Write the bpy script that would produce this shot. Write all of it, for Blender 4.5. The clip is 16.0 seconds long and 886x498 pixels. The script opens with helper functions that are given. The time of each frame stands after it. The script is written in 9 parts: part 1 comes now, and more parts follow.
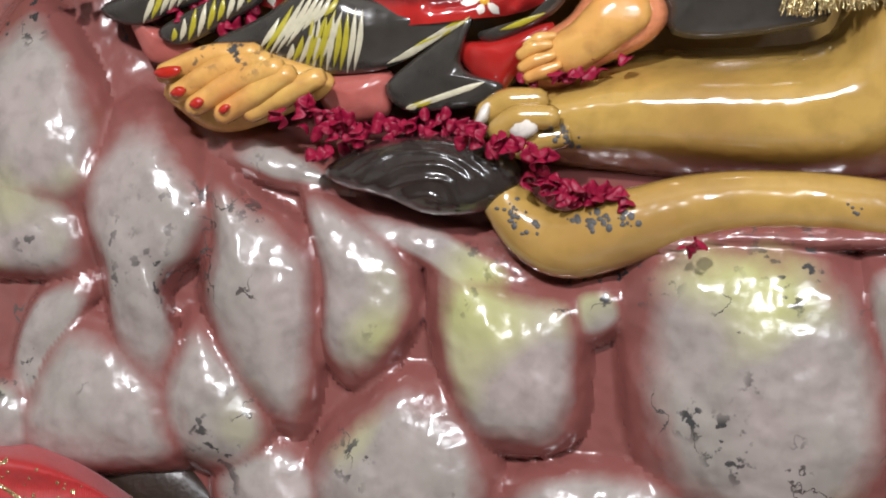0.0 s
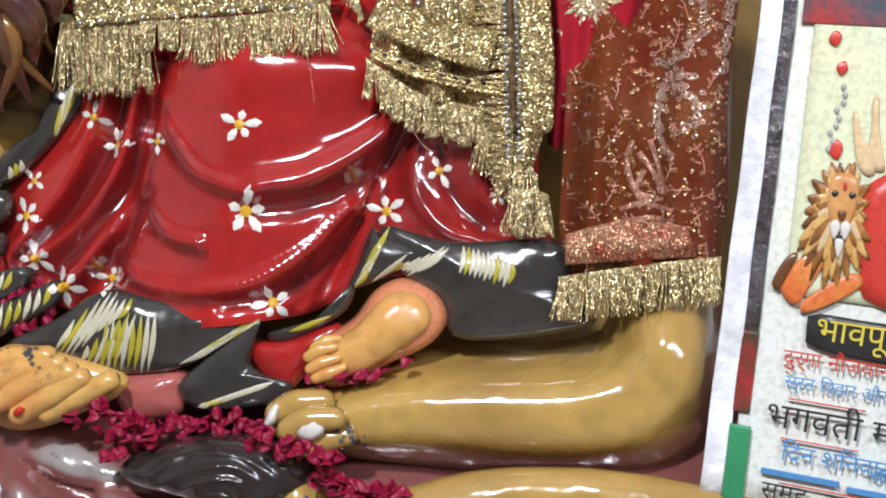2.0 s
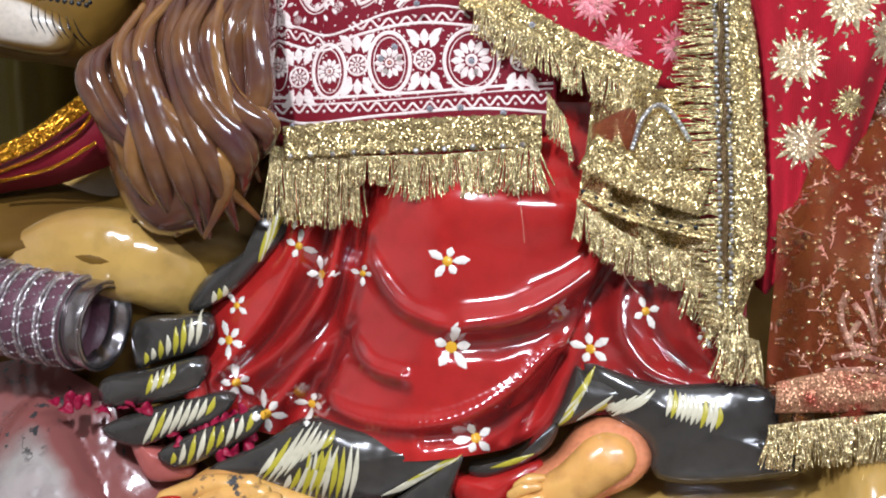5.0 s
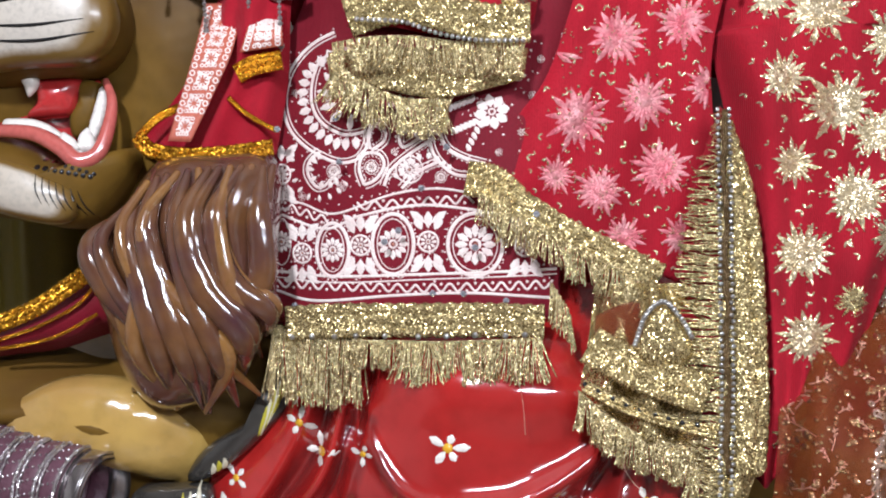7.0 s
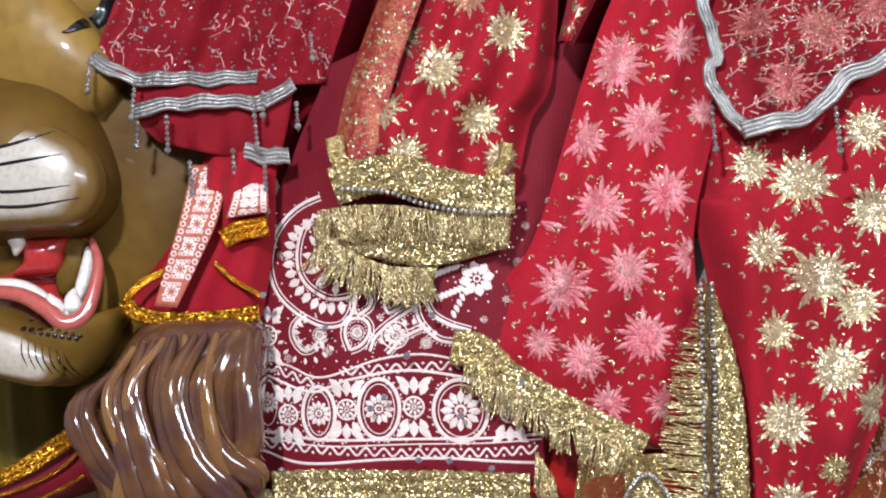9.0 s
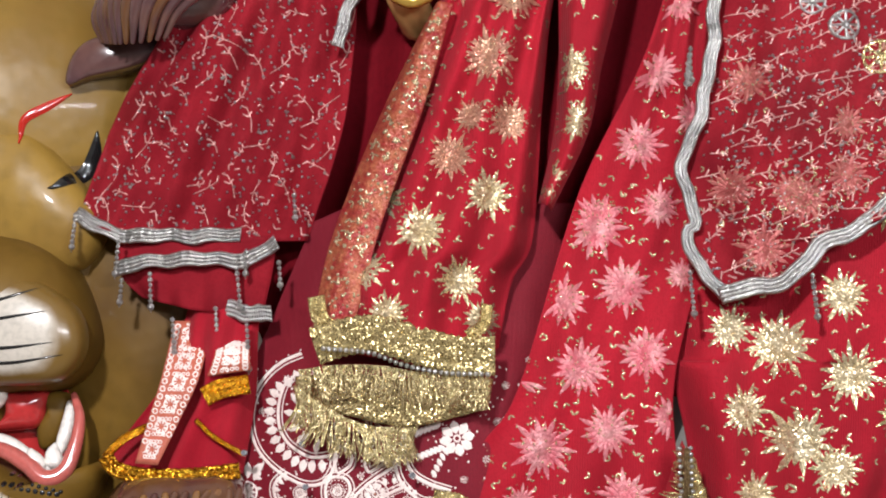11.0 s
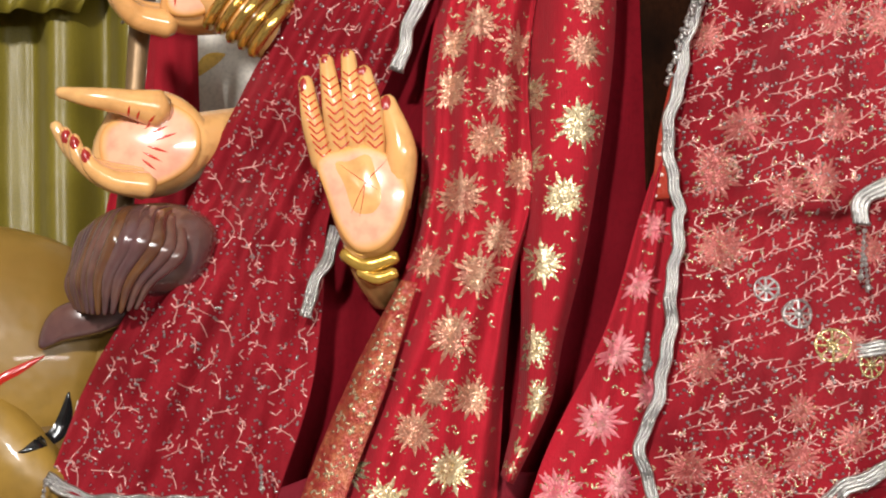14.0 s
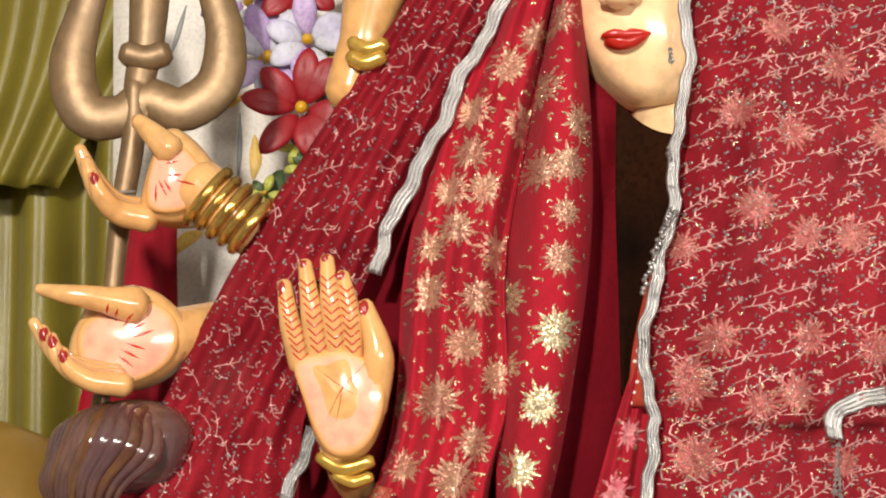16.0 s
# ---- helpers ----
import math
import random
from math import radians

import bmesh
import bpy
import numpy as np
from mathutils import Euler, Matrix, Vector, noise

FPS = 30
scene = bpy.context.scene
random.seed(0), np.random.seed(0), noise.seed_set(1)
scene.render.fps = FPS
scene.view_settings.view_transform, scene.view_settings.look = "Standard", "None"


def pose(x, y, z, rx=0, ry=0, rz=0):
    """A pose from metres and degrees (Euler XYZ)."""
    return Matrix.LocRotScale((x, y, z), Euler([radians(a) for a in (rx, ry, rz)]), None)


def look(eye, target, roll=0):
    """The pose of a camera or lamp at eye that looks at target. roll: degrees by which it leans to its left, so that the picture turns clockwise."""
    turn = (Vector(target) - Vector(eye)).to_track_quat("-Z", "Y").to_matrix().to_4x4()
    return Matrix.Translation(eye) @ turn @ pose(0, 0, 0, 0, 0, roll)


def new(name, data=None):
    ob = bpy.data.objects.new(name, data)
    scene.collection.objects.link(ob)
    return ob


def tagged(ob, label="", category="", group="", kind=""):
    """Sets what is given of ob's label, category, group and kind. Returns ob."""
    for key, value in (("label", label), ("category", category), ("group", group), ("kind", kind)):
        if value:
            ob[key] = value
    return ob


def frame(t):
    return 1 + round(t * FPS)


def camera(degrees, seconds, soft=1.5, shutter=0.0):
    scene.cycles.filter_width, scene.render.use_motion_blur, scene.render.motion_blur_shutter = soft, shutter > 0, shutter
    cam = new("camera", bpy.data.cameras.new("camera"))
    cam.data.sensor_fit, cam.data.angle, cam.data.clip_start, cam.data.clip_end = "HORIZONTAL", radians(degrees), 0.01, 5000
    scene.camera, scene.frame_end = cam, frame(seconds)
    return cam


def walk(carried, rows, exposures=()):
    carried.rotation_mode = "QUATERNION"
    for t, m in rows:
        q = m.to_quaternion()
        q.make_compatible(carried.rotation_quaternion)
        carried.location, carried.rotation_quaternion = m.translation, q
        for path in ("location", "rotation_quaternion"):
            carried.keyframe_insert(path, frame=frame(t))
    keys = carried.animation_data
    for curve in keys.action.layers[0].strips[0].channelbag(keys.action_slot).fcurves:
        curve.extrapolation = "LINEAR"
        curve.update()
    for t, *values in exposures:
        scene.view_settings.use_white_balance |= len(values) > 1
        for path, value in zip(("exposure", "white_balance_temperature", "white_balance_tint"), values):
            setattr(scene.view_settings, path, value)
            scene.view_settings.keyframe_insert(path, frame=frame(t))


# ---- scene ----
from mathutils.bvhtree import BVHTree

cam = camera(30.0, 16.0, soft=2.0)
PATH = [
    (0, (0.0753, -1.2915, 0.2221), (-0.0473, 0.6852, -0.0561), -1.60),
    (0.5, (0.0541, -1.3046, 0.2591), (0.0133, 0.6841, 0.05), -1.73),
    (1, (0.0587, -1.3131, 0.3025), (0.0776, 0.6805, 0.1427), -1.65),
    (1.5, (0.0823, -1.322, 0.2988), (0.1367, 0.6757, 0.2186), -1.97),
    (2, (0.1198, -1.3337, 0.3197), (0.1944, 0.6635, 0.2443), -2.01),
    (2.5, (0.1084, -1.3401, 0.3411), (0.1639, 0.6573, 0.2546), -2.30),
    (3, (0.0915, -1.3425, 0.3434), (0.1113, 0.6564, 0.2806), -2.26),
    (3.5, (0.0561, -1.3448, 0.3505), (0.061, 0.6544, 0.2939), -2.13),
    (4, (0.031, -1.3422, 0.363), (0.0227, 0.657, 0.3072), -1.79),
    (6.5, (0.0299, -1.3203, 0.5263), (-0.0079, 0.6786, 0.4729), 0.07),
    (7, (0.0311, -1.3246, 0.5583), (-0.0017, 0.6746, 0.5092), 0.02),
    (7.5, (0.035, -1.3273, 0.5943), (0.0037, 0.6718, 0.5404), -0.10),
    (8, (0.0285, -1.3273, 0.6121), (0.0085, 0.6723, 0.5799), -0.16),
    (8.5, (0.0313, -1.3277, 0.6517), (0.0119, 0.6717, 0.6083), -0.27),
    (9, (0.0265, -1.3301, 0.6809), (0.0188, 0.6696, 0.6449), -0.17),
    (11.5, (0.0381, -1.3473, 0.7611), (0.0445, 0.6509, 0.8468), 0.12),
    (12, (0.0488, -1.3573, 0.788), (0.0521, 0.6403, 0.8868), 0.09),
    (12.5, (0.0572, -1.362, 0.7947), (0.0612, 0.6328, 0.9381), 0.28),
    (13, (0.0551, -1.3682, 0.8302), (0.0661, 0.6261, 0.9794), 0.29),
    (13.5, (0.0515, -1.3729, 0.8545), (0.0695, 0.6201, 1.021), 0.33),
    (14, (0.0458, -1.3778, 0.8817), (0.0735, 0.6137, 1.0643), 0.36),
    (14.5, (0.0476, -1.3807, 0.8958), (0.0782, 0.6067, 1.1175), 0.57),
    (15, (0.0493, -1.3881, 0.9408), (0.0844, 0.5993, 1.1621), 0.61),
    (15.5, (0.0458, -1.3916, 0.9494), (0.0927, 0.5899, 1.2162), 0.70),
    (16, (0.0414, -1.396, 0.9612), (0.0999, 0.5791, 1.2705), 0.84),
]
walk(cam, [(t, look(eye, target, roll)) for t, eye, target, roll in PATH],
     [(0, 0.03, 6250, 10), (1.5, 0.0, 5950, 10), (2.2, -0.08, 5850, 10), (3, -0.08, 5800, 10), (3.5, 0.05, 5750, 10), (4, 0.12, 5750, 10), (6.5, 0.03, 5750, 10), (9, -0.08, 5800, 10), (11.5, -0.03, 6350, 10), (13.5, 0.0, 6700, 10), (16, -0.02, 7100, 10)])

# ---- light: a lamp high in front, a softer one from the side, and the lit hall ----
world = bpy.data.worlds.new("hall_light")
world.use_nodes = True
world.node_tree.nodes["Background"].inputs["Color"].default_value = (1.0, 0.95, 0.9, 1)
world.node_tree.nodes["Background"].inputs["Strength"].default_value = 0.3
scene.world = world


def lamp(name, eye, target, watts, size, colour):
    data = bpy.data.lights.new(name, "AREA")
    data.energy, data.color, data.shape, data.size, data.size_y = watts, colour, "RECTANGLE", size[0], size[1]
    ob = new(name, data)
    ob.matrix_world = look(eye, target)
    return ob


lamp("flood_lamp", (-0.55, -2.4, 1.85), (0.1, 0, 0.3), 84, (0.16, 0.16), (1.0, 0.97, 0.97))
lamp("tube_lamp", (0.9, -2.5, 1.3), (0.1, 0, 0.2), 40, (1.2, 0.12), (0.97, 0.98, 1.0))


# ---- materials ----
def mat(name, colour, rough=0.5, metal=0.0, coat=0.0, second=None, scale=8.0, bump=0.15, fine=220.0, glint=0.0,
        chips=None, cracks=None, stain=None, paint=None, alpha=1.0, sheen=0.0, weave=0.0, specular=0.5, dent=0.0):
    """A painted, woven or metal surface with broad and fine variation. paint: colour where the mesh's 'paint' attribute is 1;
    chips: colour of worn flecks; glint: facets turned at random, as in tinsel; dent: broad hand-moulded unevenness."""
    m = bpy.data.materials.new(name)
    m.use_nodes = True
    nt = m.node_tree
    n, l = nt.nodes, nt.links
    b = n["Principled BSDF"]
    co = n.new("ShaderNodeTexCoord").outputs["Object"]

    def noise_at(s, detail=4.0):
        x = n.new("ShaderNodeTexNoise")
        x.inputs["Scale"].default_value, x.inputs["Detail"].default_value = s, detail
        l.new(co, x.inputs["Vector"])
        return x.outputs["Fac"]

    def ramp(src, lo, hi):
        x = n.new("ShaderNodeMapRange")
        x.inputs["From Min"].default_value, x.inputs["From Max"].default_value = lo, hi
        l.new(src, x.inputs["Value"])
        return x.outputs["Result"]

    def mix(fac, a, c):
        x = n.new("ShaderNodeMix")
        x.data_type = "RGBA"
        for sock, v in ((x.inputs["Factor"], fac), (x.inputs["A"], a), (x.inputs["B"], c)):
            if isinstance(v, tuple):
                sock.default_value = (*v, 1)
            else:
                l.new(v, sock)
        return x.outputs["Result"]

    second = second or tuple(0.72 * c for c in colour)
    broad = noise_at(scale)
    out = mix(ramp(broad, 0.35, 0.7), colour, second)
    grain = noise_at(fine, 3.0)
    out = mix(ramp(grain, 0.45, 0.95), out, tuple(0.6 * c for c in colour))
    if stain:
        out = mix(ramp(noise_at(6.0, 2.0), 0.54, 0.68), out, stain)
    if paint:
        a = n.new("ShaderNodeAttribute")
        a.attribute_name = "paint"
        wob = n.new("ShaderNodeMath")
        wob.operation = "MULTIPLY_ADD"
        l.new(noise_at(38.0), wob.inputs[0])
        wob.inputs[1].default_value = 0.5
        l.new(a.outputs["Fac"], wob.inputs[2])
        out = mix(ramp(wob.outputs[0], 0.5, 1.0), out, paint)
    if chips:
        c1 = n.new("ShaderNodeMath")
        c1.operation = "MULTIPLY"
        l.new(ramp(noise_at(11.0, 2.0), 0.57, 0.66), c1.inputs[0])
        l.new(ramp(noise_at(105.0, 5.0), 0.57, 0.61), c1.inputs[1])
        out = mix(c1.outputs[0], out, chips)
    if cracks:
        line = n.new("ShaderNodeMath")
        line.operation, line.inputs[1].default_value, line.inputs[2].default_value = "COMPARE", 0.5, 0.0045
        l.new(noise_at(16.0, 7.0), line.inputs[0])
        c2 = n.new("ShaderNodeMath")
        c2.operation = "MULTIPLY"
        l.new(ramp(noise_at(13.0, 1.0), 0.6, 0.65), c2.inputs[0])
        l.new(line.outputs[0], c2.inputs[1])
        out = mix(c2.outputs[0], out, cracks)
    l.new(out, b.inputs["Base Color"])
    r = n.new("ShaderNodeMath")
    r.operation, r.use_clamp = "MULTIPLY_ADD", True
    l.new(noise_at(30.0), r.inputs[0])
    r.inputs[1].default_value, r.inputs[2].default_value = 0.3 * rough, 0.85 * rough
    l.new(r.outputs[0], b.inputs["Roughness"])
    b.inputs["Metallic"].default_value = metal
    b.inputs["Coat Weight"].default_value, b.inputs["Coat Roughness"].default_value = coat, 0.06
    b.inputs["Alpha"].default_value = alpha
    b.inputs["Sheen Weight"].default_value = sheen
    b.inputs["Specular IOR Level"].default_value = specular
    height = grain
    if weave:
        wv = n.new("ShaderNodeTexWave")
        wv.inputs["Scale"].default_value, wv.inputs["Distortion"].default_value = weave, 1.5
        l.new(co, wv.inputs["Vector"])
        height = wv.outputs["Fac"]
    bp = n.new("ShaderNodeBump")
    bp.inputs["Strength"].default_value, bp.inputs["Distance"].default_value = bump, 0.002
    l.new(height, bp.inputs["Height"])
    normal = bp.outputs["Normal"]
    if dent:
        wide = n.new("ShaderNodeBump")
        wide.inputs["Strength"].default_value, wide.inputs["Distance"].default_value = dent, 0.012
        l.new(noise_at(24.0, 2.0), wide.inputs["Height"])
        l.new(normal, wide.inputs["Normal"])
        normal = wide.outputs["Normal"]
    if glint:
        v = n.new("ShaderNodeTexVoronoi")
        v.inputs["Scale"].default_value = 1050.0
        l.new(co, v.inputs["Vector"])
        off = n.new("ShaderNodeVectorMath")
        off.operation = "MULTIPLY_ADD"
        l.new(v.outputs["Color"], off.inputs[0])
        off.inputs[1].default_value = (2 * glint,) * 3
        off.inputs[2].default_value = (-glint,) * 3
        add = n.new("ShaderNodeVectorMath")
        l.new(normal, add.inputs[0])
        l.new(off.outputs[0], add.inputs[1])
        nor = n.new("ShaderNodeVectorMath")
        nor.operation = "NORMALIZE"
        l.new(add.outputs[0], nor.inputs[0])
        normal = nor.outputs[0]
    l.new(normal, b.inputs["Normal"])
    return m


ROCK = mat("rock_paint", (0.23, 0.085, 0.08), 0.2, coat=0.8, second=(0.34, 0.18, 0.16), scale=9, bump=0.2, fine=90, dent=0.4, chips=(0.03, 0.03, 0.03))
BOULDER = mat("boulder_paint", (0.35, 0.295, 0.275), 0.24, coat=0.7, second=(0.27, 0.25, 0.22), scale=12, bump=0.25, fine=70, dent=0.55,
              chips=(0.04, 0.04, 0.04), cracks=(0.07, 0.06, 0.055), stain=(0.4, 0.4, 0.17), paint=(0.2, 0.068, 0.06))
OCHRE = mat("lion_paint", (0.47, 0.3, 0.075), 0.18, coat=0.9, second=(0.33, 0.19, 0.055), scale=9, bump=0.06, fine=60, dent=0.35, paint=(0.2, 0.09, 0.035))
# two darker ochres: the darkest for face and chest, the middle one for the brow
HEADOCHRE = mat("lion_dark_ochre", (0.15, 0.082, 0.012), 0.5, coat=0.05, second=(0.085, 0.042, 0.008), scale=9, bump=0.05, fine=60, dent=0.2, specular=0.15)
BROW = mat("lion_mid_ochre", (0.27, 0.16, 0.03), 0.4, coat=0.1, second=(0.18, 0.1, 0.02), scale=9, bump=0.05, fine=60, dent=0.25, specular=0.25)
MANE = mat("mane_paint", (0.13, 0.056, 0.02), 0.16, coat=0.9, second=(0.06, 0.022, 0.024), scale=26, bump=0.1, fine=80, dent=0.3)
EAR = mat("ear_paint", (0.12, 0.055, 0.04), 0.18, coat=0.8, second=(0.07, 0.035, 0.045), scale=20, bump=0.1, fine=80, dent=0.2)
TUFT = mat("tuft_paint", (0.03, 0.023, 0.02), 0.22, coat=0.6, scale=14, bump=0.3, fine=90, dent=0.5)
SKIN = mat("skin_paint", (0.66, 0.34, 0.12), 0.22, coat=0.5, second=(0.62, 0.36, 0.14), scale=9, bump=0.08, fine=70)
FOOTSKIN = mat("worn_skin_paint", (0.62, 0.29, 0.08), 0.26, coat=0.5, second=(0.6, 0.38, 0.1), scale=16, bump=0.15, fine=70, dent=0.4, chips=(0.05, 0.05, 0.05))
FACE = mat("face_paint", (0.85, 0.56, 0.3), 0.2, coat=0.5, second=(0.83, 0.52, 0.26), scale=9, bump=0.03, fine=70)
PALM = mat("palm_paint", (0.78, 0.36, 0.24), 0.2, coat=0.6, second=(0.8, 0.42, 0.27), scale=14, bump=0.05, fine=70, paint=(0.72, 0.36, 0.11))
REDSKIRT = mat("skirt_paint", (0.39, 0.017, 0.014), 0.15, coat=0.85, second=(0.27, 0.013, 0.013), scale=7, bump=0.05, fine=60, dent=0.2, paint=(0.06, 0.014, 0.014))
PINKPAD = mat("pink_paint", (0.45, 0.12, 0.1), 0.2, coat=0.6, scale=8, bump=0.1, fine=60)
HEM = mat("hem_paint", (0.034, 0.031, 0.027), 0.2, coat=0.8, second=(0.04, 0.036, 0.03), scale=9, bump=0.1, fine=60, dent=0.5)
YELLOW = mat("yellow_stroke", (0.46, 0.4, 0.03), 0.3, coat=0.3, bump=0.1)
CREAM = mat("cream_stroke", (0.62, 0.58, 0.42), 0.3, coat=0.3, bump=0.1)
WHITE = mat("white_paint", (0.78, 0.74, 0.68), 0.25, coat=0.4, second=(0.72, 0.66, 0.56), bump=0.06)
FLOWER_EYE = mat("flower_eye", (0.75, 0.4, 0.02), 0.3, coat=0.3)
REDPAINT = mat("nail_red", (0.5, 0.02, 0.01), 0.2, coat=0.6)
MOUTH = mat("mouth_red", (0.45, 0.03, 0.03), 0.18, coat=0.8, second=(0.35, 0.02, 0.02), bump=0.05)
LIP = mat("lip_pink", (0.48, 0.11, 0.09), 0.2, coat=0.7, bump=0.05)
MUZZLE = mat("muzzle_white", (0.52, 0.47, 0.4), 0.3, coat=0.3, second=(0.42, 0.35, 0.26), bump=0.06, paint=(0.15, 0.085, 0.018))
SALMON = mat("salmon_paint", (0.66, 0.24, 0.11), 0.2, coat=0.6, bump=0.06)
BLACK = mat("black_paint", (0.012, 0.012, 0.012), 0.2, coat=0.6)
GOLD = mat("gold_tinsel", (0.72, 0.58, 0.28), 0.24, metal=0.85, second=(0.42, 0.33, 0.15), scale=90, glint=0.66)
GOLDTHREAD = mat("gold_thread", (0.76, 0.63, 0.34), 0.25, metal=0.85, second=(0.42, 0.33, 0.15), scale=150, glint=0.58)
STARGOLD = mat("star_gold", (0.84, 0.72, 0.48), 0.26, metal=0.7, second=(0.6, 0.46, 0.25), scale=110, glint=0.5)
COPPER = mat("copper_thread", (0.62, 0.36, 0.24), 0.35, metal=0.55, second=(0.5, 0.2, 0.15), scale=60, glint=0.6)
PINKTHREAD = mat("pink_thread", (0.54, 0.1, 0.13), 0.45, metal=0.2, second=(0.64, 0.3, 0.3), scale=70, glint=0.35)
FADED = mat("faded_thread", (0.4, 0.12, 0.1), 0.45, metal=0.3, second=(0.34, 0.06, 0.06), scale=60, glint=0.4)
SILVER = mat("silver_ribbon", (0.46, 0.45, 0.43), 0.3, metal=0.9, second=(0.32, 0.31, 0.3), scale=60, bump=0.5, fine=500, glint=0.2)
SILVERTHREAD = mat("silver_thread", (0.66, 0.38, 0.34), 0.36, metal=0.5, second=(0.6, 0.3, 0.27), scale=70, glint=0.6)
CHUNRI = mat("red_chunri", (0.39, 0.011, 0.024), 0.65, second=(0.24, 0.007, 0.015), scale=11, bump=0.35, fine=600, sheen=0.03, weave=260, specular=0.1)
MAROON = mat("maroon_cloth", (0.18, 0.005, 0.014), 0.65, second=(0.13, 0.004, 0.013), scale=6, bump=0.25, fine=600, sheen=0.03, weave=300, specular=0.2)
NET = mat("net_veil", (0.29, 0.013, 0.022), 0.75, second=(0.17, 0.008, 0.014), scale=18, bump=0.3, fine=500, weave=340, specular=0.07, alpha=0.86)
PRINT = mat("print_white", (0.84, 0.74, 0.68), 0.6, second=(0.68, 0.54, 0.5), scale=60, bump=0.3, fine=600, specular=0.2)
ORANGENET = mat("orange_net", (0.17, 0.018, 0.008), 0.6, second=(0.25, 0.07, 0.015), scale=18, bump=0.3, fine=500, weave=340, alpha=0.55, specular=0.2)
CURTAIN = mat("olive_curtain", (0.23, 0.185, 0.022), 0.38, second=(0.17, 0.135, 0.015), scale=5, bump=0.2, fine=500, sheen=0.02, weave=260)
BOARD = mat("white_board", (0.72, 0.68, 0.6), 0.5, second=(0.66, 0.6, 0.5), scale=5, bump=0.05)
BRONZE = mat("bronze", (0.24, 0.15, 0.07), 0.45, metal=0.5, second=(0.2, 0.13, 0.07), scale=14, bump=0.2, fine=90)
PETAL = mat("rose_petal", (0.27, 0.005, 0.036), 0.45, second=(0.18, 0.004, 0.022), scale=60, bump=0.2, fine=300, specular=0.3)
BANGLE = mat("purple_velvet", (0.09, 0.035, 0.05), 0.4, second=(0.13, 0.06, 0.08), scale=20, bump=0.3, fine=300)
# pale tone of the added walls, set for bounced light
WALL = mat("bounce_wall", (0.62, 0.59, 0.55), 0.7, scale=3, bump=0.1)
FLOOR = mat("hall_floor", (0.2, 0.16, 0.13), 0.4, scale=3, bump=0.1)


# ---- geometry ----
def spline(pts, n):
    """n places at even steps along a smooth line through pts."""
    p = np.asarray(pts, float)
    if len(p) == 2:
        return p[0] + np.linspace(0, 1, n)[:, None] * (p[1] - p[0])
    q = np.vstack([2 * p[0] - p[1], p, 2 * p[-1] - p[-2]])
    s = np.linspace(0, 1, 14)[:-1, None]
    fine = [0.5 * (2 * b + (c - a) * s + (2 * a - 5 * b + 4 * c - d) * s**2 + (3 * b - a - 3 * c + d) * s**3)
            for a, b, c, d in zip(q, q[1:], q[2:], q[3:])]
    fine = np.vstack([*fine, p[-1:]])
    run = np.r_[0, np.cumsum(np.linalg.norm(np.diff(fine, axis=0), axis=1))]
    at = np.linspace(0, run[-1], n)
    return np.stack([np.interp(at, run, c) for c in fine.T], 1)


def closed(pts, n):
    """n places round a smooth closed line through pts."""
    p = np.asarray(pts, float)
    s = np.linspace(0, 1, 12)[:-1, None]
    q = [np.roll(p, k, axis=0) for k in (1, 0, -1, -2)]
    fine = [0.5 * (2 * b + (c - a) * s + (2 * a - 5 * b + 4 * c - d) * s**2 + (3 * b - a - 3 * c + d) * s**3) for a, b, c, d in zip(*q)]
    fine = np.vstack([*fine, p[:1]])
    run = np.r_[0, np.cumsum(np.linalg.norm(np.diff(fine, axis=0), axis=1))]
    at = np.linspace(0, run[-1], n + 1)[:-1]
    return np.stack([np.interp(at, run, c) for c in fine.T], 1)


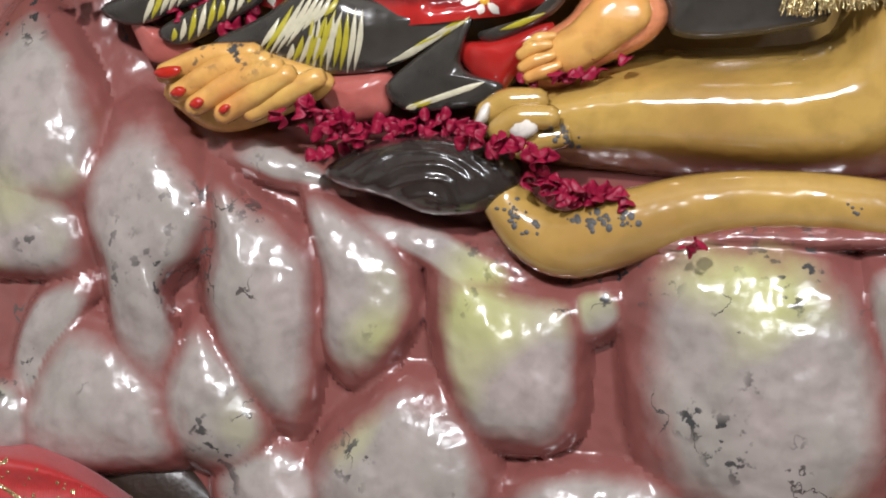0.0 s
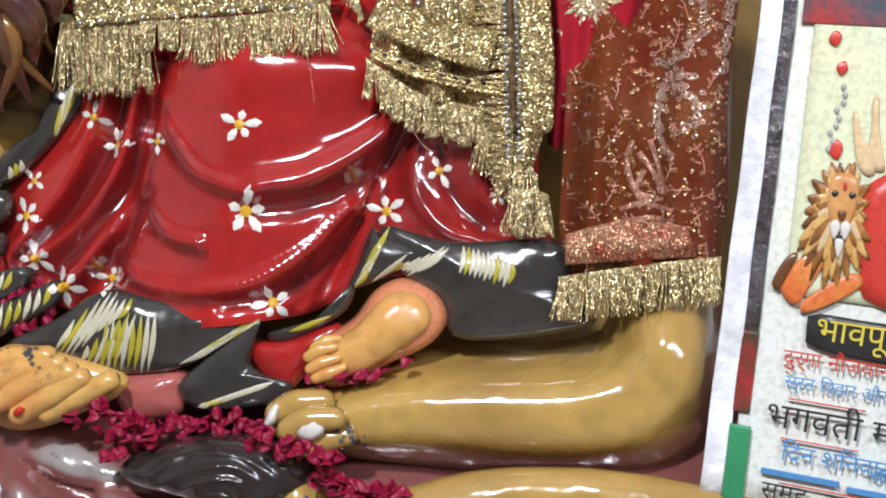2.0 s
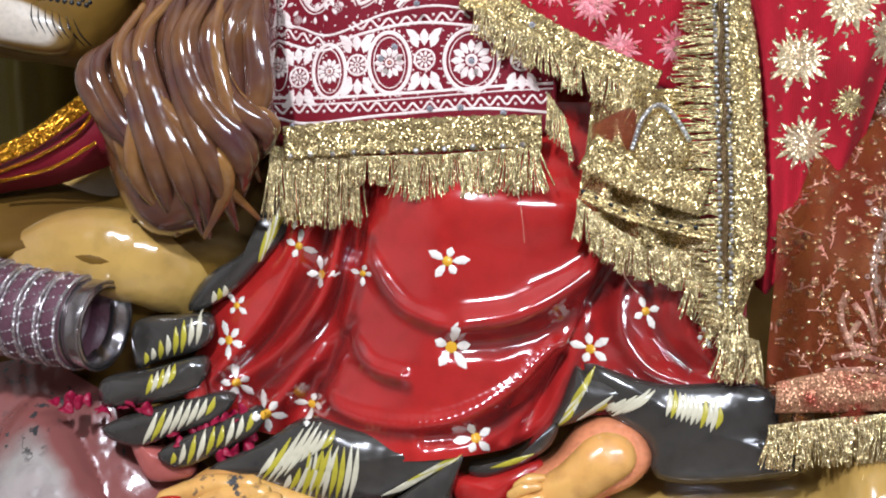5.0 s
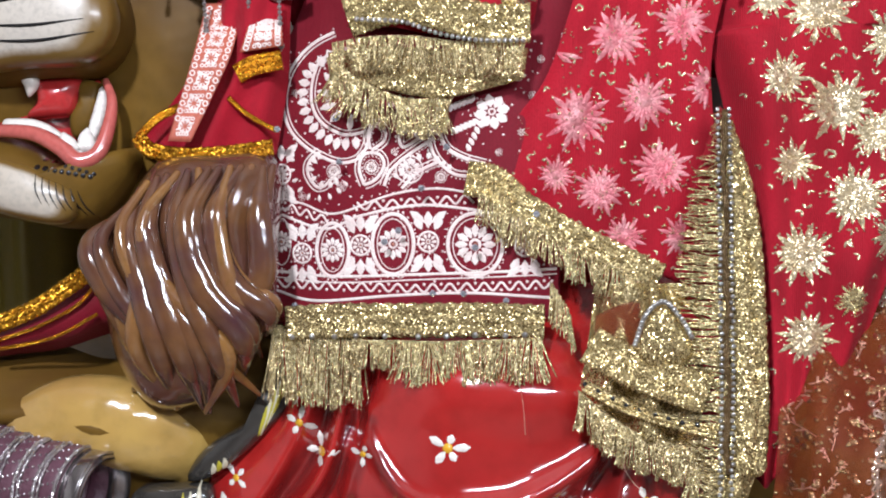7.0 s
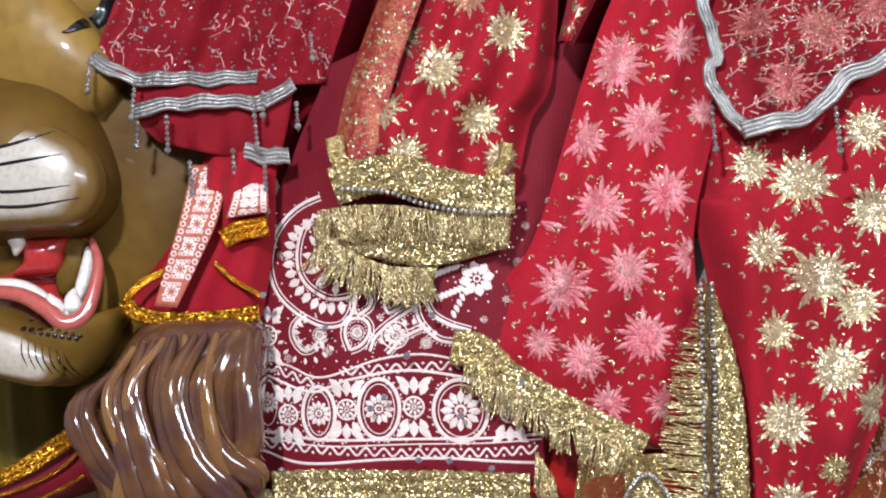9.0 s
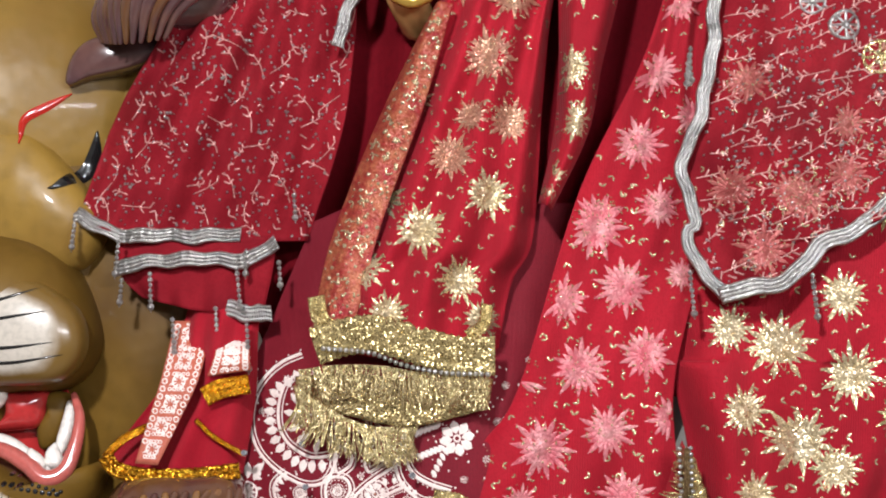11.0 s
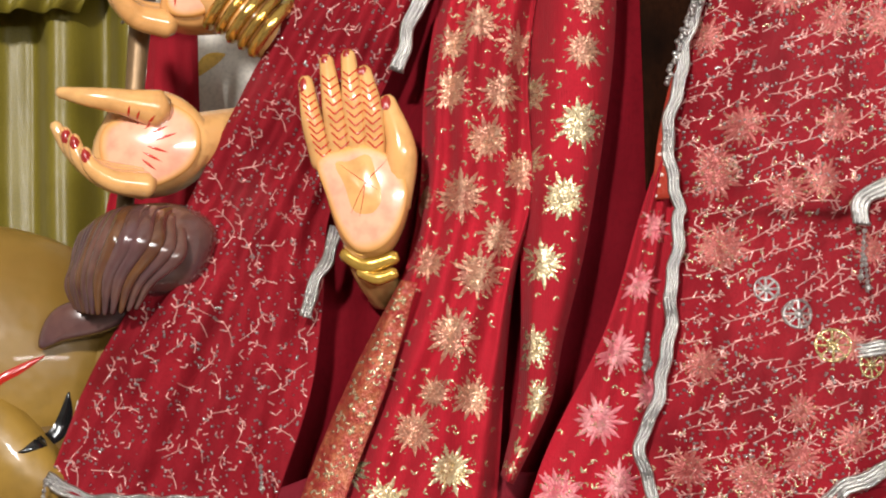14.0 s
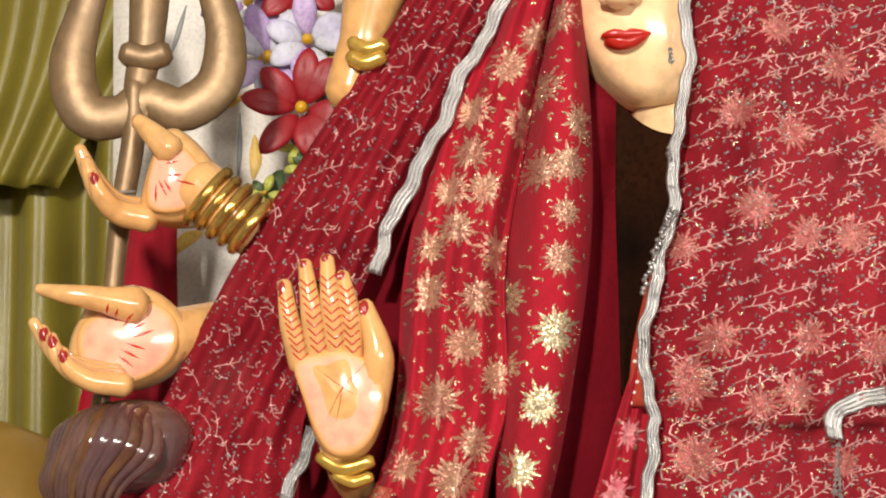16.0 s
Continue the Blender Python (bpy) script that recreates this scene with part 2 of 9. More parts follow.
class Geo:
    """Gathers the faces of one mesh."""

    def __init__(self):
        self.v, self.f, self.m, self.p, self.count = [], [], [], [], 0

    def add(self, verts, faces, m=0, paint=None):
        verts = np.asarray(verts, float).reshape(-1, 3)
        self.v.append(verts)
        self.f += [tuple(i + self.count for i in f) for f in faces]
        self.m += [m] * len(faces)
        self.p.append(np.zeros(len(verts)) if paint is None else np.asarray(paint, float))
        self.count += len(verts)

    def grid(self, g, m=0, thick=0.0, paint=None):
        nu, nv = g.shape[:2]
        quads = [(i * nv + j, i * nv + j + 1, (i + 1) * nv + j + 1, (i + 1) * nv + j) for i in range(nu - 1) for j in range(nv - 1)]
        if not thick:
            return self.add(g, quads, m, paint)
        k = nu * nv
        faces = quads + [tuple(x + k for x in reversed(q)) for q in quads]
        rim = [*range(nv), *((i + 1) * nv + nv - 1 for i in range(nu - 1)), *(k - 1 - j - 1 for j in range(nv - 1)), *((nu - 2 - i) * nv for i in range(nu - 2))]
        faces += [(b, a, a + k, b + k) for a, b in zip(rim, rim[1:] + rim[:1])]
        self.add(np.concatenate([g.reshape(-1, 3), g.reshape(-1, 3) + (0, thick, 0)]), faces, m, None if paint is None else np.r_[paint, paint])

    def tube(self, pts, radii, m=0, n=24, sides=10, flat=1.0, wave=0.0):
        """A sweep with rounded ends; flat squeezes it front to back."""
        c = spline(pts, n)
        r = np.interp(np.linspace(0, 1, n), np.linspace(0, 1, len(radii)), radii)
        t = np.gradient(c, axis=0)
        t /= np.linalg.norm(t, axis=1)[:, None] + 1e-9
        ref = np.where(np.abs(t[:, 1:2]) > 0.92, [[0.0, 0, 1]], [[0.0, 1, 0]])
        a = np.cross(t, ref)
        a /= np.linalg.norm(a, axis=1)[:, None] + 1e-9
        b = np.cross(t, a)
        ang = np.linspace(0, 2 * np.pi, sides, endpoint=False)
        caps = [(c[:1] - t[:1] * r[0] * 0.55, 0, 0.62), (c[-1:] + t[-1:] * r[-1] * 0.55, -1, 0.62)]
        rows = []
        for q, i, s in (caps[0], *((c[k : k + 1], k, 1.0) for k in range(n)), caps[1]):
            rows.append(q + s * r[i] * (np.cos(ang)[:, None] * a[i] + flat * np.sin(ang)[:, None] * b[i]))
        v, k = np.concatenate(rows), len(rows)
        f = [(i * sides + j, i * sides + (j + 1) % sides, (i + 1) * sides + (j + 1) % sides, (i + 1) * sides + j) for i in range(k - 1) for j in range(sides)]
        f += [tuple(range(sides))[::-1], tuple((k - 1) * sides + j for j in range(sides))]
        self.add(v, f, m)

    def pad(self, outline, bulge, m=0, back=0.02, n=48, rings=10, power=0.5, ridges=(), rough=0.0, faded=0.0):
        """A rounded form over a closed outline; its rim turns back. ridges: (line, height, width) of raised or sunk lines on it."""
        o = closed(outline, n)
        c = o.mean(0)
        rows, paint = [o + (0, back, 0)], [np.ones(n)]
        for k in range(rings + 1):
            s = 1 - k / (rings + 0.35)
            g = c + (o - c) * s
            g[:, 1] -= bulge * (1 - s**2) ** power
            rows.append(g)
            paint.append(np.full(n, np.clip((s - faded) / 0.32, 0, 1) if faded else 0.0))
        v = np.concatenate(rows)
        v = relief(v, ridges)
        if rough:
            v[n:, 1] += rough * np.array([noise.fractal(Vector(q * 14), 0.8, 2.0, 4) for q in v[n:]])
        k = len(rows)
        f = [(i * n + j, (i + 1) * n + j, (i + 1) * n + (j + 1) % n, i * n + (j + 1) % n) for i in range(k - 1) for j in range(n)]
        f.append(tuple((k - 1) * n + j for j in reversed(range(n))))
        self.add(v, f, m, np.concatenate(paint))

    def ball(self, c, r, m=0, n=14, turn=0.0):
        """An egg form; turn rolls it in the upright plane, in degrees."""
        th, ph = np.linspace(0, np.pi, n), np.linspace(0, 2 * np.pi, 2 * n, endpoint=False)
        x = np.sin(th)[:, None] * np.cos(ph) * r[0]
        y = np.sin(th)[:, None] * np.sin(ph) * r[1]
        z = np.cos(th)[:, None] * np.ones_like(ph) * r[2]
        ca, sa = np.cos(radians(turn)), np.sin(radians(turn))
        v = np.stack([c[0] + ca * x - sa * z, c[1] + y, c[2] + sa * x + ca * z], -1).reshape(-1, 3)
        w = 2 * n
        self.add(v, [(i * w + j, (i + 1) * w + j, (i + 1) * w + (j + 1) % w, i * w + (j + 1) % w) for i in range(n - 1) for j in range(w)], m)

    def tree(self):
        return BVHTree.FromPolygons([Vector(v) for v in np.concatenate(self.v)], self.f)

    def mesh(self, name, mats, smooth=True):
        me = bpy.data.meshes.new(name)
        me.from_pydata(np.concatenate(self.v).tolist(), [], self.f)
        for m in mats:
            me.materials.append(m)
        me.polygons.foreach_set("material_index", self.m)
        me.polygons.foreach_set("use_smooth", [smooth] * len(self.f))
        a = me.attributes.new("paint", "FLOAT", "POINT")
        a.data.foreach_set("value", np.concatenate(self.p).astype(np.float32))
        me.validate()
        bm = bmesh.new()
        bm.from_mesh(me)
        bmesh.ops.recalc_face_normals(bm, faces=bm.faces)
        bm.to_mesh(me)
        bm.free()
        return me


def relief(v, ridges):
    """Raises (towards the hall) or sinks a surface along lines."""
    v = v.copy()
    for line, high, wide in ridges:
        p = spline(line, 40)
        d = np.min(np.hypot(v[:, None, 0] - p[None, :, 0], v[:, None, 2] - p[None, :, 2]), axis=1)
        v[:, 1] -= high * np.exp(-((d / wide) ** 2))
    return v


def loft(rails, nu, nv):
    """A smooth surface through lines that run beside one another."""
    r = np.stack([spline(x, nv) for x in rails])
    return np.stack([spline(r[:, j], nu) for j in range(nv)], 1)


def folds(g, count, deep, phase=0.0, grow=1.0, twist=0.0):
    """Hanging folds across a lofted cloth, deeper towards its end."""
    nu, nv = g.shape[:2]
    u, v = np.meshgrid(np.linspace(0, 1, nu), np.linspace(0, 1, nv), indexing="ij")
    wob = 0.6 * np.sin(2.1 * v * np.pi + 3 * u + phase)
    g[..., 1] += deep * (1 - grow + grow * v) * np.sin(2 * np.pi * (count * (u + twist * v)) + wob + phase)
    return g


def creased(g, high, size):
    flat = g.reshape(-1, 3)
    flat[:, 1] += high * np.array([noise.fractal(Vector((q[0] * size, 0, q[2] * size * 0.6)), 0.9, 2.0, 4) for q in flat])
    return g


def thing(name, label, category, base, group=""):
    ob = new(name)
    ob.location = base
    ob.empty_display_size = 0.05
    return tagged(ob, label, category, group)


def part(name, geo, mats, parent=None, label="", smooth=True):
    mats = mats if isinstance(mats, (list, tuple)) else [mats]
    ob = new(name, geo.mesh(name, mats, smooth))
    if parent:
        ob.parent = parent
        base = Vector(parent.location)
        if parent.parent:
            base = base * 0
        ob.matrix_parent_inverse = Matrix.Translation(-base)
    return tagged(ob, label)


def solid(name, geo, mats, label, category, group="", kind="", smooth=True):
    ob = part(name, geo, mats, None, "", smooth)
    return tagged(ob, label, category, group, kind)


# ---- raised drawing on a surface: flat figures in x and z, laid on it from the front ----
def laid(tree, pts, lift):
    out = []
    for x, z in pts:
        hit = tree.ray_cast(Vector((x, -2.0, z)), Vector((0, 1, 0)))[0]
        if hit is None:
            return None
        out.append((hit.x, hit.y - lift, hit.z))
    return out


def leaf(geo, tree, at, angle, long, wide, m=0, lift=0.0012, start=0.0):
    """A pointed leaf or petal from at, along an angle in degrees."""
    a = radians(angle)
    d, s = (math.cos(a), math.sin(a)), (-math.sin(a), math.cos(a))
    shape = ((start, 0), (start + 0.3 * long, 0.8 * wide), (start + 0.68 * long, wide), (start + long, 0.12 * wide), (start + long, -0.12 * wide), (start + 0.68 * long, -wide), (start + 0.3 * long, -0.8 * wide))
    pts = [(at[0] + k * d[0] + w * s[0], at[1] + k * d[1] + w * s[1]) for k, w in shape]
    pts.append((at[0] + (start + 0.55 * long) * d[0], at[1] + (start + 0.55 * long) * d[1]))
    v = laid(tree, pts, lift * 0.4)
    if v:
        v[-1] = (v[-1][0], v[-1][1] - lift, v[-1][2])
        geo.add(v, [(i, (i + 1) % 7, 7) for i in range(7)], m)


def disc(geo, tree, at, r, m=0, lift=0.0012, n=10, inner=0.0, squash=1.0):
    ang = np.linspace(0, 2 * np.pi, n, endpoint=False)
    rings = [[(at[0] + k * math.cos(t), at[1] + k * squash * math.sin(t)) for t in ang] for k in ((r, 0.5 * (r + inner), inner) if inner else (r, 0.5 * r))]
    v = laid(tree, [p for ring in rings for p in ring] + ([] if inner else [at]), lift)
    if not v:
        return
    v = [(x, y + (0.8 * lift if i < n or (inner and i >= 2 * n) else 0), z) for i, (x, y, z) in enumerate(v)]
    f = [(i, (i + 1) % n, n + (i + 1) % n, n + i) for i in range(n)]
    f += [(n + i, n + (i + 1) % n, 2 * n + (i + 1) % n, 2 * n + i) for i in range(n)] if inner else [(n + i, n + (i + 1) % n, 2 * n) for i in range(n)]
    geo.add(v, f, m)


def stroke(geo, tree, line, wide, m=0, lift=0.001, n=16, taper=False):
    """A drawn line of a given width; line: pairs of x and z."""
    p = spline([(x, 0, z) for x, z in line], n)[:, [0, 2]]
    t = np.gradient(p, axis=0)
    t /= np.linalg.norm(t, axis=1)[:, None] + 1e-9
    s = np.stack([-t[:, 1], t[:, 0]], 1)
    w = wide * (np.sin(np.linspace(0.12, np.pi - 0.12, n)) if taper else np.ones(n))[:, None] / 2
    rows = [laid(tree, q, k) for q, k in ((p - w * s, 0.2 * lift), (p, lift), (p + w * s, 0.2 * lift))]
    if all(rows):
        geo.add(sum(rows, []), [(r * n + i, r * n + i + 1, (r + 1) * n + i + 1, (r + 1) * n + i) for r in (0, 1) for i in range(n - 1)], m)


def xz(pts):
    return [(p[0], p[2]) for p in pts]


def fringe(geo, line, long, count, rng, wide=0.0008, m=0, spread=0.12, back=0.0):
    """Hanging tinsel threads along a line, combed into loose clumps."""
    p = spline(line, int(1.7 * count))
    ph = rng.uniform(0, 6)
    for i, q in enumerate(p):
        lean = spread * (0.7 * math.sin(0.23 * i + ph) + 0.4 * math.sin(0.061 * i + 2 * ph))
        for k in range(2):
            w = wide * rng.uniform(0.7, 1.4)
            dx, dy = (lean + rng.uniform(-0.6, 0.6) * spread) * long, rng.uniform(-0.16, 0.08) * long
            ln = long * (rng.uniform(0.86, 1.04) + 0.05 * math.sin(0.11 * i + ph))
            c = np.array([q + (rng.uniform(-w, w), back - 0.002 * k, 0), q + (0.4 * dx, 0.9 * dy - 0.003 + back, -0.5 * ln), q + (dx, dy + back, -ln)])
            v = np.concatenate([c + (-w / 2, 0, 0), c + (0, -0.5 * w, 0), c + (w / 2, 0, 0)])
            geo.add(v, [(r * 3 + i, r * 3 + i + 1, (r + 1) * 3 + i + 1, (r + 1) * 3 + i) for r in (0, 1) for i in (0, 1)], m)


# ---- an unseen hall added round the shrine; its pale walls bounce the lamps ----
def box(name, lo, hi, material, label, category):
    x0, y0, z0 = lo
    x1, y1, z1 = hi
    g = Geo()
    v = [(x, y, z) for x in (x0, x1) for y in (y0, y1) for z in (z0, z1)]
    g.add(v, [(0, 1, 3, 2), (4, 6, 7, 5), (0, 4, 5, 1), (2, 3, 7, 6), (0, 2, 6, 4), (1, 5, 7, 3)])
    return solid(name, g, material, label, category, kind="structure", smooth=False)


box("floor", (-2.5, -3.5, -0.7), (2.5, 1.3, -0.6), FLOOR, "dark polished hall floor below the shrine", "floor")
box("ceiling", (-2.5, -3.5, 2.6), (2.5, 1.3, 2.7), WALL, "plain pale ceiling added out of view to bounce light", "ceiling")
box("wall_left", (-2.6, -3.5, -0.6), (-2.5, 1.3, 2.6), WALL, "plain pale side wall added out of view to bounce light", "wall")
box("wall_right", (2.5, -3.5, -0.6), (2.6, 1.3, 2.6), WALL, "plain pale side wall added out of view to bounce light", "wall")
box("wall_front", (-2.5, -3.6, -0.6), (2.5, -3.5, 2.6), WALL, "plain pale wall added behind the camera to bounce light", "wall")
box("wall_back", (-2.5, 1.3, -0.6), (2.5, 1.4, 2.6), WALL, "plain pale wall added out of view behind the shrine", "wall")

# ---- olive curtain, hung in folds behind the lion ----
rng = random.Random(4)
g = Geo()
curtain = loft([[(-0.705, 0.46, 1.731), (-0.571, 0.46, -0.005)], [(-0.509, 0.46, 1.737), (-0.402, 0.46, -0.006)], [(-0.213, 0.46, 1.745), (-0.249, 0.46, 1.337), (-0.192, 0.46, -0.006)]], 90, 40)
u = np.linspace(0, 1, 90)[:, None]
curtain[..., 1] += 0.03 * np.sin(2 * np.pi * 4 * u + 1.5 * np.sin(7 * u)) + 0.004 * np.sin(2 * np.pi * 11 * u + 0.5)
g.grid(creased(curtain, 0.01, 3), thick=0.002)
solid("curtain", g, CURTAIN, "olive green satin curtain hanging in vertical folds", "curtain")
g = Geo()
curtain = loft([[(-0.206, 0.42, 1.701), (-0.243, 0.42, 1.498), (-0.335, 0.42, 1.308)], [(-0.338, 0.4, 1.689), (-0.365, 0.4, 1.476), (-0.429, 0.4, 1.302)], [(-0.515, 0.42, 1.692), (-0.508, 0.42, 1.479), (-0.521, 0.42, 1.304)]], 60, 30)
g.grid(folds(curtain, 5, 0.012, 0.7, 0.3), thick=0.002)
solid("curtain_swag", g, CURTAIN, "gathered olive satin swag tied above the curtain", "curtain")

# ---- white board with yellow painting behind the flowers ----
g = Geo()
board = loft([[(-0.286, 0.4, 1.683), (-0.257, 0.4, 1.04)], [(0.098, 0.4, 1.694), (0.107, 0.4, 1.045)]], 12, 12)
g.grid(board, thick=0.01)
board_tree = g.tree()
backing = thing("painted_board", "white painted backdrop board with yellow and grey strokes", "board", (-0.136, 0.4, 1.041))
part("panel", g, BOARD, backing)
YOLK = mat("yolk_paint", (0.72, 0.42, 0.05), 0.5, second=(0.66, 0.45, 0.12), scale=20)
GREYPAINT = mat("grey_paint", (0.3, 0.3, 0.28), 0.5, scale=20)
for wide, m, line in ((0.011, YOLK, [(-0.192, 0.4, 1.396), (-0.149, 0.4, 1.4), (-0.124, 0.4, 1.414)]), (0.014, YOLK, [(-0.116, 0.4, 1.366), (-0.114, 0.4, 1.34), (-0.116, 0.4, 1.315)]), (0.016, YOLK, [(-0.198, 0.4, 1.231), (-0.187, 0.4, 1.247), (-0.168, 0.4, 1.256)]),
                      (0.013, YOLK, [(-0.126, 0.4, 1.482), (-0.113, 0.4, 1.469), (-0.106, 0.4, 1.437)]),
                      (0.006, GREYPAINT, [(-0.133, 0.4, 1.391), (-0.132, 0.4, 1.353), (-0.133, 0.4, 1.308)]), (0.006, GREYPAINT, [(-0.197, 0.4, 1.513), (-0.205, 0.4, 1.48), (-0.213, 0.4, 1.451)])):
    g = Geo()
    stroke(g, board_tree, xz(line), wide, lift=0.003, taper=True)
    part("brush_stroke", g, m, backing)

# ---- plinth and the plain mass behind the rock ----
box("plinth", (-0.9, -0.12, -0.6), (0.95, 0.7, -0.3), mat("plinth_cloth", (0.1, 0.02, 0.02), 0.7, bump=0.3), "dark red covered plinth under the shrine", "plinth")
box("rock_backing", (-0.62, 0.12, -0.3), (0.62, 0.6, 0.16), ROCK, "plain maroon plaster mass behind the rock base", "backing")

# ---- moulded rock base ----
rock = thing("rock_base", "glossy painted plaster rock base, grey boulders with maroon clefts", "rock base", (-0.013, -0.057, -0.314))
base = loft([[(-0.469, 0.154, 0.328), (-0.453, 0.071, 0.107), (-0.452, 0.04, -0.033), (-0.463, 0.033, -0.226), (-0.484, 0.037, -0.484)], [(-0.304, 0.091, 0.272), (-0.297, 0.029, 0.107), (-0.299, 0.01, -0.029), (-0.308, 0.002, -0.217), (-0.323, 0.005, -0.467)],
             [(-0.172, 0.054, 0.19), (-0.166, 0.003, 0.116), (-0.169, -0.016, -0.026), (-0.176, -0.025, -0.209), (-0.187, -0.023, -0.452)], [(0.004, 0.019, 0.151), (0.005, -0.031, 0.08), (0.003, -0.051, -0.022), (-0.001, -0.06, -0.198), (-0.007, -0.059, -0.432)],
             [(0.179, -0.016, 0.118), (0.174, -0.075, 0.056), (0.172, -0.084, -0.018), (0.17, -0.094, -0.188), (0.169, -0.094, -0.413)], [(0.402, -0.06, 0.117), (0.388, -0.118, 0.058), (0.386, -0.127, -0.013), (0.387, -0.137, -0.175), (0.39, -0.138, -0.389)]], 260, 190)
base = creased(base, 0.006, 11)
curve_1 = [(-0.343, 0.009, 0.231), (-0.302, 0, 0.191), (-0.286, -0.003, 0.141), (-0.293, -0.001, 0.097), (-0.333, 0.007, 0.087), (-0.377, 0.015, 0.097), (-0.386, 0.017, 0.179)]
curve_2 = [(-0.382, 0.016, 0.097), (-0.323, 0.005, 0.092), (-0.3, 0, 0.065), (-0.307, 0.001, 0.033), (-0.347, 0.009, 0.028), (-0.391, 0.018, 0.036)]
curve_3 = [(-0.243, -0.011, 0.143), (-0.216, -0.017, 0.123), (-0.19, -0.022, 0.083), (-0.201, -0.02, 0.047), (-0.226, -0.015, 0.02), (-0.218, -0.016, -0.016), (-0.234, -0.013, -0.049), (-0.262, -0.008, -0.022), (-0.273, -0.005, 0.033), (-0.287, -0.003, 0.078), (-0.272, -0.006, 0.123)]
curve_4 = [(-0.178, -0.024, 0.094), (-0.149, -0.03, 0.074), (-0.113, -0.037, 0.048), (-0.106, -0.039, 0.013), (-0.111, -0.038, -0.05), (-0.128, -0.034, -0.08), (-0.163, -0.027, -0.047), (-0.187, -0.023, 0.007), (-0.18, -0.024, 0.052)]
curve_5 = [(-0.105, -0.039, 0.083), (-0.072, -0.046, 0.07), (-0.038, -0.052, 0.045), (-0.03, -0.054, 0.01), (-0.04, -0.052, -0.017), (-0.072, -0.046, -0.044), (-0.094, -0.041, -0.022), (-0.094, -0.041, 0.026)]
curve_6 = [(0.006, -0.066, 0.033), (0.048, -0.075, 0.016), (0.09, -0.083, 0.008), (0.094, -0.084, -0.034), (0.088, -0.083, -0.077), (0.058, -0.077, -0.091), (0.024, -0.07, -0.084), (0.004, -0.066, -0.045), (-0.002, -0.065, -0.002)]
curve_7 = [(0.159, -0.102, 0.04), (0.211, -0.112, 0.052), (0.261, -0.122, 0.041), (0.292, -0.128, 0.005), (0.307, -0.131, -0.052), (0.3, -0.13, -0.106), (0.266, -0.123, -0.141), (0.202, -0.11, -0.14), (0.162, -0.102, -0.099), (0.15, -0.1, -0.032)]
curve_8 = [(-0.306, 0.001, -0.023), (-0.267, -0.007, -0.031), (-0.235, -0.013, -0.062), (-0.223, -0.015, -0.113), (-0.258, -0.008, -0.124), (-0.327, 0.005, -0.122), (-0.345, 0.009, -0.094), (-0.333, 0.007, -0.056)]
curve_9 = [(-0.2, -0.02, -0.018), (-0.173, -0.025, -0.042), (-0.147, -0.031, -0.087), (-0.162, -0.028, -0.115), (-0.195, -0.021, -0.121), (-0.218, -0.016, -0.104), (-0.223, -0.015, -0.062)]
curve_10 = [(-0.032, -0.054, -0.061), (0.002, -0.06, -0.077), (0.023, -0.065, -0.121), (0.009, -0.062, -0.175), (-0.045, -0.051, -0.183), (-0.095, -0.041, -0.172), (-0.102, -0.04, -0.126), (-0.069, -0.046, -0.084)]
curve_11 = [(-0.339, 0.008, 0), (-0.303, 0.001, 0.019), (-0.294, -0.001, 0.001), (-0.326, 0.005, -0.037), (-0.344, 0.009, -0.071), (-0.357, 0.011, -0.047)]
curve_12 = [(0.057, -0.071, -0.128), (0.113, -0.083, -0.117), (0.163, -0.093, -0.128), (0.158, -0.092, -0.171), (0.086, -0.077, -0.184), (0.044, -0.069, -0.164)]
curve_13 = [(-0.394, 0.019, -0.072), (-0.358, 0.012, -0.061), (-0.344, 0.009, -0.085), (-0.352, 0.01, -0.118), (-0.398, 0.02, -0.125)]
curve_14 = [(-0.177, -0.025, -0.125), (-0.134, -0.033, -0.109), (-0.107, -0.039, -0.136), (-0.113, -0.037, -0.173), (-0.165, -0.027, -0.18), (-0.183, -0.023, -0.153)]
curve_15 = [(-0.161, -0.018, 0.137), (-0.116, -0.027, 0.126), (-0.077, -0.035, 0.1), (-0.073, -0.035, 0.089), (-0.127, -0.025, 0.095), (-0.163, -0.017, 0.109), (-0.181, -0.014, 0.122)]
curve_16 = [(-0.087, -0.028, 0.082), (-0.021, -0.041, 0.073), (0.04, -0.053, 0.047), (0.073, -0.06, 0.018), (0.03, -0.051, 0.008), (-0.013, -0.042, 0.034), (-0.065, -0.032, 0.06)]
curve_17 = [(0.094, -0.079, 0.02), (0.127, -0.085, 0.025), (0.135, -0.087, 0), (0.114, -0.083, -0.018), (0.096, -0.079, -0.014)]
curve_18 = [(0.305, -0.121, 0.036), (0.342, -0.128, 0.028), (0.351, -0.13, -0.028), (0.328, -0.126, -0.049), (0.309, -0.122, -0.013)]
curve_19 = [(0.17, -0.094, -0.157), (0.251, -0.11, -0.153), (0.271, -0.114, -0.203), (0.191, -0.098, -0.222)]
curve_shelf = [(0.06, -0.07, 0.06), (0.13, -0.08, 0.068), (0.22, -0.09, 0.08), (0.33, -0.1, 0.075), (0.39, -0.1, 0.06), (0.3, -0.1, 0.052), (0.2, -0.1, 0.056), (0.11, -0.09, 0.045)]
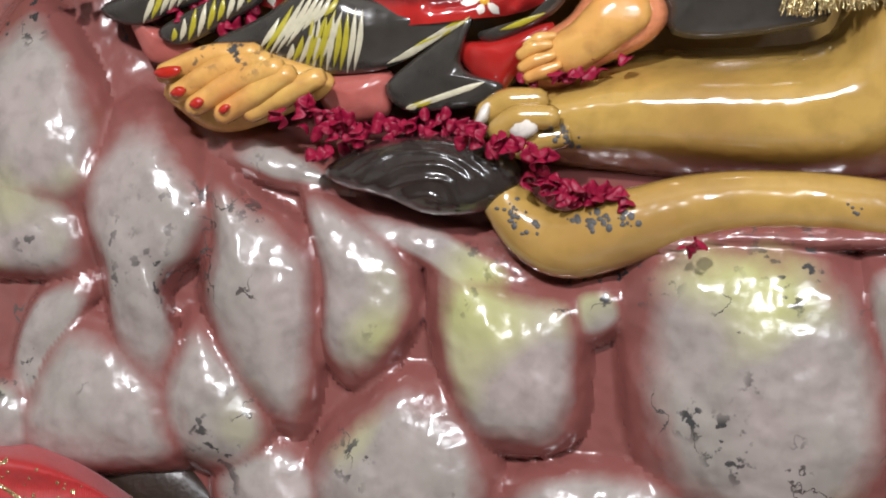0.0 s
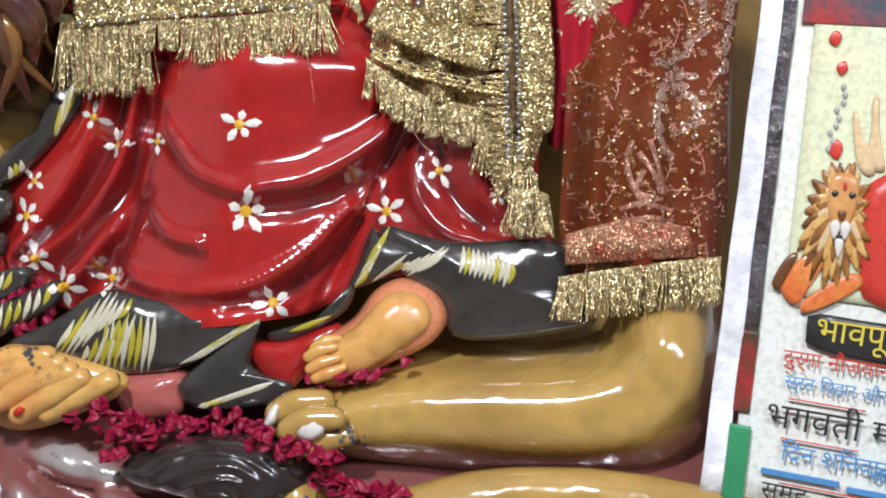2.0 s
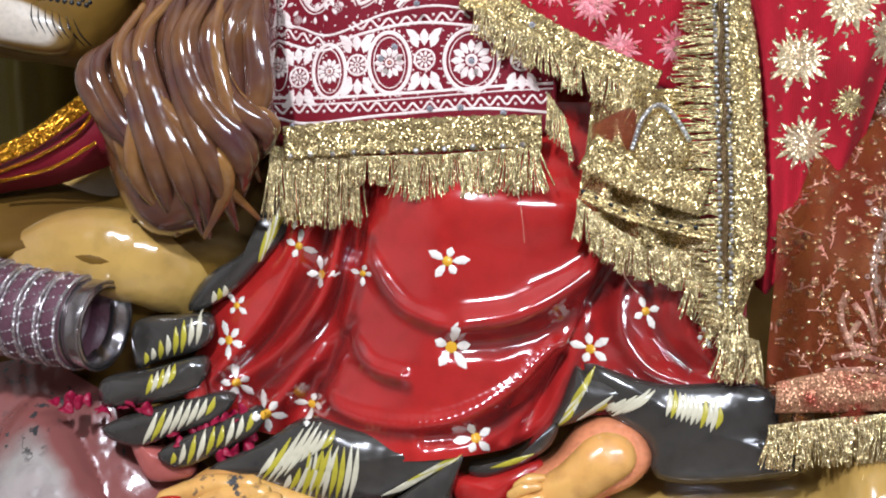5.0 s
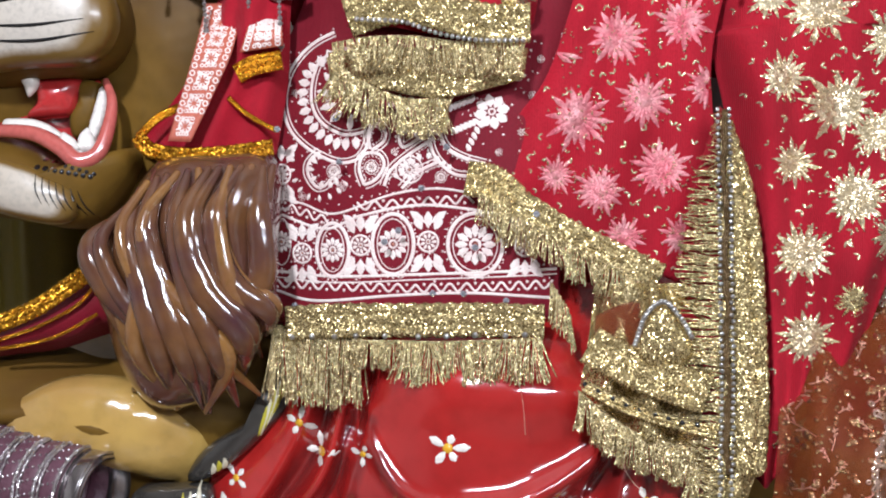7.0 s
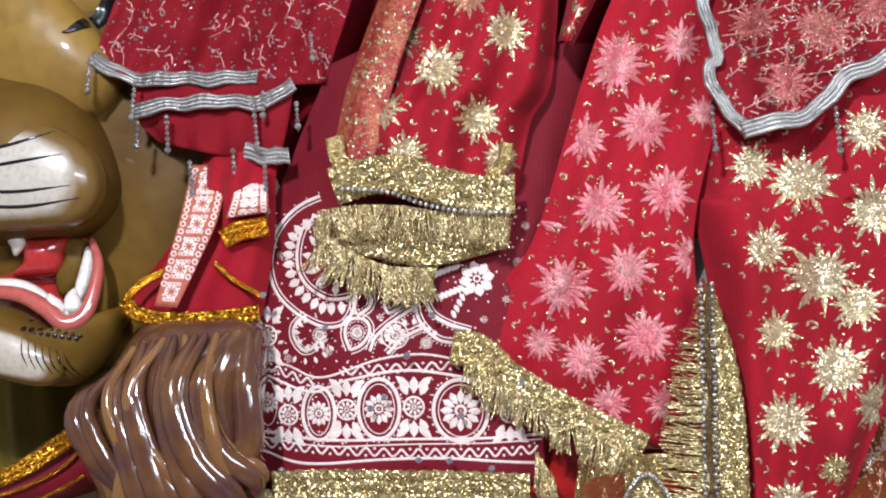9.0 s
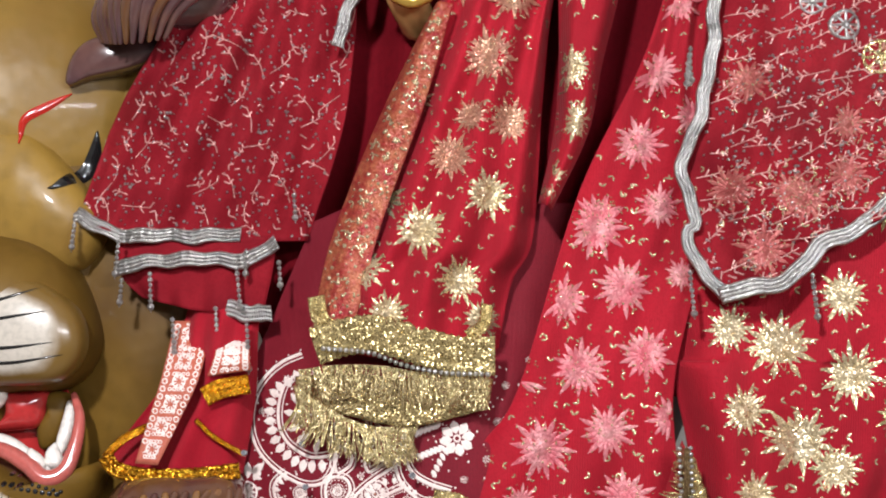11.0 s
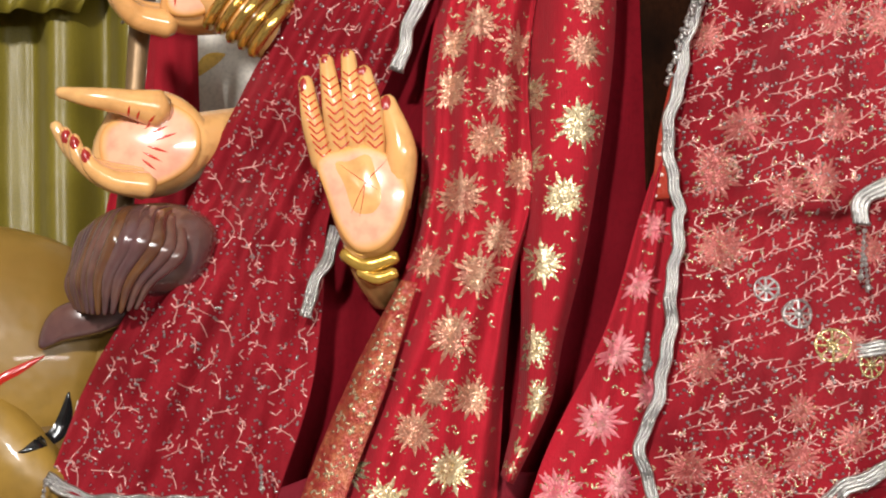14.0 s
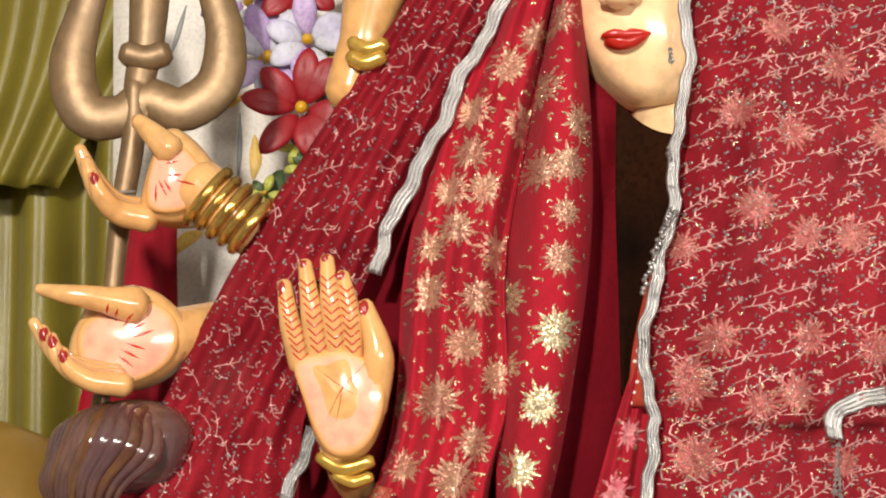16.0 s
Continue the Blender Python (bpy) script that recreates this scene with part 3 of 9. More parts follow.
LUMPS = ((curve_1, 0.035), (curve_2, 0.025),
                       (curve_3, 0.032),
                       (curve_4, 0.032),
                       (curve_5, 0.028),
                       (curve_6, 0.036),
                       (curve_7, 0.045),
                       (curve_8, 0.032), (curve_9, 0.028),
                       (curve_10, 0.034), (curve_11, 0.018),
                       (curve_12, 0.03), (curve_13, 0.03),
                       (curve_14, 0.022), (curve_15, 0.014),
                       (curve_16, 0.016), (curve_17, 0.018),
                       (curve_18, 0.03), (curve_19, 0.03), (curve_shelf, 0.03))
flat = base.reshape(-1, 3)
near, owner, lift = np.full(len(flat), 9.0), np.full(len(flat), -1), np.zeros(len(flat))
for k, (outline, bulge) in enumerate(LUMPS):
    o = closed(outline, 90)
    c = o.mean(0)
    ang = np.arctan2(o[:, 2] - c[2], o[:, 0] - c[0])
    order = np.argsort(ang)
    reach = np.interp(np.arctan2(flat[:, 2] - c[2], flat[:, 0] - c[0]), ang[order], 1.32 * np.hypot(o[:, 0] - c[0], o[:, 2] - c[2])[order], period=2 * np.pi)
    s = np.hypot(flat[:, 0] - c[0], flat[:, 2] - c[2]) / reach
    lift += (1.3 * bulge * np.clip(1 - s**2, 0, 1) ** 0.62) ** 4
    if outline is not curve_shelf:
        s = s + (0.24 if outline in (curve_15, curve_16, curve_17) else 0)
        owner[s < near], near = k, np.minimum(s, near)
flat[:, 1] -= lift**0.25
flat[:, 1] += 0.0016 * np.array([noise.fractal(Vector(q * 30), 0.9, 2.1, 4) for q in flat]) + 0.004 * np.array([noise.noise(Vector(q * 16)) for q in flat])
paint = np.clip((near - 0.5) / 0.44, 0, 1)
owner[near > 1.0] = -1
nu, nv = base.shape[:2]
quads = np.array([(i * nv + j, i * nv + j + 1, (i + 1) * nv + j + 1, (i + 1) * nv + j) for i in range(nu - 1) for j in range(nv - 1)])
for k in range(-1, len(LUMPS)):
    mine = quads[owner[quads[:, 0]] == k]
    if len(mine) == 0:
        continue
    used, index = np.unique(mine, return_inverse=True)
    g = Geo()
    g.add(flat[used], [tuple(int(i) for i in q) for q in index.reshape(-1, 4)], 0, paint[used])
    part("rock_body" if k < 0 else "boulder", g, BOULDER, rock, "maroon painted clefts between the boulders" if k < 0 else "")

# ---- the lion, one moulded and painted figure ----
g = Geo()
# hind leg with its paw, and the haunch
curve_20 = [(0.02, 0.026, 0.132), (0.063, 0.017, 0.174), (0.138, 0.002, 0.191), (0.246, -0.019, 0.193), (0.286, -0.027, 0.199), (0.3, -0.03, 0.221), (0.31, 0.018, 0.264), (0.315, 0.047, 0.376), (0.322, 0.066, 0.52)]
curve_21 = [(0.026, -0.025, 0.139), (0.065, -0.033, 0.163), (0.145, -0.049, 0.18), (0.241, -0.068, 0.182), (0.288, -0.078, 0.188), (0.305, -0.081, 0.216), (0.319, -0.034, 0.266), (0.329, 0.014, 0.374), (0.341, 0.062, 0.519)]
curve_22 = [(0.03, -0.061, 0.142), (0.075, -0.07, 0.157), (0.152, -0.085, 0.166), (0.253, -0.106, 0.165), (0.297, -0.114, 0.177), (0.316, -0.118, 0.21), (0.33, -0.071, 0.262), (0.342, -0.023, 0.372), (0.355, 0.034, 0.514)]
curve_23 = [(0.035, -0.069, 0.136), (0.079, -0.078, 0.144), (0.16, -0.094, 0.148), (0.252, -0.112, 0.144), (0.31, -0.124, 0.158), (0.335, -0.129, 0.198), (0.348, -0.082, 0.258), (0.362, -0.034, 0.371), (0.377, 0.023, 0.512)]
curve_24 = [(0.042, -0.058, 0.126), (0.082, -0.066, 0.123), (0.16, -0.082, 0.122), (0.252, -0.1, 0.117), (0.319, -0.114, 0.129), (0.353, -0.121, 0.175), (0.371, -0.074, 0.248), (0.388, -0.028, 0.371), (0.404, 0.029, 0.512)]
curve_25 = [(0.052, 0.01, 0.108), (0.097, 0.001, 0.094), (0.161, -0.012, 0.086), (0.259, -0.032, 0.083), (0.342, -0.048, 0.087), (0.376, -0.055, 0.14), (0.389, -0.028, 0.236), (0.407, -0.001, 0.371), (0.419, 0.036, 0.513)]
leg = loft([curve_20, curve_21,
            curve_22, curve_23,
            curve_24, curve_25], 44, 110)
# leg colour browner along its lower edge and round the hock
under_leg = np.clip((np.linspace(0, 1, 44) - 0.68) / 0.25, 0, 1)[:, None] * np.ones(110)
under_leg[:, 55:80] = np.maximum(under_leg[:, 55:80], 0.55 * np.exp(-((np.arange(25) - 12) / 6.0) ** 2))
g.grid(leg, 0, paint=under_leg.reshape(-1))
g.pad([(0.024, -0.035, 0.147), (0.038, -0.038, 0.158), (0.065, -0.043, 0.165), (0.091, -0.048, 0.155), (0.099, -0.05, 0.129), (0.072, -0.044, 0.113), (0.041, -0.038, 0.12), (0.026, -0.035, 0.132)], 0.03, 0, back=0.04)
for toe in ([(0.075, -0.08, 0.16), (0.049, -0.075, 0.158), (0.033, -0.072, 0.15)], [(0.083, -0.092, 0.148), (0.058, -0.087, 0.147), (0.042, -0.083, 0.138)], [(0.091, -0.083, 0.134), (0.069, -0.079, 0.13), (0.056, -0.076, 0.124)]):
    g.tube(toe, [0.009, 0.011, 0.009], 0)
g.pad([(0.025, -0.075, 0.14), (0.03, -0.076, 0.155), (0.038, -0.078, 0.16), (0.036, -0.077, 0.146)], 0.012, 5, back=0.01, n=20, rings=5)
# white patch on the paw: worn spot and its highlight, put in as colour
g.pad([(0.048, -0.09, 0.143), (0.054, -0.091, 0.153), (0.071, -0.094, 0.155), (0.073, -0.095, 0.14), (0.062, -0.092, 0.132), (0.052, -0.09, 0.135)], 0.006, 5, back=0.01, n=20, rings=5)
# tail and its tuft, lying on the rock
g.tube([(0.395, -0.132, 0.058), (0.31, -0.118, 0.079), (0.249, -0.106, 0.085), (0.191, -0.096, 0.081), (0.139, -0.094, 0.068), (0.095, -0.086, 0.054), (0.066, -0.076, 0.064), (0.044, -0.07, 0.09)], [0.024, 0.022, 0.021, 0.022, 0.025, 0.028, 0.025, 0.018], 0, n=60, sides=20, flat=0.9)
g.pad([(-0.091, -0.042, 0.109), (-0.061, -0.048, 0.126), (-0.026, -0.055, 0.133), (0.008, -0.062, 0.133), (0.042, -0.068, 0.125), (0.06, -0.072, 0.105), (0.051, -0.07, 0.088), (0.028, -0.066, 0.076), (-0.011, -0.058, 0.075), (-0.045, -0.051, 0.088), (-0.076, -0.045, 0.096)], 0.035, 2, back=0.05, n=64, rings=22,
      ridges=[(line, 0.003, 0.0022) for line in ([(-0.065, -0.017, 0.106), (-0.038, -0.022, 0.123), (0.002, -0.03, 0.124), (0.028, -0.036, 0.11), (0.036, -0.037, 0.093)], [(-0.061, -0.018, 0.098), (-0.029, -0.024, 0.113), (0.002, -0.03, 0.115), (0.019, -0.034, 0.104), (0.025, -0.035, 0.087)], [(-0.048, -0.02, 0.091), (-0.025, -0.025, 0.103), (0.001, -0.03, 0.105), (0.012, -0.032, 0.093), (0.012, -0.032, 0.078)],
              [(-0.074, -0.015, 0.111), (-0.042, -0.022, 0.128), (0.006, -0.031, 0.129), (0.045, -0.039, 0.11)], [(-0.03, -0.024, 0.087), (-0.012, -0.028, 0.093), (-0.001, -0.03, 0.089), (-0.004, -0.029, 0.076)])])
# chest and foreleg below the mane
body = loft([[(-0.492, 0.138, 0.467), (-0.353, 0.111, 0.449), (-0.266, 0.093, 0.43), (-0.18, 0.08, 0.494), (-0.121, 0.09, 0.542)], [(-0.477, 0.095, 0.43), (-0.342, 0.068, 0.422), (-0.247, 0.049, 0.405), (-0.174, 0.06, 0.444), (-0.112, 0.08, 0.486)], [(-0.469, 0.074, 0.393), (-0.337, 0.047, 0.4), (-0.243, 0.029, 0.388), (-0.176, 0.055, 0.399), (-0.106, 0.08, 0.437)],
             [(-0.466, 0.063, 0.374), (-0.334, 0.037, 0.382), (-0.265, 0.023, 0.37), (-0.179, 0.055, 0.368), (-0.095, 0.08, 0.397)], [(-0.481, 0.106, 0.33), (-0.345, 0.079, 0.354), (-0.285, 0.067, 0.336), (-0.191, 0.075, 0.32), (-0.08, 0.09, 0.352)], [(-0.498, 0.15, 0.253), (-0.357, 0.121, 0.259), (-0.295, 0.109, 0.251), (-0.197, 0.089, 0.256), (-0.084, 0.067, 0.27)]], 40, 50)
g.grid(body, 9)
g.tube([(-0.34, 0.058, 0.371), (-0.295, 0.049, 0.384), (-0.24, 0.05, 0.373), (-0.207, 0.07, 0.348), (-0.197, 0.08, 0.323)], [0.03, 0.035, 0.04, 0.035, 0.02], 0, n=30, sides=16, flat=0.7)
# mane: a mass with long carved locks
g.pad([(-0.221, 0.014, 0.598), (-0.169, 0.004, 0.604), (-0.127, -0.005, 0.599), (-0.123, -0.005, 0.541), (-0.134, -0.003, 0.478), (-0.156, 0.001, 0.419), (-0.198, 0.01, 0.397), (-0.231, 0.016, 0.399), (-0.258, 0.022, 0.435), (-0.272, 0.024, 0.495), (-0.284, 0.027, 0.536), (-0.255, 0.021, 0.555)], 0.045, 1, back=0.08, n=70, rings=20,
      ridges=[(line, 0.006, 0.006) for line in ([(-0.216, 0.013, 0.587), (-0.236, 0.017, 0.541), (-0.217, 0.013, 0.486), (-0.231, 0.016, 0.436)], [(-0.197, 0.009, 0.591), (-0.207, 0.011, 0.541), (-0.188, 0.008, 0.491), (-0.198, 0.01, 0.418)], [(-0.169, 0.004, 0.591), (-0.183, 0.007, 0.555), (-0.169, 0.004, 0.509), (-0.179, 0.006, 0.418)], [(-0.146, -0.001, 0.586), (-0.155, 0.001, 0.541), (-0.146, -0.001, 0.496), (-0.16, 0.002, 0.437)])])
tops, mids, ends = (spline(line, 19) for line in ([(-0.254, 0.006, 0.541), (-0.229, -0.014, 0.576), (-0.197, -0.021, 0.587), (-0.155, -0.029, 0.591), (-0.125, -0.015, 0.592)], [(-0.257, -0.011, 0.496), (-0.23, -0.036, 0.496), (-0.198, -0.042, 0.497), (-0.161, -0.05, 0.501), (-0.13, -0.031, 0.51)], [(-0.25, 0.04, 0.42), (-0.224, 0.015, 0.399), (-0.196, 0.009, 0.395), (-0.163, 0.003, 0.4), (-0.134, 0.017, 0.477)]))
for k, (a, b, c) in enumerate(zip(tops, mids, ends)):
    w = 0.011 * math.sin(1.9 * k) + 0.006 * math.sin(5.3 * k)
    line = [a, 0.5 * (a + b) + (-0.013 + w, -0.006, 0.004), b + (-0.003 + 0.6 * w, 0, 0), 0.5 * (b + c) + (0.012 - w, -0.022, 0), c + (0.004 + w, 0, 0)]
    fat = (1.0, 0.62, 1.15, 0.8, 0.7)[k % 5]
    g.tube(line, [0.003, 0.0092 * fat, 0.0106 * fat, 0.0088 * fat, 0.002], 12 if k % 5 in (1, 4) else 1, n=40, sides=12, flat=0.75)
# the back on which the figure sits
back = (0.087, 0.223, 0.329)
g.ball((back[0], back[1], back[2]), (0.55, 0.16, 0.24), 0, n=24)
# head
skull = (-0.385, 0.137, 0.794)
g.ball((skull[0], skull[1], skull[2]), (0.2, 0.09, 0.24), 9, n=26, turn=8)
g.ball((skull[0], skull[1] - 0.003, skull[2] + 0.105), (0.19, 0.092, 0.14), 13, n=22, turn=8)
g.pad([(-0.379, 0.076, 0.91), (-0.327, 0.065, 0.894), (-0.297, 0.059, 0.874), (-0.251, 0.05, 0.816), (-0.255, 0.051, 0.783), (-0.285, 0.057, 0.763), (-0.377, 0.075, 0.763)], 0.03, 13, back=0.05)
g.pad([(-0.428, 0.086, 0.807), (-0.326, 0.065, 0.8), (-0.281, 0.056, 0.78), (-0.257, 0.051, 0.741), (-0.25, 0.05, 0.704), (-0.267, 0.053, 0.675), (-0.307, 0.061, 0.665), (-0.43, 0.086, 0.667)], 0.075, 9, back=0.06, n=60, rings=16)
g.pad([(-0.391, 0.028, 0.759), (-0.313, 0.013, 0.762), (-0.279, 0.006, 0.75), (-0.258, 0.002, 0.729), (-0.255, 0.001, 0.7), (-0.275, 0.005, 0.677), (-0.323, 0.015, 0.673), (-0.392, 0.028, 0.676)], 0.026, 10, back=0.02, n=50, rings=16, faded=0.58)
g.pad([(-0.336, 0.107, 0.858), (-0.239, 0.088, 0.845), (-0.175, 0.075, 0.776), (-0.156, 0.071, 0.69), (-0.171, 0.074, 0.613), (-0.227, 0.085, 0.555), (-0.283, 0.097, 0.564), (-0.317, 0.103, 0.691)], 0.03, 9, back=0.08, n=60, rings=14, power=0.8)
# open mouth, palate, teeth and lower jaw
g.pad([(-0.391, 0.075, 0.666), (-0.333, 0.075, 0.672), (-0.29, 0.075, 0.671), (-0.275, 0.075, 0.658), (-0.274, 0.075, 0.634), (-0.285, 0.075, 0.605), (-0.304, 0.075, 0.6), (-0.333, 0.075, 0.617), (-0.372, 0.075, 0.625), (-0.396, 0.075, 0.625)], 0.004, 3, back=0.06)
g.pad([(-0.333, 0.06, 0.666), (-0.315, 0.06, 0.671), (-0.295, 0.06, 0.667), (-0.296, 0.06, 0.65), (-0.302, 0.06, 0.636), (-0.32, 0.06, 0.633), (-0.339, 0.06, 0.632), (-0.341, 0.06, 0.636), (-0.332, 0.06, 0.648)], 0.016, 3, back=0.03, n=40, rings=8)
g.pad([(-0.296, 0.06, 0.665), (-0.279, 0.06, 0.662), (-0.279, 0.06, 0.643), (-0.286, 0.06, 0.624), (-0.301, 0.06, 0.617), (-0.305, 0.06, 0.634), (-0.298, 0.06, 0.648)], 0.008, 9, back=0.03, n=36, rings=8)
g.tube([(-0.271, 0.045, 0.664), (-0.264, 0.035, 0.647), (-0.265, 0.028, 0.626), (-0.273, 0.022, 0.603), (-0.289, 0.02, 0.597), (-0.304, 0.024, 0.608), (-0.326, 0.03, 0.619), (-0.351, 0.034, 0.622), (-0.371, 0.04, 0.621)], [0.003, 0.005, 0.0065, 0.0075, 0.007, 0.006, 0.005], 4, n=60, sides=12)
g.tube([(-0.354, 0.045, 0.628), (-0.332, 0.042, 0.626), (-0.314, 0.038, 0.618), (-0.297, 0.034, 0.606), (-0.286, 0.036, 0.606), (-0.282, 0.04, 0.617)], [0.005, 0.006, 0.007, 0.006, 0.005, 0.004], 5, n=40, sides=10)
g.tube([(-0.274, 0.05, 0.657), (-0.275, 0.046, 0.643), (-0.278, 0.042, 0.629), (-0.283, 0.04, 0.614)], [0.004, 0.006, 0.006, 0.004], 5, n=24, sides=10)
for tooth in ([(-0.297, 0.03, 0.606), (-0.3, 0.028, 0.613), (-0.303, 0.03, 0.619)], [(-0.336, 0.05, 0.669), (-0.334, 0.048, 0.661), (-0.336, 0.05, 0.653)], [(-0.284, 0.034, 0.609), (-0.285, 0.034, 0.617), (-0.284, 0.036, 0.623)]):
    g.tube(tooth, [0.0085, 0.007, 0.0025], 5, n=12, sides=10)
g.pad([(-0.41, 0.082, 0.624), (-0.358, 0.072, 0.619), (-0.323, 0.065, 0.604), (-0.293, 0.059, 0.585), (-0.268, 0.054, 0.59), (-0.251, 0.05, 0.609), (-0.246, 0.049, 0.595), (-0.264, 0.053, 0.562), (-0.289, 0.058, 0.542), (-0.329, 0.066, 0.545), (-0.41, 0.082, 0.565)], 0.05, 9, back=0.06, n=60, rings=14)
g.pad([(-0.377, 0.035, 0.601), (-0.337, 0.027, 0.596), (-0.308, 0.022, 0.583), (-0.292, 0.018, 0.569), (-0.293, 0.019, 0.55), (-0.32, 0.024, 0.546), (-0.377, 0.035, 0.564)], 0.016, 10, back=0.015, rings=14, faded=0.58)
# forehead locks and brow
g.pad([(-0.245, 0.054, 0.972), (-0.247, 0.054, 1.012), (-0.229, 0.051, 1.038), (-0.196, 0.044, 1.049), (-0.156, 0.036, 1.047), (-0.129, 0.031, 1.024), (-0.148, 0.035, 0.976), (-0.2, 0.045, 0.966)], 0.04, 6, back=0.08, n=60, rings=16,
      ridges=[(line, 0.004, 0.004) for line in ([(-0.228, 0.016, 0.974), (-0.224, 0.015, 1.012), (-0.2, 0.01, 1.036)], [(-0.213, 0.013, 0.969), (-0.212, 0.012, 1.012), (-0.185, 0.007, 1.035)], [(-0.198, 0.01, 0.969), (-0.197, 0.009, 1.007), (-0.17, 0.004, 1.035)], [(-0.181, 0.006, 0.973), (-0.179, 0.006, 1.002), (-0.156, 0.001, 1.03)])])
for k, (a, b, c) in enumerate(zip(spline([(-0.249, 0.04, 0.959), (-0.236, 0.015, 0.954), (-0.219, 0.0, 0.952), (-0.205, -0.002, 0.953), (-0.191, 0.005, 0.957)], 13), spline([(-0.247, 0.04, 0.995), (-0.228, 0.005, 1.007), (-0.205, -0.02, 1.012), (-0.181, -0.022, 1.012), (-0.157, -0.005, 1.002)], 13), spline([(-0.225, 0.06, 1.033), (-0.202, 0.04, 1.041), (-0.182, 0.03, 1.045), (-0.164, 0.03, 1.044), (-0.147, 0.04, 1.039)], 13))):
    g.tube([a, 0.5 * (a + b) + (-0.005, -0.004, 0), b, 0.5 * (b + c) + (-0.006, -0.004, 0.006), c], [0.002, 0.006, 0.0085, 0.0075, 0.003], (6, 1, 6, 6, 1, 6)[k % 6], n=34, sides=12, flat=0.8)
g.pad([(-0.275, 0.045, 0.949), (-0.256, 0.045, 0.964), (-0.218, 0.045, 0.967), (-0.198, 0.045, 0.955), (-0.222, 0.045, 0.94), (-0.258, 0.045, 0.931), (-0.28, 0.045, 0.924)], 0.006, 6, back=0.03, n=50, rings=12)
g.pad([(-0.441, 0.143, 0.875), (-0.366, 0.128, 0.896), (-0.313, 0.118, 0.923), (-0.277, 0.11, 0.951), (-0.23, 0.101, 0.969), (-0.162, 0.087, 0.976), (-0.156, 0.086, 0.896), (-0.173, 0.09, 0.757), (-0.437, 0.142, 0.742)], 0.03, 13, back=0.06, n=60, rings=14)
lion_mats = [OCHRE, MANE, TUFT, MOUTH, LIP, WHITE, EAR, BLACK, REDPAINT, HEADOCHRE, MUZZLE, mat("bare_plaster", (0.09, 0.085, 0.08), 0.6), mat("mane_gold", (0.23, 0.11, 0.028), 0.15, coat=0.9, second=(0.13, 0.055, 0.03), scale=22, bump=0.1, dent=0.2), BROW]
tree = g.tree()
rng = random.Random(21)
for line, count, spread in (([(0.093, -0.049, 0.075), (0.117, -0.053, 0.073), (0.142, -0.058, 0.079)], 34, 0.005), ([(0.047, -0.039, 0.087), (0.055, -0.041, 0.076), (0.065, -0.043, 0.063)], 20, 0.005), ([(0.084, -0.047, 0.138), (0.096, -0.049, 0.132)], 12, 0.004), ([(0.287, -0.087, 0.081), (0.293, -0.089, 0.077)], 5, 0.003), ([(0.082, -0.046, 0.14), (0.099, -0.05, 0.129)], 10, 0.005)):
    for x, z in spline([(a, 0, b) for a, b in xz(line)], count)[:, [0, 2]]:
        disc(g, tree, (x + rng.gauss(0, spread), z + rng.gauss(0, 0.7 * spread)), rng.uniform(0.0008, 0.0028), 11, 0.0008, n=7, squash=rng.uniform(0.6, 1.3))
for line in ([(-0.368, 0.044, 0.734), (-0.328, 0.036, 0.741), (-0.289, 0.028, 0.753)], [(-0.368, 0.044, 0.72), (-0.324, 0.035, 0.727), (-0.282, 0.026, 0.734)], [(-0.368, 0.044, 0.705), (-0.319, 0.034, 0.704), (-0.276, 0.025, 0.709)], [(-0.369, 0.044, 0.693), (-0.314, 0.033, 0.692), (-0.268, 0.024, 0.699)]):
    stroke(g, tree, xz(line), 0.0028, 7, 0.0015, n=20, taper=True)
for k in range(9):
    line = [(-0.322 + 0.0055 * k, 0.586 - 0.0022 * k), (-0.321 + 0.006 * k, 0.573 - 0.002 * k), (-0.316 + 0.0065 * k, 0.562 - 0.002 * k)]
    stroke(g, tree, line, 0.0014, 7, 0.0015, n=8, taper=True)
    disc(g, tree, (-0.323 + 0.0056 * k, 0.592 - 0.001 * k), 0.0022, 7, n=8)
    disc(g, tree, (-0.32 + 0.0056 * k, 0.599 - 0.0016 * k), 0.0018, 7, n=8)
stroke(g, tree, xz([(-0.258, 0.072, 0.887), (-0.261, 0.072, 0.866), (-0.268, 0.074, 0.851), (-0.286, 0.077, 0.838), (-0.292, 0.078, 0.836)]), 0.013, 7, 0.003, n=24, taper=True)
stroke(g, tree, xz([(-0.251, 0.07, 0.88), (-0.253, 0.071, 0.865), (-0.26, 0.072, 0.848)]), 0.004, 5, 0.003, n=12, taper=True)
stroke(g, tree, xz([(-0.319, 0.089, 0.874), (-0.316, 0.088, 0.894), (-0.298, 0.085, 0.906), (-0.278, 0.081, 0.918)]), 0.008, 8, 0.003, n=20, taper=True)
solid("lion_statue", g, lion_mats, "glossy ochre painted lion statue with brown mane, mouth open", "statue")

# ---- the seated figure: skirt, feet, palms and chin, one painted moulding ----
g = Geo()
curve_26 = [(-0.124, 0.105, 0.515), (-0.13, 0.046, 0.427), (-0.146, 0.049, 0.382), (-0.182, 0.056, 0.34), (-0.193, 0.059, 0.312), (-0.214, 0.063, 0.269)]
curve_27 = [(-0.091, 0.068, 0.511), (-0.093, 0.009, 0.424), (-0.119, 0.014, 0.372), (-0.154, 0.021, 0.322), (-0.169, 0.024, 0.294), (-0.19, 0.028, 0.254)]
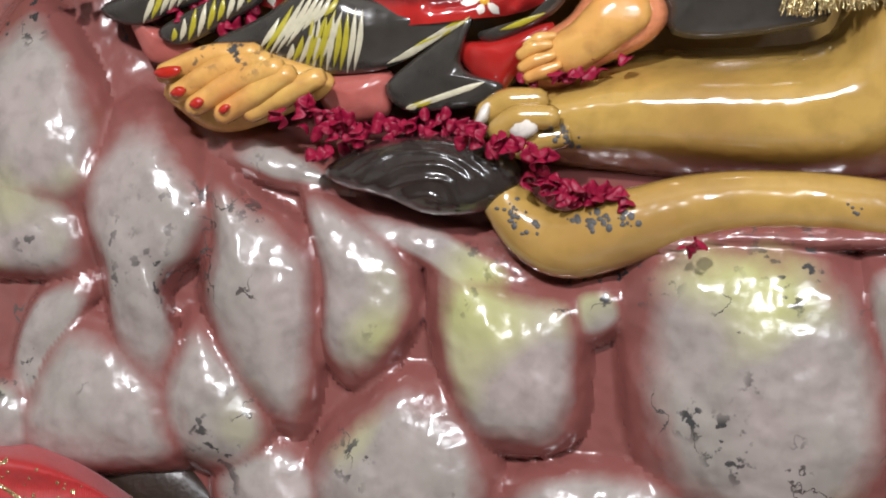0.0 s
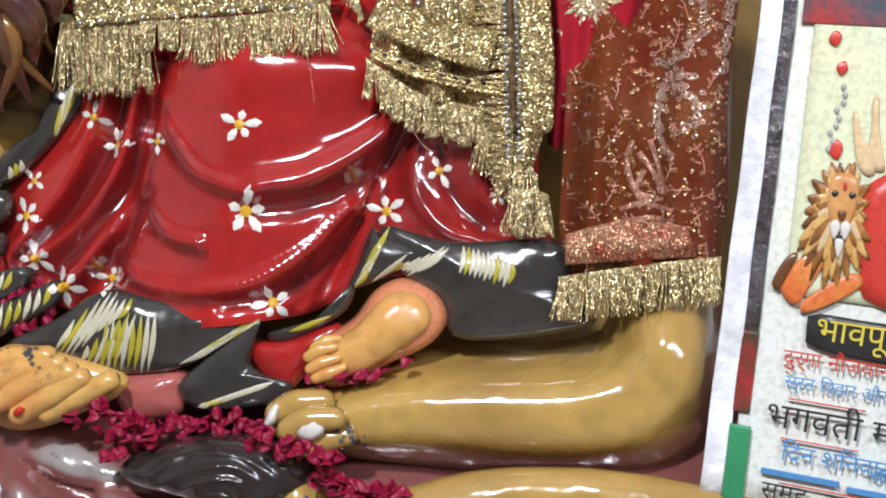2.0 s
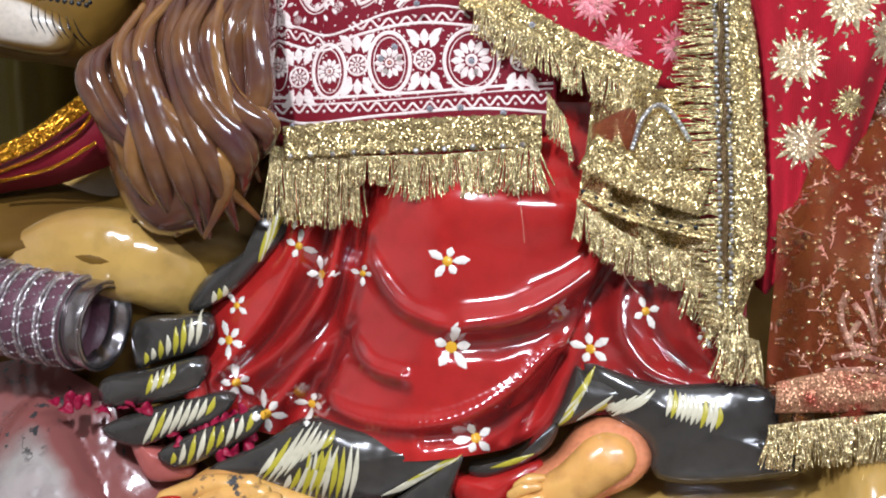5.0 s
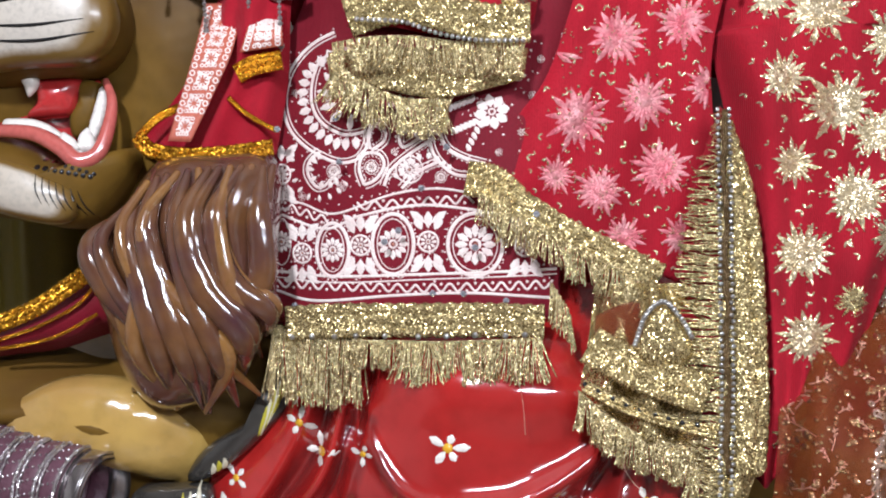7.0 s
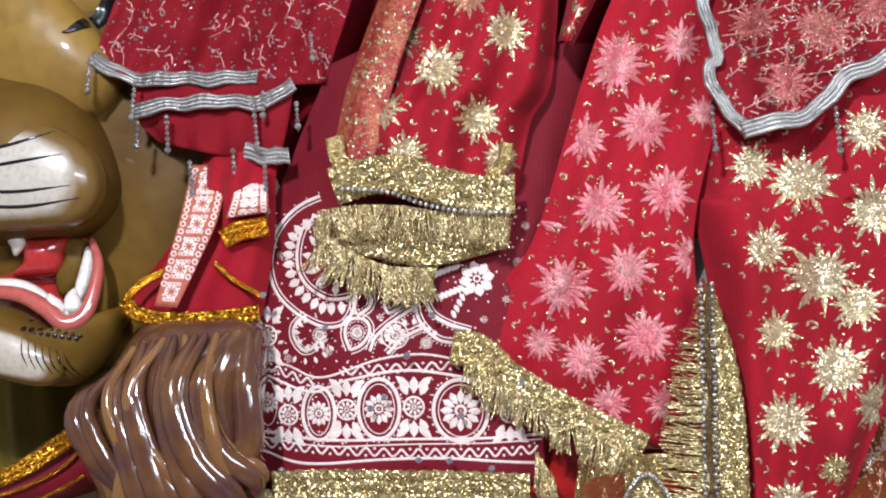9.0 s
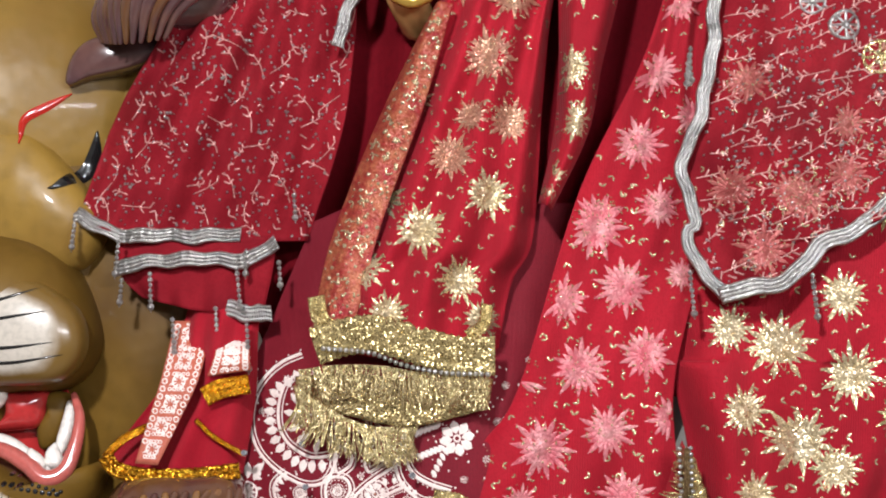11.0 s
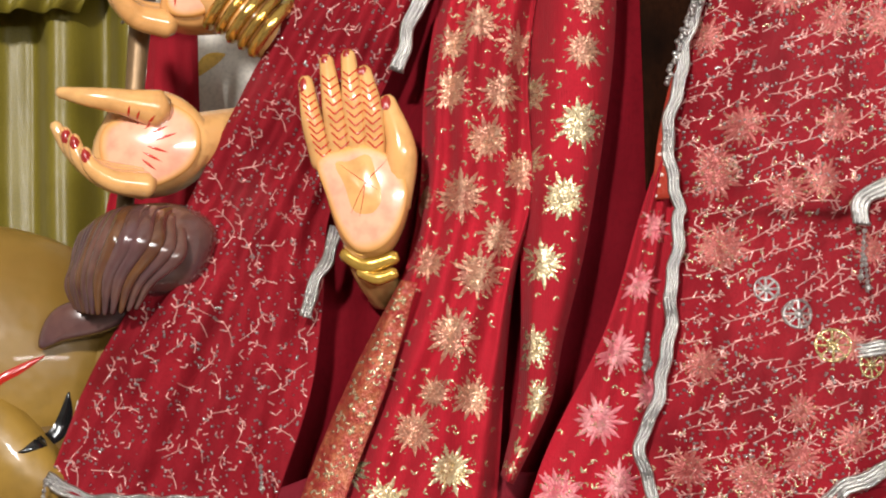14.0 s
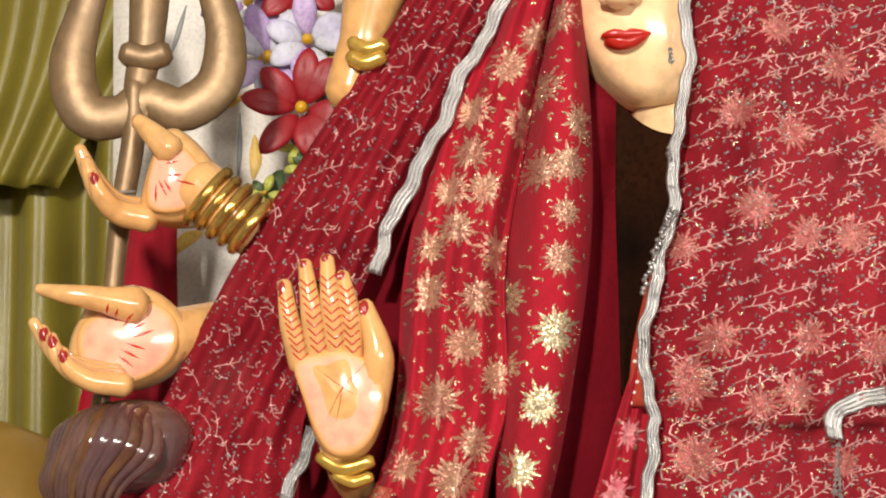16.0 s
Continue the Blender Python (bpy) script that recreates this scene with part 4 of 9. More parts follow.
curve_28 = [(-0.078, 0.081, 0.511), (-0.083, 0.022, 0.422), (-0.101, 0.025, 0.371), (-0.132, 0.031, 0.311), (-0.148, 0.035, 0.281), (-0.164, 0.038, 0.24)]
curve_29 = [(-0.061, 0.054, 0.508), (-0.065, -0.005, 0.423), (-0.076, -0.003, 0.375), (-0.101, 0.002, 0.311), (-0.119, 0.006, 0.275), (-0.137, 0.009, 0.233)]
curve_30 = [(-0.05, 0.07, 0.509), (-0.052, 0.01, 0.423), (-0.063, 0.013, 0.37), (-0.079, 0.016, 0.315), (-0.1, 0.02, 0.266), (-0.118, 0.024, 0.229)]
curve_31 = [(-0.037, 0.041, 0.506), (-0.036, -0.019, 0.437), (-0.047, -0.017, 0.383), (-0.058, -0.014, 0.324), (-0.076, -0.011, 0.27), (-0.089, -0.008, 0.225)]
curve_32 = [(-0.008, 0.02, 0.503), (-0.008, -0.04, 0.435), (-0.015, -0.039, 0.377), (-0.021, -0.038, 0.315), (-0.037, -0.035, 0.257), (-0.052, -0.032, 0.217)]
curve_33 = [(0.029, 0.006, 0.5), (0.027, -0.053, 0.433), (0.023, -0.053, 0.376), (0.019, -0.052, 0.314), (0.004, -0.049, 0.257), (-0.011, -0.046, 0.217)]
curve_34 = [(0.079, 0.004, 0.499), (0.08, -0.056, 0.427), (0.074, -0.055, 0.374), (0.077, -0.055, 0.335), (0.053, -0.051, 0.273), (0.025, -0.045, 0.22)]
curve_35 = [(0.131, 0.016, 0.498), (0.124, -0.043, 0.426), (0.128, -0.044, 0.386), (0.113, -0.041, 0.333), (0.089, -0.036, 0.28), (0.052, -0.028, 0.222)]
curve_36 = [(0.16, 0.028, 0.499), (0.152, -0.03, 0.404), (0.142, -0.028, 0.368), (0.123, -0.025, 0.328), (0.099, -0.02, 0.279), (0.075, -0.015, 0.229)]
curve_37 = [(0.176, 0.005, 0.496), (0.167, -0.053, 0.385), (0.161, -0.052, 0.35), (0.152, -0.05, 0.319), (0.138, -0.048, 0.288), (0.11, -0.042, 0.249)]
curve_38 = [(0.212, 0, 0.494), (0.201, -0.058, 0.37), (0.2, -0.058, 0.34), (0.197, -0.057, 0.313), (0.19, -0.056, 0.287), (0.172, -0.052, 0.252)]
curve_39 = [(0.262, -0.002, 0.492), (0.244, -0.059, 0.338), (0.243, -0.059, 0.316), (0.247, -0.059, 0.299), (0.251, -0.06, 0.281), (0.254, -0.061, 0.259)]
rails = [curve_26, curve_27, curve_28,
         curve_29, curve_30, curve_31,
         curve_32, curve_33, curve_34,
         curve_35, curve_36, curve_37,
         curve_38, curve_39]
skirt = loft(rails, 230, 150)
curve_40 = [(-0.052, -0.02, 0.399), (-0.051, -0.02, 0.381), (-0.04, -0.022, 0.358), (-0.021, -0.026, 0.336), (0.013, -0.033, 0.322)]
curve_41 = [(-0.065, -0.017, 0.363), (-0.068, -0.016, 0.327), (-0.061, -0.018, 0.304), (-0.048, -0.02, 0.29), (-0.025, -0.025, 0.283)]
curve_42 = [(-0.091, -0.012, 0.291), (-0.086, -0.013, 0.264), (-0.063, -0.017, 0.251), (-0.026, -0.025, 0.246), (0.015, -0.033, 0.25), (0.06, -0.042, 0.272), (0.097, -0.049, 0.304)]
curve_43 = [(0.143, -0.059, 0.373), (0.107, -0.051, 0.35), (0.067, -0.043, 0.331), (0.027, -0.035, 0.325)]
curve_44 = [(0.142, -0.058, 0.353), (0.107, -0.051, 0.326), (0.062, -0.042, 0.309), (0.017, -0.033, 0.306)]
curve_45 = [(-0.089, -0.012, 0.403), (-0.11, -0.008, 0.365), (-0.14, -0.002, 0.32), (-0.184, 0.007, 0.276)]
curve_46 = [(-0.071, -0.016, 0.4), (-0.084, -0.013, 0.351), (-0.119, -0.006, 0.308), (-0.165, 0.003, 0.273)]
curve_47 = [(-0.06, -0.018, 0.372), (-0.076, -0.015, 0.318), (-0.108, -0.008, 0.278), (-0.143, -0.001, 0.247)]
curve_48 = [(-0.08, -0.014, 0.405), (-0.097, -0.011, 0.356), (-0.13, -0.004, 0.313), (-0.175, 0.005, 0.273)]
curve_49 = [(-0.064, -0.017, 0.395), (-0.079, -0.014, 0.337), (-0.113, -0.007, 0.292), (-0.154, 0.001, 0.256)]
curve_50 = [(-0.064, -0.017, 0.323), (-0.085, -0.013, 0.282), (-0.1, -0.01, 0.251)]
curve_51 = [(0.145, -0.059, 0.351), (0.148, -0.06, 0.316), (0.17, -0.064, 0.286), (0.213, -0.073, 0.273)]
curve_52 = [(0.192, -0.068, 0.349), (0.199, -0.07, 0.314), (0.222, -0.074, 0.287)]
curve_53 = [(0.168, -0.064, 0.35), (0.176, -0.065, 0.315), (0.2, -0.07, 0.286)]
curve_54 = [(0.119, -0.054, 0.33), (0.108, -0.052, 0.295), (0.086, -0.047, 0.247), (0.059, -0.042, 0.225)]
curve_55 = [(0.101, -0.05, 0.295), (0.073, -0.045, 0.26), (0.037, -0.037, 0.239), (-0.004, -0.029, 0.234)]
swags = ((curve_40, 0.007, 0.007),
         (curve_41, 0.007, 0.007),
         (curve_42, 0.007, 0.007),
         (curve_43, 0.011, 0.011),
         (curve_44, -0.006, 0.009),
         (curve_45, 0.011, 0.0075),
         (curve_46, 0.011, 0.0075),
         (curve_47, 0.011, 0.0075),
         (curve_48, -0.009, 0.006),
         (curve_49, -0.009, 0.006),
         (curve_50, -0.006, 0.006),
         (curve_51, 0.008, 0.008),
         (curve_52, 0.007, 0.007),
         (curve_53, -0.006, 0.007),
         (curve_54, 0.007, 0.006),
         (curve_55, -0.007, 0.007))
skirt = relief(skirt.reshape(-1, 3), swags).reshape(skirt.shape)
# skirt colour darker along and just below the fold lines, and towards the right
fold_dark = np.zeros(skirt.shape[0] * skirt.shape[1])
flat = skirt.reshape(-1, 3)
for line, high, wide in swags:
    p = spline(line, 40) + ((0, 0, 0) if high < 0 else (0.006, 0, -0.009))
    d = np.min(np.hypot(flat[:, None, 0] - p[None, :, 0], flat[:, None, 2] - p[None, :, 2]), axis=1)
    fold_dark = np.maximum(fold_dark, (0.6 if high < 0 else 0.5) * np.exp(-((d / (1.2 * wide)) ** 2)))
fold_dark = np.maximum(fold_dark, 0.42 * np.clip((flat[:, 0] - 0.1) / 0.05, 0, 1))
g.grid(skirt, 0, paint=fold_dark)
hem = Geo()
# dark hem in overlapping lobes, with rose-coloured underside between them
curve_56 = [(-0.132, 0.026, 0.428), (-0.114, 0.023, 0.404), (-0.134, 0.027, 0.377), (-0.174, 0.035, 0.341), (-0.204, 0.041, 0.332), (-0.188, 0.038, 0.36), (-0.148, 0.03, 0.387)]
curve_57 = [(-0.248, 0.035, 0.322), (-0.216, 0.028, 0.328), (-0.184, 0.022, 0.328), (-0.187, 0.022, 0.304), (-0.227, 0.03, 0.291), (-0.246, 0.034, 0.286)]
curve_58 = [(-0.271, 0.024, 0.278), (-0.234, 0.017, 0.285), (-0.188, 0.008, 0.295), (-0.191, 0.008, 0.272), (-0.225, 0.015, 0.259), (-0.269, 0.024, 0.254), (-0.276, 0.025, 0.264)]
curve_59 = [(-0.275, 0.025, 0.236), (-0.235, 0.017, 0.252), (-0.167, 0.003, 0.267), (-0.173, 0.005, 0.247), (-0.212, 0.012, 0.233), (-0.248, 0.02, 0.222)]
curve_60 = [(-0.226, 0.01, 0.217), (-0.191, 0.003, 0.236), (-0.139, -0.007, 0.256), (-0.142, -0.007, 0.237), (-0.178, 0.001, 0.217), (-0.209, 0.007, 0.206)]
curve_61 = [(-0.101, -0.02, 0.247), (-0.139, -0.012, 0.226), (-0.182, -0.004, 0.206), (-0.145, -0.011, 0.197), (-0.099, -0.02, 0.182), (-0.044, -0.031, 0.184), (0.002, -0.04, 0.207), (0.025, -0.045, 0.226), (-0.015, -0.037, 0.23), (-0.06, -0.028, 0.239)]
curve_62 = [(0.025, -0.045, 0.224), (0.002, -0.04, 0.207), (-0.035, -0.033, 0.18), (-0.044, -0.031, 0.167), (-0.027, -0.035, 0.152), (0.014, -0.043, 0.153), (0.041, -0.048, 0.16), (0.046, -0.049, 0.171), (0.015, -0.043, 0.185)]
curve_63 = [(0.113, -0.053, 0.289), (0.102, -0.05, 0.263), (0.094, -0.049, 0.243), (0.123, -0.055, 0.252), (0.154, -0.061, 0.271), (0.12, -0.054, 0.285)]
curve_64 = [(0.12, -0.054, 0.291), (0.175, -0.065, 0.277), (0.255, -0.081, 0.274), (0.263, -0.083, 0.235), (0.283, -0.087, 0.213), (0.224, -0.075, 0.202), (0.173, -0.065, 0.204), (0.166, -0.063, 0.231), (0.136, -0.057, 0.254)]
curve_65 = [(0.029, -0.036, 0.21), (0.065, -0.043, 0.219), (0.097, -0.049, 0.248), (0.092, -0.048, 0.228), (0.065, -0.043, 0.21), (0.038, -0.038, 0.201)]
curve_66 = [(-0.257, 0.031, 0.24), (-0.248, 0.03, 0.211), (-0.234, 0.027, 0.192), (-0.2, 0.02, 0.197), (-0.209, 0.022, 0.211), (-0.243, 0.029, 0.225)]
curve_67 = [(-0.1, -0.01, 0.179), (-0.044, -0.021, 0.183), (-0.04, -0.022, 0.165), (-0.045, -0.021, 0.147), (-0.082, -0.014, 0.143), (-0.1, -0.01, 0.165)]
curve_68 = [(0.011, -0.032, 0.201), (0.042, -0.038, 0.204), (0.074, -0.045, 0.214), (0.087, -0.047, 0.214), (0.073, -0.045, 0.197), (0.055, -0.041, 0.174), (0.041, -0.038, 0.165), (0.019, -0.034, 0.183)]
curve_69 = [(-0.212, 0.022, 0.277), (-0.203, 0.021, 0.258), (-0.189, 0.018, 0.248), (-0.188, 0.018, 0.276)]
for outline, bulge, m in ((curve_56, 0.012, 1), (curve_57, 0.012, 1),
                          (curve_58, 0.012, 1), (curve_59, 0.008, 1),
                          (curve_60, 0.008, 1), (curve_61, 0.013, 1),
                          (curve_62, 0.008, 1), (curve_63, 0.012, 1),
                          (curve_64, 0.013, 1), (curve_65, 0.012, 1),
                          (curve_66, 0.01, 3), (curve_67, 0.02, 3),
                          (curve_68, 0.014, 2), (curve_69, 0.01, 2)):
    for geo in (g, hem) if m == 1 else (g,):
        geo.pad(outline, 0.8 * bulge, m, back=0.03, n=44, rings=8, power=0.75)
# feet: one with its toes forward, one lying on its side
g.pad([(-0.186, -0.008, 0.204), (-0.153, -0.014, 0.203), (-0.121, -0.021, 0.194), (-0.085, -0.028, 0.18), (-0.09, -0.027, 0.165), (-0.118, -0.021, 0.152), (-0.156, -0.014, 0.139), (-0.184, -0.008, 0.139), (-0.207, -0.004, 0.154), (-0.221, -0.001, 0.172)], 0.012, 16, back=0.03, n=50)
for k, toe in enumerate(([(-0.141, -0.037, 0.199), (-0.179, -0.029, 0.196), (-0.216, -0.022, 0.184)], [(-0.132, -0.044, 0.193), (-0.169, -0.036, 0.187), (-0.205, -0.029, 0.169)], [(-0.122, -0.051, 0.188), (-0.155, -0.044, 0.178), (-0.191, -0.037, 0.159)], [(-0.113, -0.052, 0.183), (-0.137, -0.048, 0.17), (-0.168, -0.041, 0.153)], [(-0.091, -0.052, 0.18), (-0.119, -0.046, 0.167), (-0.147, -0.041, 0.154)])):
    g.tube(toe, [0.008, 0.0102, 0.0085], 16, n=20, sides=12)
for nail in ([(-0.221, -0.036, 0.186), (-0.213, -0.037, 0.19), (-0.199, -0.04, 0.19), (-0.202, -0.04, 0.183), (-0.214, -0.037, 0.181)], [(-0.208, -0.04, 0.169), (-0.202, -0.042, 0.175), (-0.195, -0.043, 0.173), (-0.199, -0.042, 0.167)], [(-0.192, -0.048, 0.161), (-0.186, -0.049, 0.167), (-0.18, -0.05, 0.164), (-0.185, -0.049, 0.158)], [(-0.169, -0.052, 0.156), (-0.165, -0.053, 0.161), (-0.159, -0.054, 0.16), (-0.164, -0.053, 0.154)]):
    g.pad(nail, 0.003, 5, back=0.004, n=16, rings=4)
g.pad([(0.136, -0.057, 0.25), (0.159, -0.062, 0.24), (0.169, -0.064, 0.218), (0.154, -0.061, 0.198), (0.121, -0.054, 0.183), (0.09, -0.048, 0.166), (0.064, -0.043, 0.17), (0.056, -0.041, 0.183), (0.069, -0.044, 0.203), (0.096, -0.049, 0.219), (0.114, -0.053, 0.241)], 0.02, 15, back=0.04, n=50)
g.pad([(0.135, -0.069, 0.241), (0.152, -0.072, 0.234), (0.156, -0.073, 0.215), (0.136, -0.069, 0.198), (0.101, -0.062, 0.178), (0.072, -0.056, 0.174), (0.064, -0.055, 0.185), (0.073, -0.057, 0.199), (0.099, -0.062, 0.216), (0.117, -0.065, 0.235)], 0.016, 16, back=0.03, n=50)
for toe in ([(0.083, -0.071, 0.2), (0.07, -0.068, 0.198), (0.06, -0.066, 0.192)], [(0.085, -0.073, 0.192), (0.071, -0.07, 0.188), (0.061, -0.068, 0.183)], [(0.089, -0.074, 0.185), (0.076, -0.071, 0.18), (0.065, -0.069, 0.176)], [(0.086, -0.067, 0.206), (0.075, -0.065, 0.204), (0.065, -0.063, 0.198)]):
    g.tube(toe, [0.003, 0.0055, 0.0045], 16, n=12, sides=10)


def hand(outline, fingers, m_back, m_palm, inner, lines, deep=0.024):
    g.pad(outline, deep, m_back, back=0.03, n=60, rings=12)
    for f, r in fingers:
        g.tube(f, r, m_back, n=22, sides=12)
    g.pad(inner, 0.007, m_palm, back=0.012, n=44, rings=10, power=0.9, faded=0.74)


# raised palm in front
hand([(-0.041, -0.024, 1.084), (-0.023, -0.027, 1.093), (0.005, -0.033, 1.097), (0.024, -0.037, 1.077), (0.037, -0.039, 1.054), (0.033, -0.039, 1.026), (0.02, -0.036, 1.003), (-0.003, -0.031, 0.998), (-0.019, -0.028, 1.013), (-0.031, -0.026, 1.046)],
     (([(-0.034, -0.027, 1.076), (-0.043, -0.041, 1.109), (-0.049, -0.04, 1.142)], [0.0105, 0.0095, 0.006]), ([(-0.02, -0.032, 1.08), (-0.026, -0.049, 1.121), (-0.032, -0.048, 1.158)], [0.0105, 0.0095, 0.006]), ([(-0.005, -0.035, 1.082), (-0.01, -0.052, 1.125), (-0.014, -0.051, 1.162)], [0.0105, 0.0095, 0.006]),
      ([(0.009, -0.036, 1.077), (0.006, -0.051, 1.117), (-0.001, -0.05, 1.149)], [0.0105, 0.0095, 0.006]), ([(0.024, -0.035, 1.04), (0.03, -0.048, 1.083), (0.018, -0.046, 1.125)], [0.014, 0.013, 0.007])), 4, 6,
     [(-0.039, -0.04, 1.076), (-0.019, -0.044, 1.085), (0.001, -0.048, 1.088), (0.024, -0.053, 1.075), (0.035, -0.055, 1.052), (0.029, -0.054, 1.022), (0.014, -0.051, 1.004), (-0.005, -0.047, 1.002), (-0.019, -0.044, 1.018), (-0.03, -0.042, 1.046)], ())
g.tube([(0.001, -0.02, 1.012), (0.006, -0.006, 0.99), (0.017, 0.027, 0.972)], [0.019, 0.016, 0.016], 4, n=12, sides=14)
g.tube([(-0.016, -0.024, 1.001), (0.002, -0.027, 0.992), (0.025, -0.032, 0.998)], [0.006, 0.008, 0.006], 7, n=14, sides=8)
g.tube([(-0.003, -0.026, 0.986), (0.011, -0.029, 0.981), (0.025, -0.032, 0.985)], [0.005, 0.006, 0.005], 7, n=14, sides=8)
# lower open hand at the side
hand([(-0.221, 0.048, 1.139), (-0.19, 0.048, 1.15), (-0.16, 0.048, 1.141), (-0.137, 0.048, 1.116), (-0.135, 0.048, 1.099), (-0.152, 0.048, 1.075), (-0.178, 0.048, 1.061), (-0.208, 0.048, 1.058), (-0.227, 0.048, 1.065), (-0.239, 0.048, 1.08), (-0.239, 0.048, 1.102), (-0.23, 0.048, 1.124)],
     (([(-0.181, 0.03, 1.13), (-0.211, 0.018, 1.134), (-0.239, 0.014, 1.137), (-0.262, 0.016, 1.141)], [0.017, 0.0115, 0.009, 0.005]), ([(-0.195, 0.03, 1.068), (-0.232, 0.028, 1.076), (-0.254, 0.026, 1.095), (-0.267, 0.024, 1.114)], [0.012, 0.011, 0.0085, 0.005]), ([(-0.191, 0.018, 1.064), (-0.223, 0.012, 1.07), (-0.245, 0.008, 1.087), (-0.255, 0.006, 1.106)], [0.012, 0.011, 0.0085, 0.005]), ([(-0.186, 0.006, 1.06), (-0.216, -0.002, 1.065), (-0.237, -0.008, 1.08), (-0.244, -0.01, 1.098)], [0.012, 0.0105, 0.0085, 0.005]), ([(-0.182, -0.004, 1.059), (-0.207, -0.014, 1.061), (-0.225, -0.02, 1.071), (-0.232, -0.022, 1.085)], [0.011, 0.01, 0.008, 0.005])), 4, 6,
     [(-0.225, 0.034, 1.116), (-0.201, 0.034, 1.127), (-0.175, 0.034, 1.136), (-0.151, 0.034, 1.124), (-0.144, 0.034, 1.102), (-0.154, 0.034, 1.08), (-0.179, 0.034, 1.065), (-0.206, 0.034, 1.063), (-0.224, 0.034, 1.074), (-0.231, 0.034, 1.098)], (), 0.016)
g.tube([(-0.16, 0.057, 1.104), (-0.12, 0.089, 1.118), (-0.071, 0.109, 1.132)], [0.026, 0.024, 0.025], 4, n=12, sides=14)
# upper hand that holds the trident, with its arm
hand([(-0.173, 0.06, 1.287), (-0.157, 0.06, 1.294), (-0.136, 0.06, 1.28), (-0.118, 0.06, 1.257), (-0.111, 0.06, 1.241), (-0.125, 0.06, 1.214), (-0.147, 0.06, 1.208), (-0.175, 0.06, 1.21), (-0.185, 0.06, 1.219), (-0.184, 0.06, 1.241), (-0.178, 0.06, 1.265)],
     (([(-0.159, 0.04, 1.27), (-0.173, 0.04, 1.283), (-0.189, 0.045, 1.297)], [0.014, 0.0105, 0.007]), ([(-0.181, 0.08, 1.22), (-0.21, 0.075, 1.226), (-0.228, 0.06, 1.246), (-0.241, 0.055, 1.273)], [0.014, 0.012, 0.0095, 0.0055]), ([(-0.181, 0.075, 1.215), (-0.207, 0.062, 1.22), (-0.223, 0.045, 1.236), (-0.232, 0.042, 1.259)], [0.014, 0.012, 0.0095, 0.0055]), ([(-0.178, 0.06, 1.211), (-0.203, 0.05, 1.215), (-0.216, 0.034, 1.227), (-0.223, 0.03, 1.245)], [0.013, 0.0115, 0.009, 0.005])), 4, 6,
     [(-0.169, 0.042, 1.272), (-0.154, 0.042, 1.277), (-0.137, 0.042, 1.264), (-0.127, 0.042, 1.244), (-0.133, 0.042, 1.225), (-0.152, 0.042, 1.215), (-0.173, 0.042, 1.217), (-0.178, 0.042, 1.232), (-0.175, 0.042, 1.254)], (), 0.018)
g.tube([(-0.135, 0.057, 1.241), (-0.098, 0.05, 1.21), (-0.07, 0.084, 1.196), (-0.031, 0.126, 1.177)], [0.027, 0.022, 0.028, 0.035], 4, n=20, sides=16)
g.tube([(0.032, 0.044, 1.477), (0.018, 0.046, 1.414), (0.008, 0.048, 1.367), (-0.001, 0.05, 1.325)], [0.034, 0.03, 0.022, 0.024], 4, n=20, sides=16)
for line in ([(0.001, 0.02, 1.366), (0.014, 0.017, 1.359), (0.029, 0.014, 1.363)], [(0, 0.02, 1.353), (0.012, 0.018, 1.347), (0.027, 0.015, 1.352)]):
    g.tube(line, [0.007, 0.008, 0.007], 7, n=12, sides=8)
# chin, neck and bust
face = (0.264, 0.017, 1.442)
g.ball((face[0], face[1], face[2]), (0.075, 0.07, 0.115), 8, n=24, turn=-6)
g.pad([(0.189, -0.03, 1.424), (0.193, -0.03, 1.384), (0.202, -0.03, 1.352), (0.219, -0.03, 1.326), (0.241, -0.03, 1.309), (0.265, -0.03, 1.304), (0.288, -0.03, 1.311), (0.305, -0.03, 1.342), (0.311, -0.03, 1.397), (0.306, -0.03, 1.458), (0.252, -0.03, 1.487), (0.203, -0.03, 1.465)], 0.035, 8, back=0.08, n=70, rings=18)
g.pad([(0.211, -0.06, 1.354), (0.22, -0.06, 1.36), (0.228, -0.06, 1.357), (0.237, -0.06, 1.361), (0.255, -0.06, 1.357), (0.242, -0.06, 1.351), (0.226, -0.06, 1.35)], 0.007, 5, back=0.01, n=36, rings=6)
g.pad([(0.214, -0.06, 1.351), (0.228, -0.06, 1.35), (0.252, -0.06, 1.356), (0.243, -0.06, 1.345), (0.23, -0.06, 1.341), (0.219, -0.06, 1.344)], 0.009, 5, back=0.01, n=36, rings=6)
g.tube([(0.228, -0.062, 1.429), (0.225, -0.072, 1.396), (0.223, -0.076, 1.384)], [0.007, 0.012, 0.014], 8, n=14, sides=14)
for side in [(0.214, -0.07, 1.384), (0.235, -0.07, 1.385)]:
    g.ball(side, (0.008, 0.007, 0.006), 8, n=10)
g.tube([(0.283, 0.013, 1.379), (0.288, 0.012, 1.307), (0.292, 0.012, 1.241)], [0.045, 0.04, 0.06], 8, n=16, sides=18)
g.ball((0.104, 0.179, 0.901), (0.2, 0.12, 0.42), 9, n=24)
g.ball((0.04, 0.162, 0.517), (0.2, 0.12, 0.3), 0, n=24)
skirt_tree, hem_tree = g.tree(), hem.tree()
